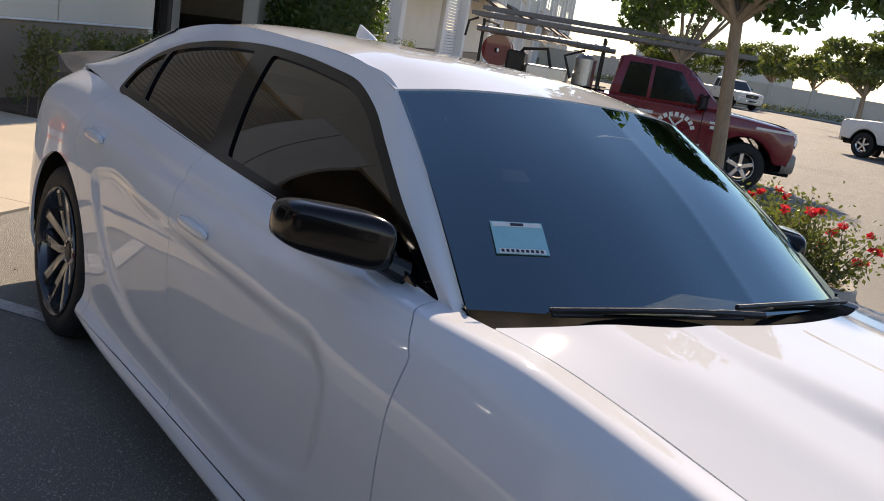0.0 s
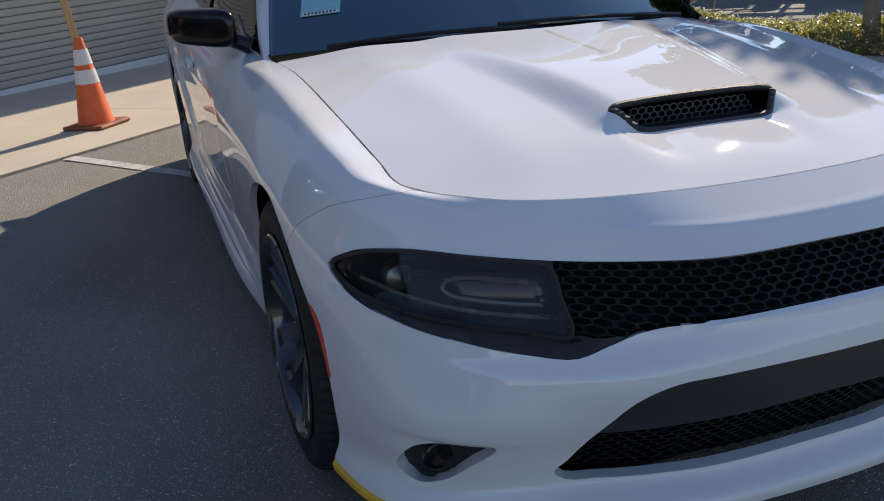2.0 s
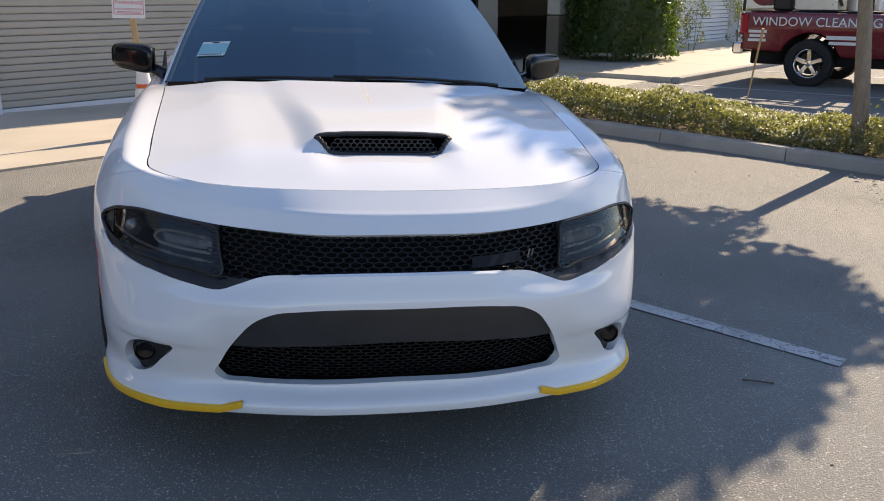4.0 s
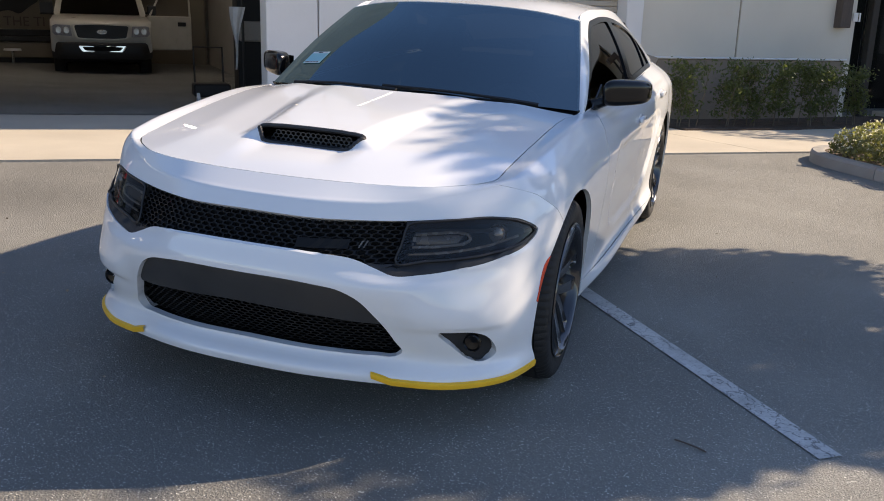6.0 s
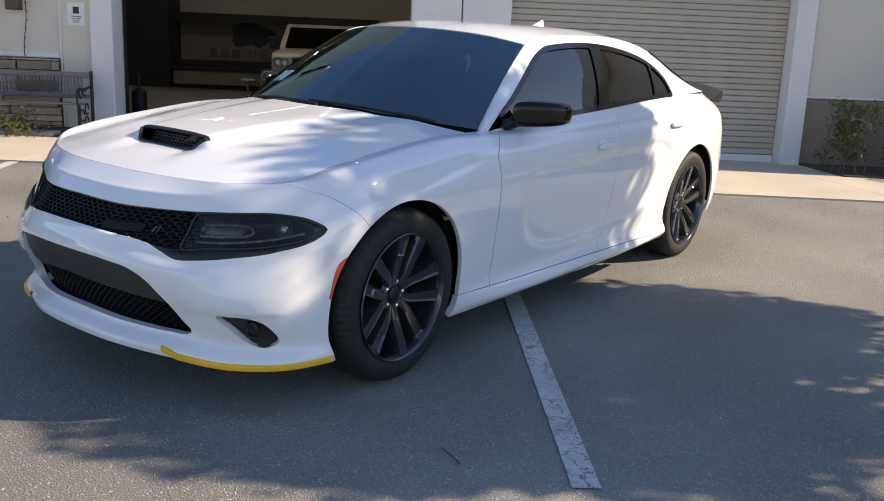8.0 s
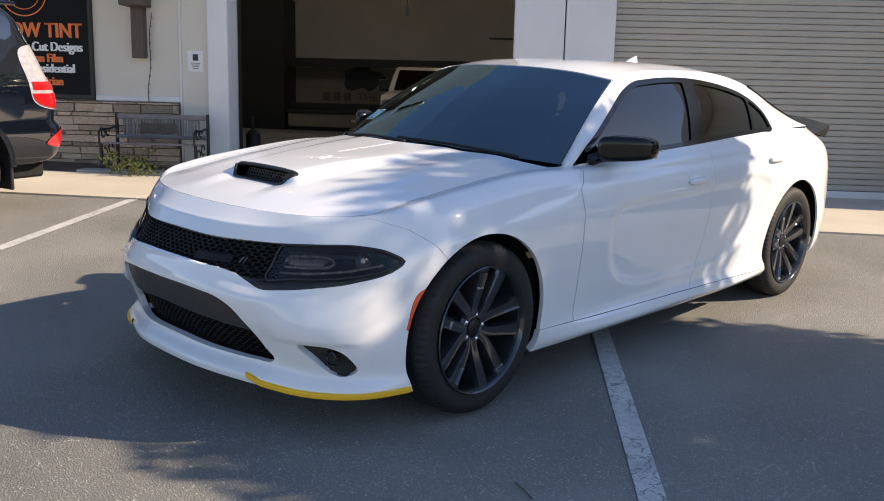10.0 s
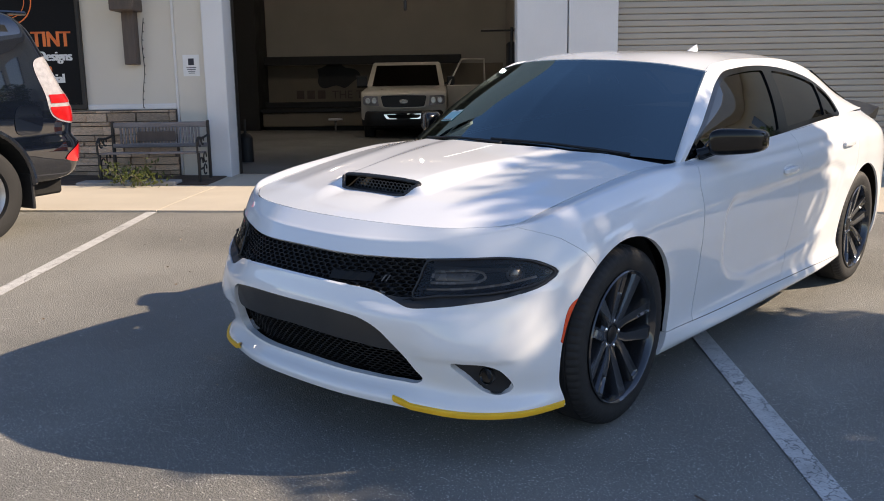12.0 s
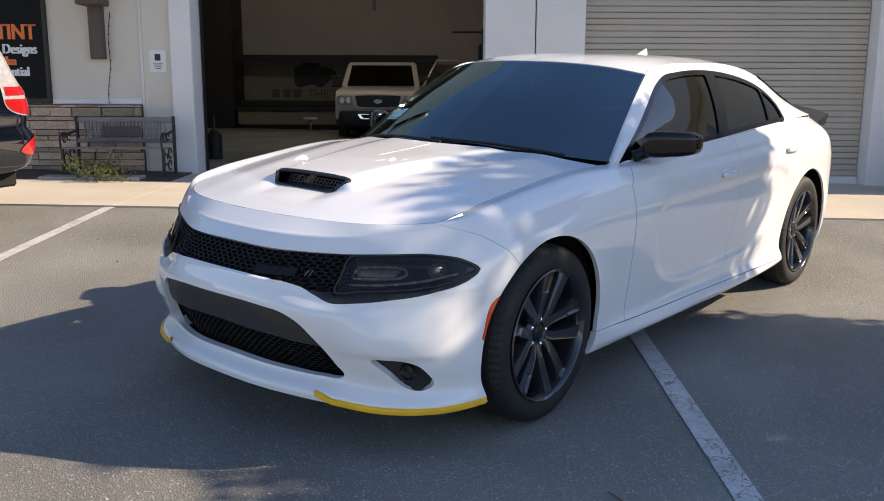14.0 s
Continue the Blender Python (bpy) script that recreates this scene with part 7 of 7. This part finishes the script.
for k in range(stones):
    ts = np.linspace(dist[-1] * k / stones + .004, dist[-1] * (k + 1) / stones - .004, 7)
    oc = [np.array([np.interp(t, dist, [c[i] for c in closed]) for i in (0, 1)]) for t in ts]
    ic = [np.array([np.interp(t, dist, [c[i] for c in inner_c]) for i in (0, 1)]) for t in ts]
    P = []
    for a, b in zip(oc, ic):
        z = height(*a)
        d = (b - a)
        P.append([(*a, z - .05), (*(a + d * .06), z + .098), (*(a + d * .2), z + .122), (*(a + d * .92), z + .122), (*b, z + .105), (*b, z - .05)])
    g = Geo().grid(np.array(P))
    n = len(g.v)
    g.f.append(tuple(range(5, -1, -1)))
    g.f.append(tuple(n - 6 + q for q in range(6)))
    part("kerb_stone", g, KERB_MAT, island, "", True, 30)
g = Geo()
ctr = np.mean(np.array(o2), axis=0)
P = [[(*(ctr + (np.array(p) - ctr) * f), height(*p) * f + height(*ctr) * (1 - f) + .11) for p in o2 + o2[:1]] for f in (1.0, .6, .2, .02)]
part("soil", g.grid(P), SOIL, island)

# pavement of the next unit, raised
pav2 = thing("pavement_raised", "pale raised concrete walk along the next units", "pavement", B.copy(), kind="structure")
for k, a in enumerate(np.arange(8.4, 60, 3.0)):
    part("concrete_slab", Geo().box(a + .004, a + 2.996, 3.86 if a > 9 else 4.2, 8.0, -.08, .09 if a > 9 else .004, .004), CONCRETE, pav2)
    part("kerb_stone", Geo().box(a + .004, a + 2.996, 3.70, 3.855, -.13, .095, .015), KERB_MAT, pav2) if a > 9 else None
for (p, q) in (((11.2, 3.6), (11.2, -2.0)), ((14.6, 3.6), (14.6, -2.0))):
    stripe(xy(*p), xy(*q), .10)

# ---- plants ----
LEAF_SHAPE = [(-.5, 0, 0), (0, .30, .10), (.5, 0, 0), (0, -.30, .10)]


def leaves(points, size, seed, droop=0.0, long=1.0, spread=1.0):
    """Small folded leaves, one at each point, each turned its own way."""
    r = np.random.default_rng(seed)
    pts = np.asarray(points, float)
    n = len(pts)
    a = r.normal(size=(n, 3)) * (1, 1, spread)
    a[:, 2] -= droop
    a /= np.linalg.norm(a, axis=1)[:, None]
    b = np.cross(a, r.normal(size=(n, 3)))
    b /= np.maximum(np.linalg.norm(b, axis=1), 1e-9)[:, None]
    c = np.cross(a, b)
    s = size * r.uniform(.6, 1.35, n)
    out = []
    for lx, ly, lz in LEAF_SHAPE:
        out.append(pts + a * (lx * long * s)[:, None] + b * (ly * s)[:, None] + c * (lz * s)[:, None])
    V = np.stack(out, 1).reshape(-1, 3)
    g = Geo()
    g.v = [tuple(p) for p in V]
    g.f = [(4 * k, 4 * k + 1, 4 * k + 2, 4 * k + 3) for k in range(n)]
    return g


def in_ball(r, n, c, rad, shell_=.35):
    d = r.normal(size=(n, 3))
    d /= np.linalg.norm(d, axis=1)[:, None]
    return np.asarray(c) + d * (r.uniform(shell_, 1, n) ** .6)[:, None] * np.asarray(rad)


def plant(name, label, category, trunk, crown, m_leaf, m_bark=None, group="", parent_m=None):
    t = thing(name, label, category, parent_m, group)
    if trunk:
        part("trunk", trunk, m_bark or BARK, t, "", True)
    part("crown", crown, m_leaf, t)
    return t


def tree(name, label, x, y, z0, height_trunk, crown_c, crown_r, n_clumps, n_leaf, size, seed, m_leaf, lean=(0, 0), group="", thick=.085, lobes=()):
    r = np.random.default_rng(seed)
    g = Geo()
    h = height_trunk
    fork = np.array((x + lean[0] * h, y + lean[1] * h, z0 + h))
    path = [(x, y, z0 - .05), (x + lean[0] * .1, y + lean[1] * .1, z0 + .15), (x + lean[0] * h * .5 + .01, y + lean[1] * h * .5, z0 + h * .5), tuple(fork)]
    g.tube(spline(path, 10), list(np.linspace(thick * 1.18, thick * .78, 10)), 12)
    cc = np.array(crown_c)
    centres = []
    for k in range(n_clumps):
        d = r.normal(size=3)
        d /= np.linalg.norm(d)
        centres.append(cc + d * np.array(crown_r) * r.uniform(.35, .95))
    for lc, lr, ln in lobes:
        for k in range(ln):
            d = r.normal(size=3)
            centres.append(np.array(lc) + d / np.linalg.norm(d) * np.array(lr) * r.uniform(.1, 1.0))
    for k in list(range(min(11, n_clumps))) + list(range(n_clumps, len(centres), 4)):
        e = centres[k]
        mid = fork * .5 + e * .5 + r.normal(0, .12, 3)
        g.tube(spline([fork - (0, 0, .1), mid, e], 8), list(np.linspace(thick * .55, .012, 8)), 7)
    pts = []
    for c in centres:
        pts.append(in_ball(r, n_leaf // n_clumps, c, (r.uniform(.45, .75) * crown_r[0] * .5, r.uniform(.45, .75) * crown_r[1] * .5, .38 * crown_r[2] * .6), .2))
    return plant(name, label, "tree", g, leaves(np.vstack(pts), size, seed + 1, .4), m_leaf, None, group)


TX, TY = 4.98, 3.92
tree("street_tree", "young broad-leaved tree with a smooth trunk in the island", TX, TY, height(*uv_of(TX, TY)) + .1, 2.2, (4.78, 4.45, 3.35), (1.40, 1.34, 1.34), 52, 21500, .11, 21, LEAF_TREE, (-.055, .064), thick=.066, lobes=(((4.75, 3.02, 3.05), (.60, .36, .80), 18),))
tree("street_tree", "young broad-leaved tree beyond the red truck", 13.9, 11.5, .0, 1.9, (13.9, 11.5, 3.7), (1.9, 1.9, 1.5), 40, 9000, .16, 33, LEAF_TREE, (.0, .0), thick=.09)

r = np.random.default_rng(5)
pts = []
for k in range(30000):
    u, v = IU0 + .2 + (IU1 - IU0 - .4) * r.uniform(0, 1) ** 1.5, r.uniform(IV0 + .9, IV1 - .15)
    top = .20 + .035 * math.sin(2.1 * u + 1.3 * v) * math.cos(1.7 * v) + .05 * math.sin(5 * u - 4 * v) + .03 * math.sin(11 * v + 3 * u) + .12 * smooth(.6, 1.5, v) + .07 * smooth(.1, -.5, v) * (v < .1)
    top *= smooth(0, .22, min(u - IU0 - .15, IU1 - u - .1)) * .7 + .3
    top *= 1 - .62 * smooth(6.6, 7.1, u)
    zz_ = top * (1 - r.uniform(0, 1) ** 2.2 * .8)
    pts.append((*xy(u, v), height(u, v) + .10 + zz_))
tagged(part("hedge", leaves(np.array(pts[:22000]), .048, 6, -.3), LEAF_HEDGE, None), "low clipped ground-cover hedge filling the island", "hedge", kind="stuff")
fl = np.array(pts[22000:26500])
tagged(part("blossom", leaves(fl + (0, 0, .035), .026, 8), PETAL_WHITE, None), "small white blossoms on the hedge", "flowers", kind="stuff")


def rose(u, v, seed, h, rad, n):
    rr = np.random.default_rng(seed)
    x, y = xy(u, v)
    z0 = height(u, v) + .1
    stems = Geo()
    t = thing("rose_bush", "green rose bush with red blooms in the island", "rose bush", pose(x, y, z0), "rose bushes")
    pts, blooms = [], []
    for k in range(16):
        d = np.array((rr.normal(0, .45), rr.normal(0, .45), 1))
        tip = d / np.linalg.norm(d) * h * rr.uniform(.7, 1.15) * np.array((rad * 2 / h, rad * 2 / h, 1))
        stems.tube(spline([(0, 0, 0), tuple(tip * .55 + rr.normal(0, .03, 3)), tuple(tip)], 6), list(np.linspace(.009, .003, 6)), 5)
        for q in range(n // 16):
            pts.append(tip * rr.uniform(.25, 1) + rr.normal(0, rad * .30, 3) * (1, 1, .7))
        if k % 2 == 0:
            blooms.append(tip)
    part("stem", stems, LEAF_SHRUB, t)
    pts = np.array(pts)
    pts[:, 2] = np.abs(pts[:, 2])
    part("foliage", leaves(pts, .05, seed + 1), LEAF_SHRUB, t)
    for b in blooms:
        part("bloom", leaves(in_ball(rr, 26, b, (.045, .045, .035), .2), .045, seed + 2), PETAL_RED, t, "red rose bloom")


rose(6.65, -1.05, 40, .72, .42, 2200)
rose(7.35, -.75, 41, .62, .36, 1500)
rose(6.35, -1.35, 43, .50, .30, 900)


def wall_shrub(u, v, h, rad, n, seed):
    rr = np.random.default_rng(seed)
    x, y = xy(u, v)
    t = thing("wall_shrub", "thin-stemmed green shrub against the brown wall base", "shrub", pose(x, y, height(u, v) + .02, 0, 0, TURN), "wall shrubs")
    stems, pts = [], []
    for k in range(3):
        bx, by = rr.normal(0, .07), rr.normal(0, .04)
        tx, ty = bx + rr.normal(0, rad * .6), by + rr.normal(0, .08)
        stems.append(Geo().tube([(bx, by, 0), ((bx + tx) / 2 + .02, (by + ty) / 2, h * .5), (tx, ty, h * .95)], [.008, .006, .003], 6))
        for c in range(max(2, n // 90)):
            s = rr.uniform(.14, 1.0) ** .8
            cc = np.array((bx + (tx - bx) * s + rr.normal(0, rad * .55), np.clip(by + rr.normal(0, .10), -.22, .18), h * s))
            pts.extend(cc + rr.normal(0, 1, (26, 3)) * (.055, .05, .05))
    for st in stems:
        part("stem", st, SHRUB_STEM, t, "", True)
    part("foliage", leaves(np.array(pts), .042, seed + 1, .3, 1.4), LEAF_SHRUB, t)


for u, h, rad, n, s in ((6.50, .90, .14, 1100, 50), (6.74, .92, .08, 420, 51), (7.45, .88, .16, 1300, 52), (7.80, .90, .18, 1500, 53), (8.25, .90, .19, 1600, 54), (8.72, .88, .19, 1500, 55), (9.20, .87, .17, 1300, 56), (9.66, .85, .16, 1200, 48)):
    wall_shrub(u, 6.75, h, rad, n, s)
for u, h, rad, n, s in ((-3.78, .22, .13, 300, 57), (-3.56, .16, .10, 120, 58)):
    wall_shrub(u, 6.50, h, rad, n, s)

rr = np.random.default_rng(9)
cy = []
for k in range(9000):
    a, zc = rr.uniform(0, 2 * math.pi), rr.uniform(0, 1)
    rad = 1.05 * (1 - .12 * zc) * (.80 + .2 * rr.uniform(0, 1))
    cy.append((rad * math.cos(a) + rr.normal(0, .05), rad * math.sin(a) + rr.normal(0, .05), .05 + 3.9 * zc))
plant("clipped_cypress", "tall dense clipped evergreen at the walk", "shrub", Geo().tube([(0, 0, 0), (0, 0, 3.4)], [.10, .04], 8), leaves(np.array(cy), .10, 10), LEAF_DARK, None, "", B @ pose(14.7, 6.5, .09) @ Matrix.Scale(1.12, 4))
tagged(part("evergreen_core", Geo().lathe([(.1, .1), (.15, .85), (3.3, .75), (3.6, .1)], 20, "z"), LEAF_DARK, bpy.data.objects["clipped_cypress"]), "")
for u, s in ((17.0, 60), (18.2, 61), (21.0, 62)):
    wall_shrub(u, 6.4, 1.2, .5, 900, s)

# trees and walls beyond the drive
for k, (az, d, zt, cz, rr_, s) in enumerate(((34.4, 70, 1.8, 3.2, 2.2, 70), (32.0, 78, 2.0, 3.7, 2.4, 71), (29.6, 74, 2.0, 3.8, 2.4, 72), (26.8, 48, 1.9, 3.5, 2.2, 73), (24.0, 60, 2.2, 4.2, 2.8, 74), (37.5, 60, 1.6, 2.8, 2.4, 75), (39.3, 75, 1.8, 3.0, 2.6, 76), (21, 55, 2.4, 5, 3.6, 77))):
    x, y = -1.9 + d * math.cos(radians(az)), -.6 + d * math.sin(radians(az))
    tree("far_tree", "rounded green tree beyond the drive", x, y, .16, zt, (x, y, cz), (rr_, rr_, rr_ * .75), 26, 3600, .26, s, LEAF_FAR, (0, 0), "far trees", .14)
bw = thing("block_wall", "tan block boundary wall across the drive", "wall", ray_place(29.5, 70, .16, 29.5 + 90), kind="structure")
for k in range(-11, 12):
    part("wall_bay", Geo().box(k * 3.0 + .02, k * 3.0 + 2.98, -.1, .1, -.2, 1.75, .02), STUCCO, bw)
    part("pier", Geo().box(k * 3.0 - .2, k * 3.0 + .2, -.2, .2, -.2, 1.9, .02), STUCCO, bw)
verge = tagged(part("far_hedge", leaves(np.array([(rr.uniform(-20, 16), rr.normal(-2.0, .45), abs(rr.normal(.15, .15))) for k in range(5000)]), .16, 12), LEAF_HEDGE, None), "low green verge before the boundary wall", "hedge", kind="stuff")
verge.matrix_basis = ray_place(29.5, 66, .16, 29.5 + 90)
fb = thing("far_building", "pale flat-roofed building beyond the trees", "building", ray_place(36.3, 120, .16, 36.3 + 90))
part("wall", Geo().box(-11, 8, -6, 6, -.5, 5.0, .05), STUCCO, fb)
part("roof", Geo().box(-11.3, 8.3, -6.3, 6.3, 5.0, 5.5, .05), STUCCO_TRIM, fb)
for k in range(5):
    part("window", Geo().box(-9 + 3.4 * k, -7.2 + 3.4 * k, -6.05, -5.95, 1.4, 3.2, .02), SIGN_BLACK, fb)

# ---- litter on the asphalt ----
def ground_z(x, y):
    return height(*uv_of(x, y))


tw = Geo().tube(spline([(1.43, -.375, ground_z(1.43, -.375) + .006), (1.49, -.40, ground_z(1.49, -.4) + .009), (1.54, -.42, ground_z(1.54, -.42) + .006)], 8), .0035, 5)
tagged(part("twig", tw, WOOD_BROWN, None), "small dark twig lying on the asphalt", "twig")
whip = Geo().tube(spline([(*xy(8.6, 1.6), .1), (*xy(8.62, 1.55), .55), (*xy(8.5, 1.45), 1.0)], 8), list(np.linspace(.008, .016, 8)), 6)
tagged(part("bare_stem", whip, STICK_WOOD, None), "single bare stem rising from the hedge", "plant")
lit = []
for k in range(180):
    x, y = rr.uniform(-4, 6), rr.uniform(-4.5, 4)
    lit.append((x, y, ground_z(x, y) + .006))
tagged(part("leaf_litter", leaves(np.array(lit), .018, 13, 0, 1, .12), BARK, None), "scattered small dry leaves and grit on the asphalt", "litter", kind="stuff")
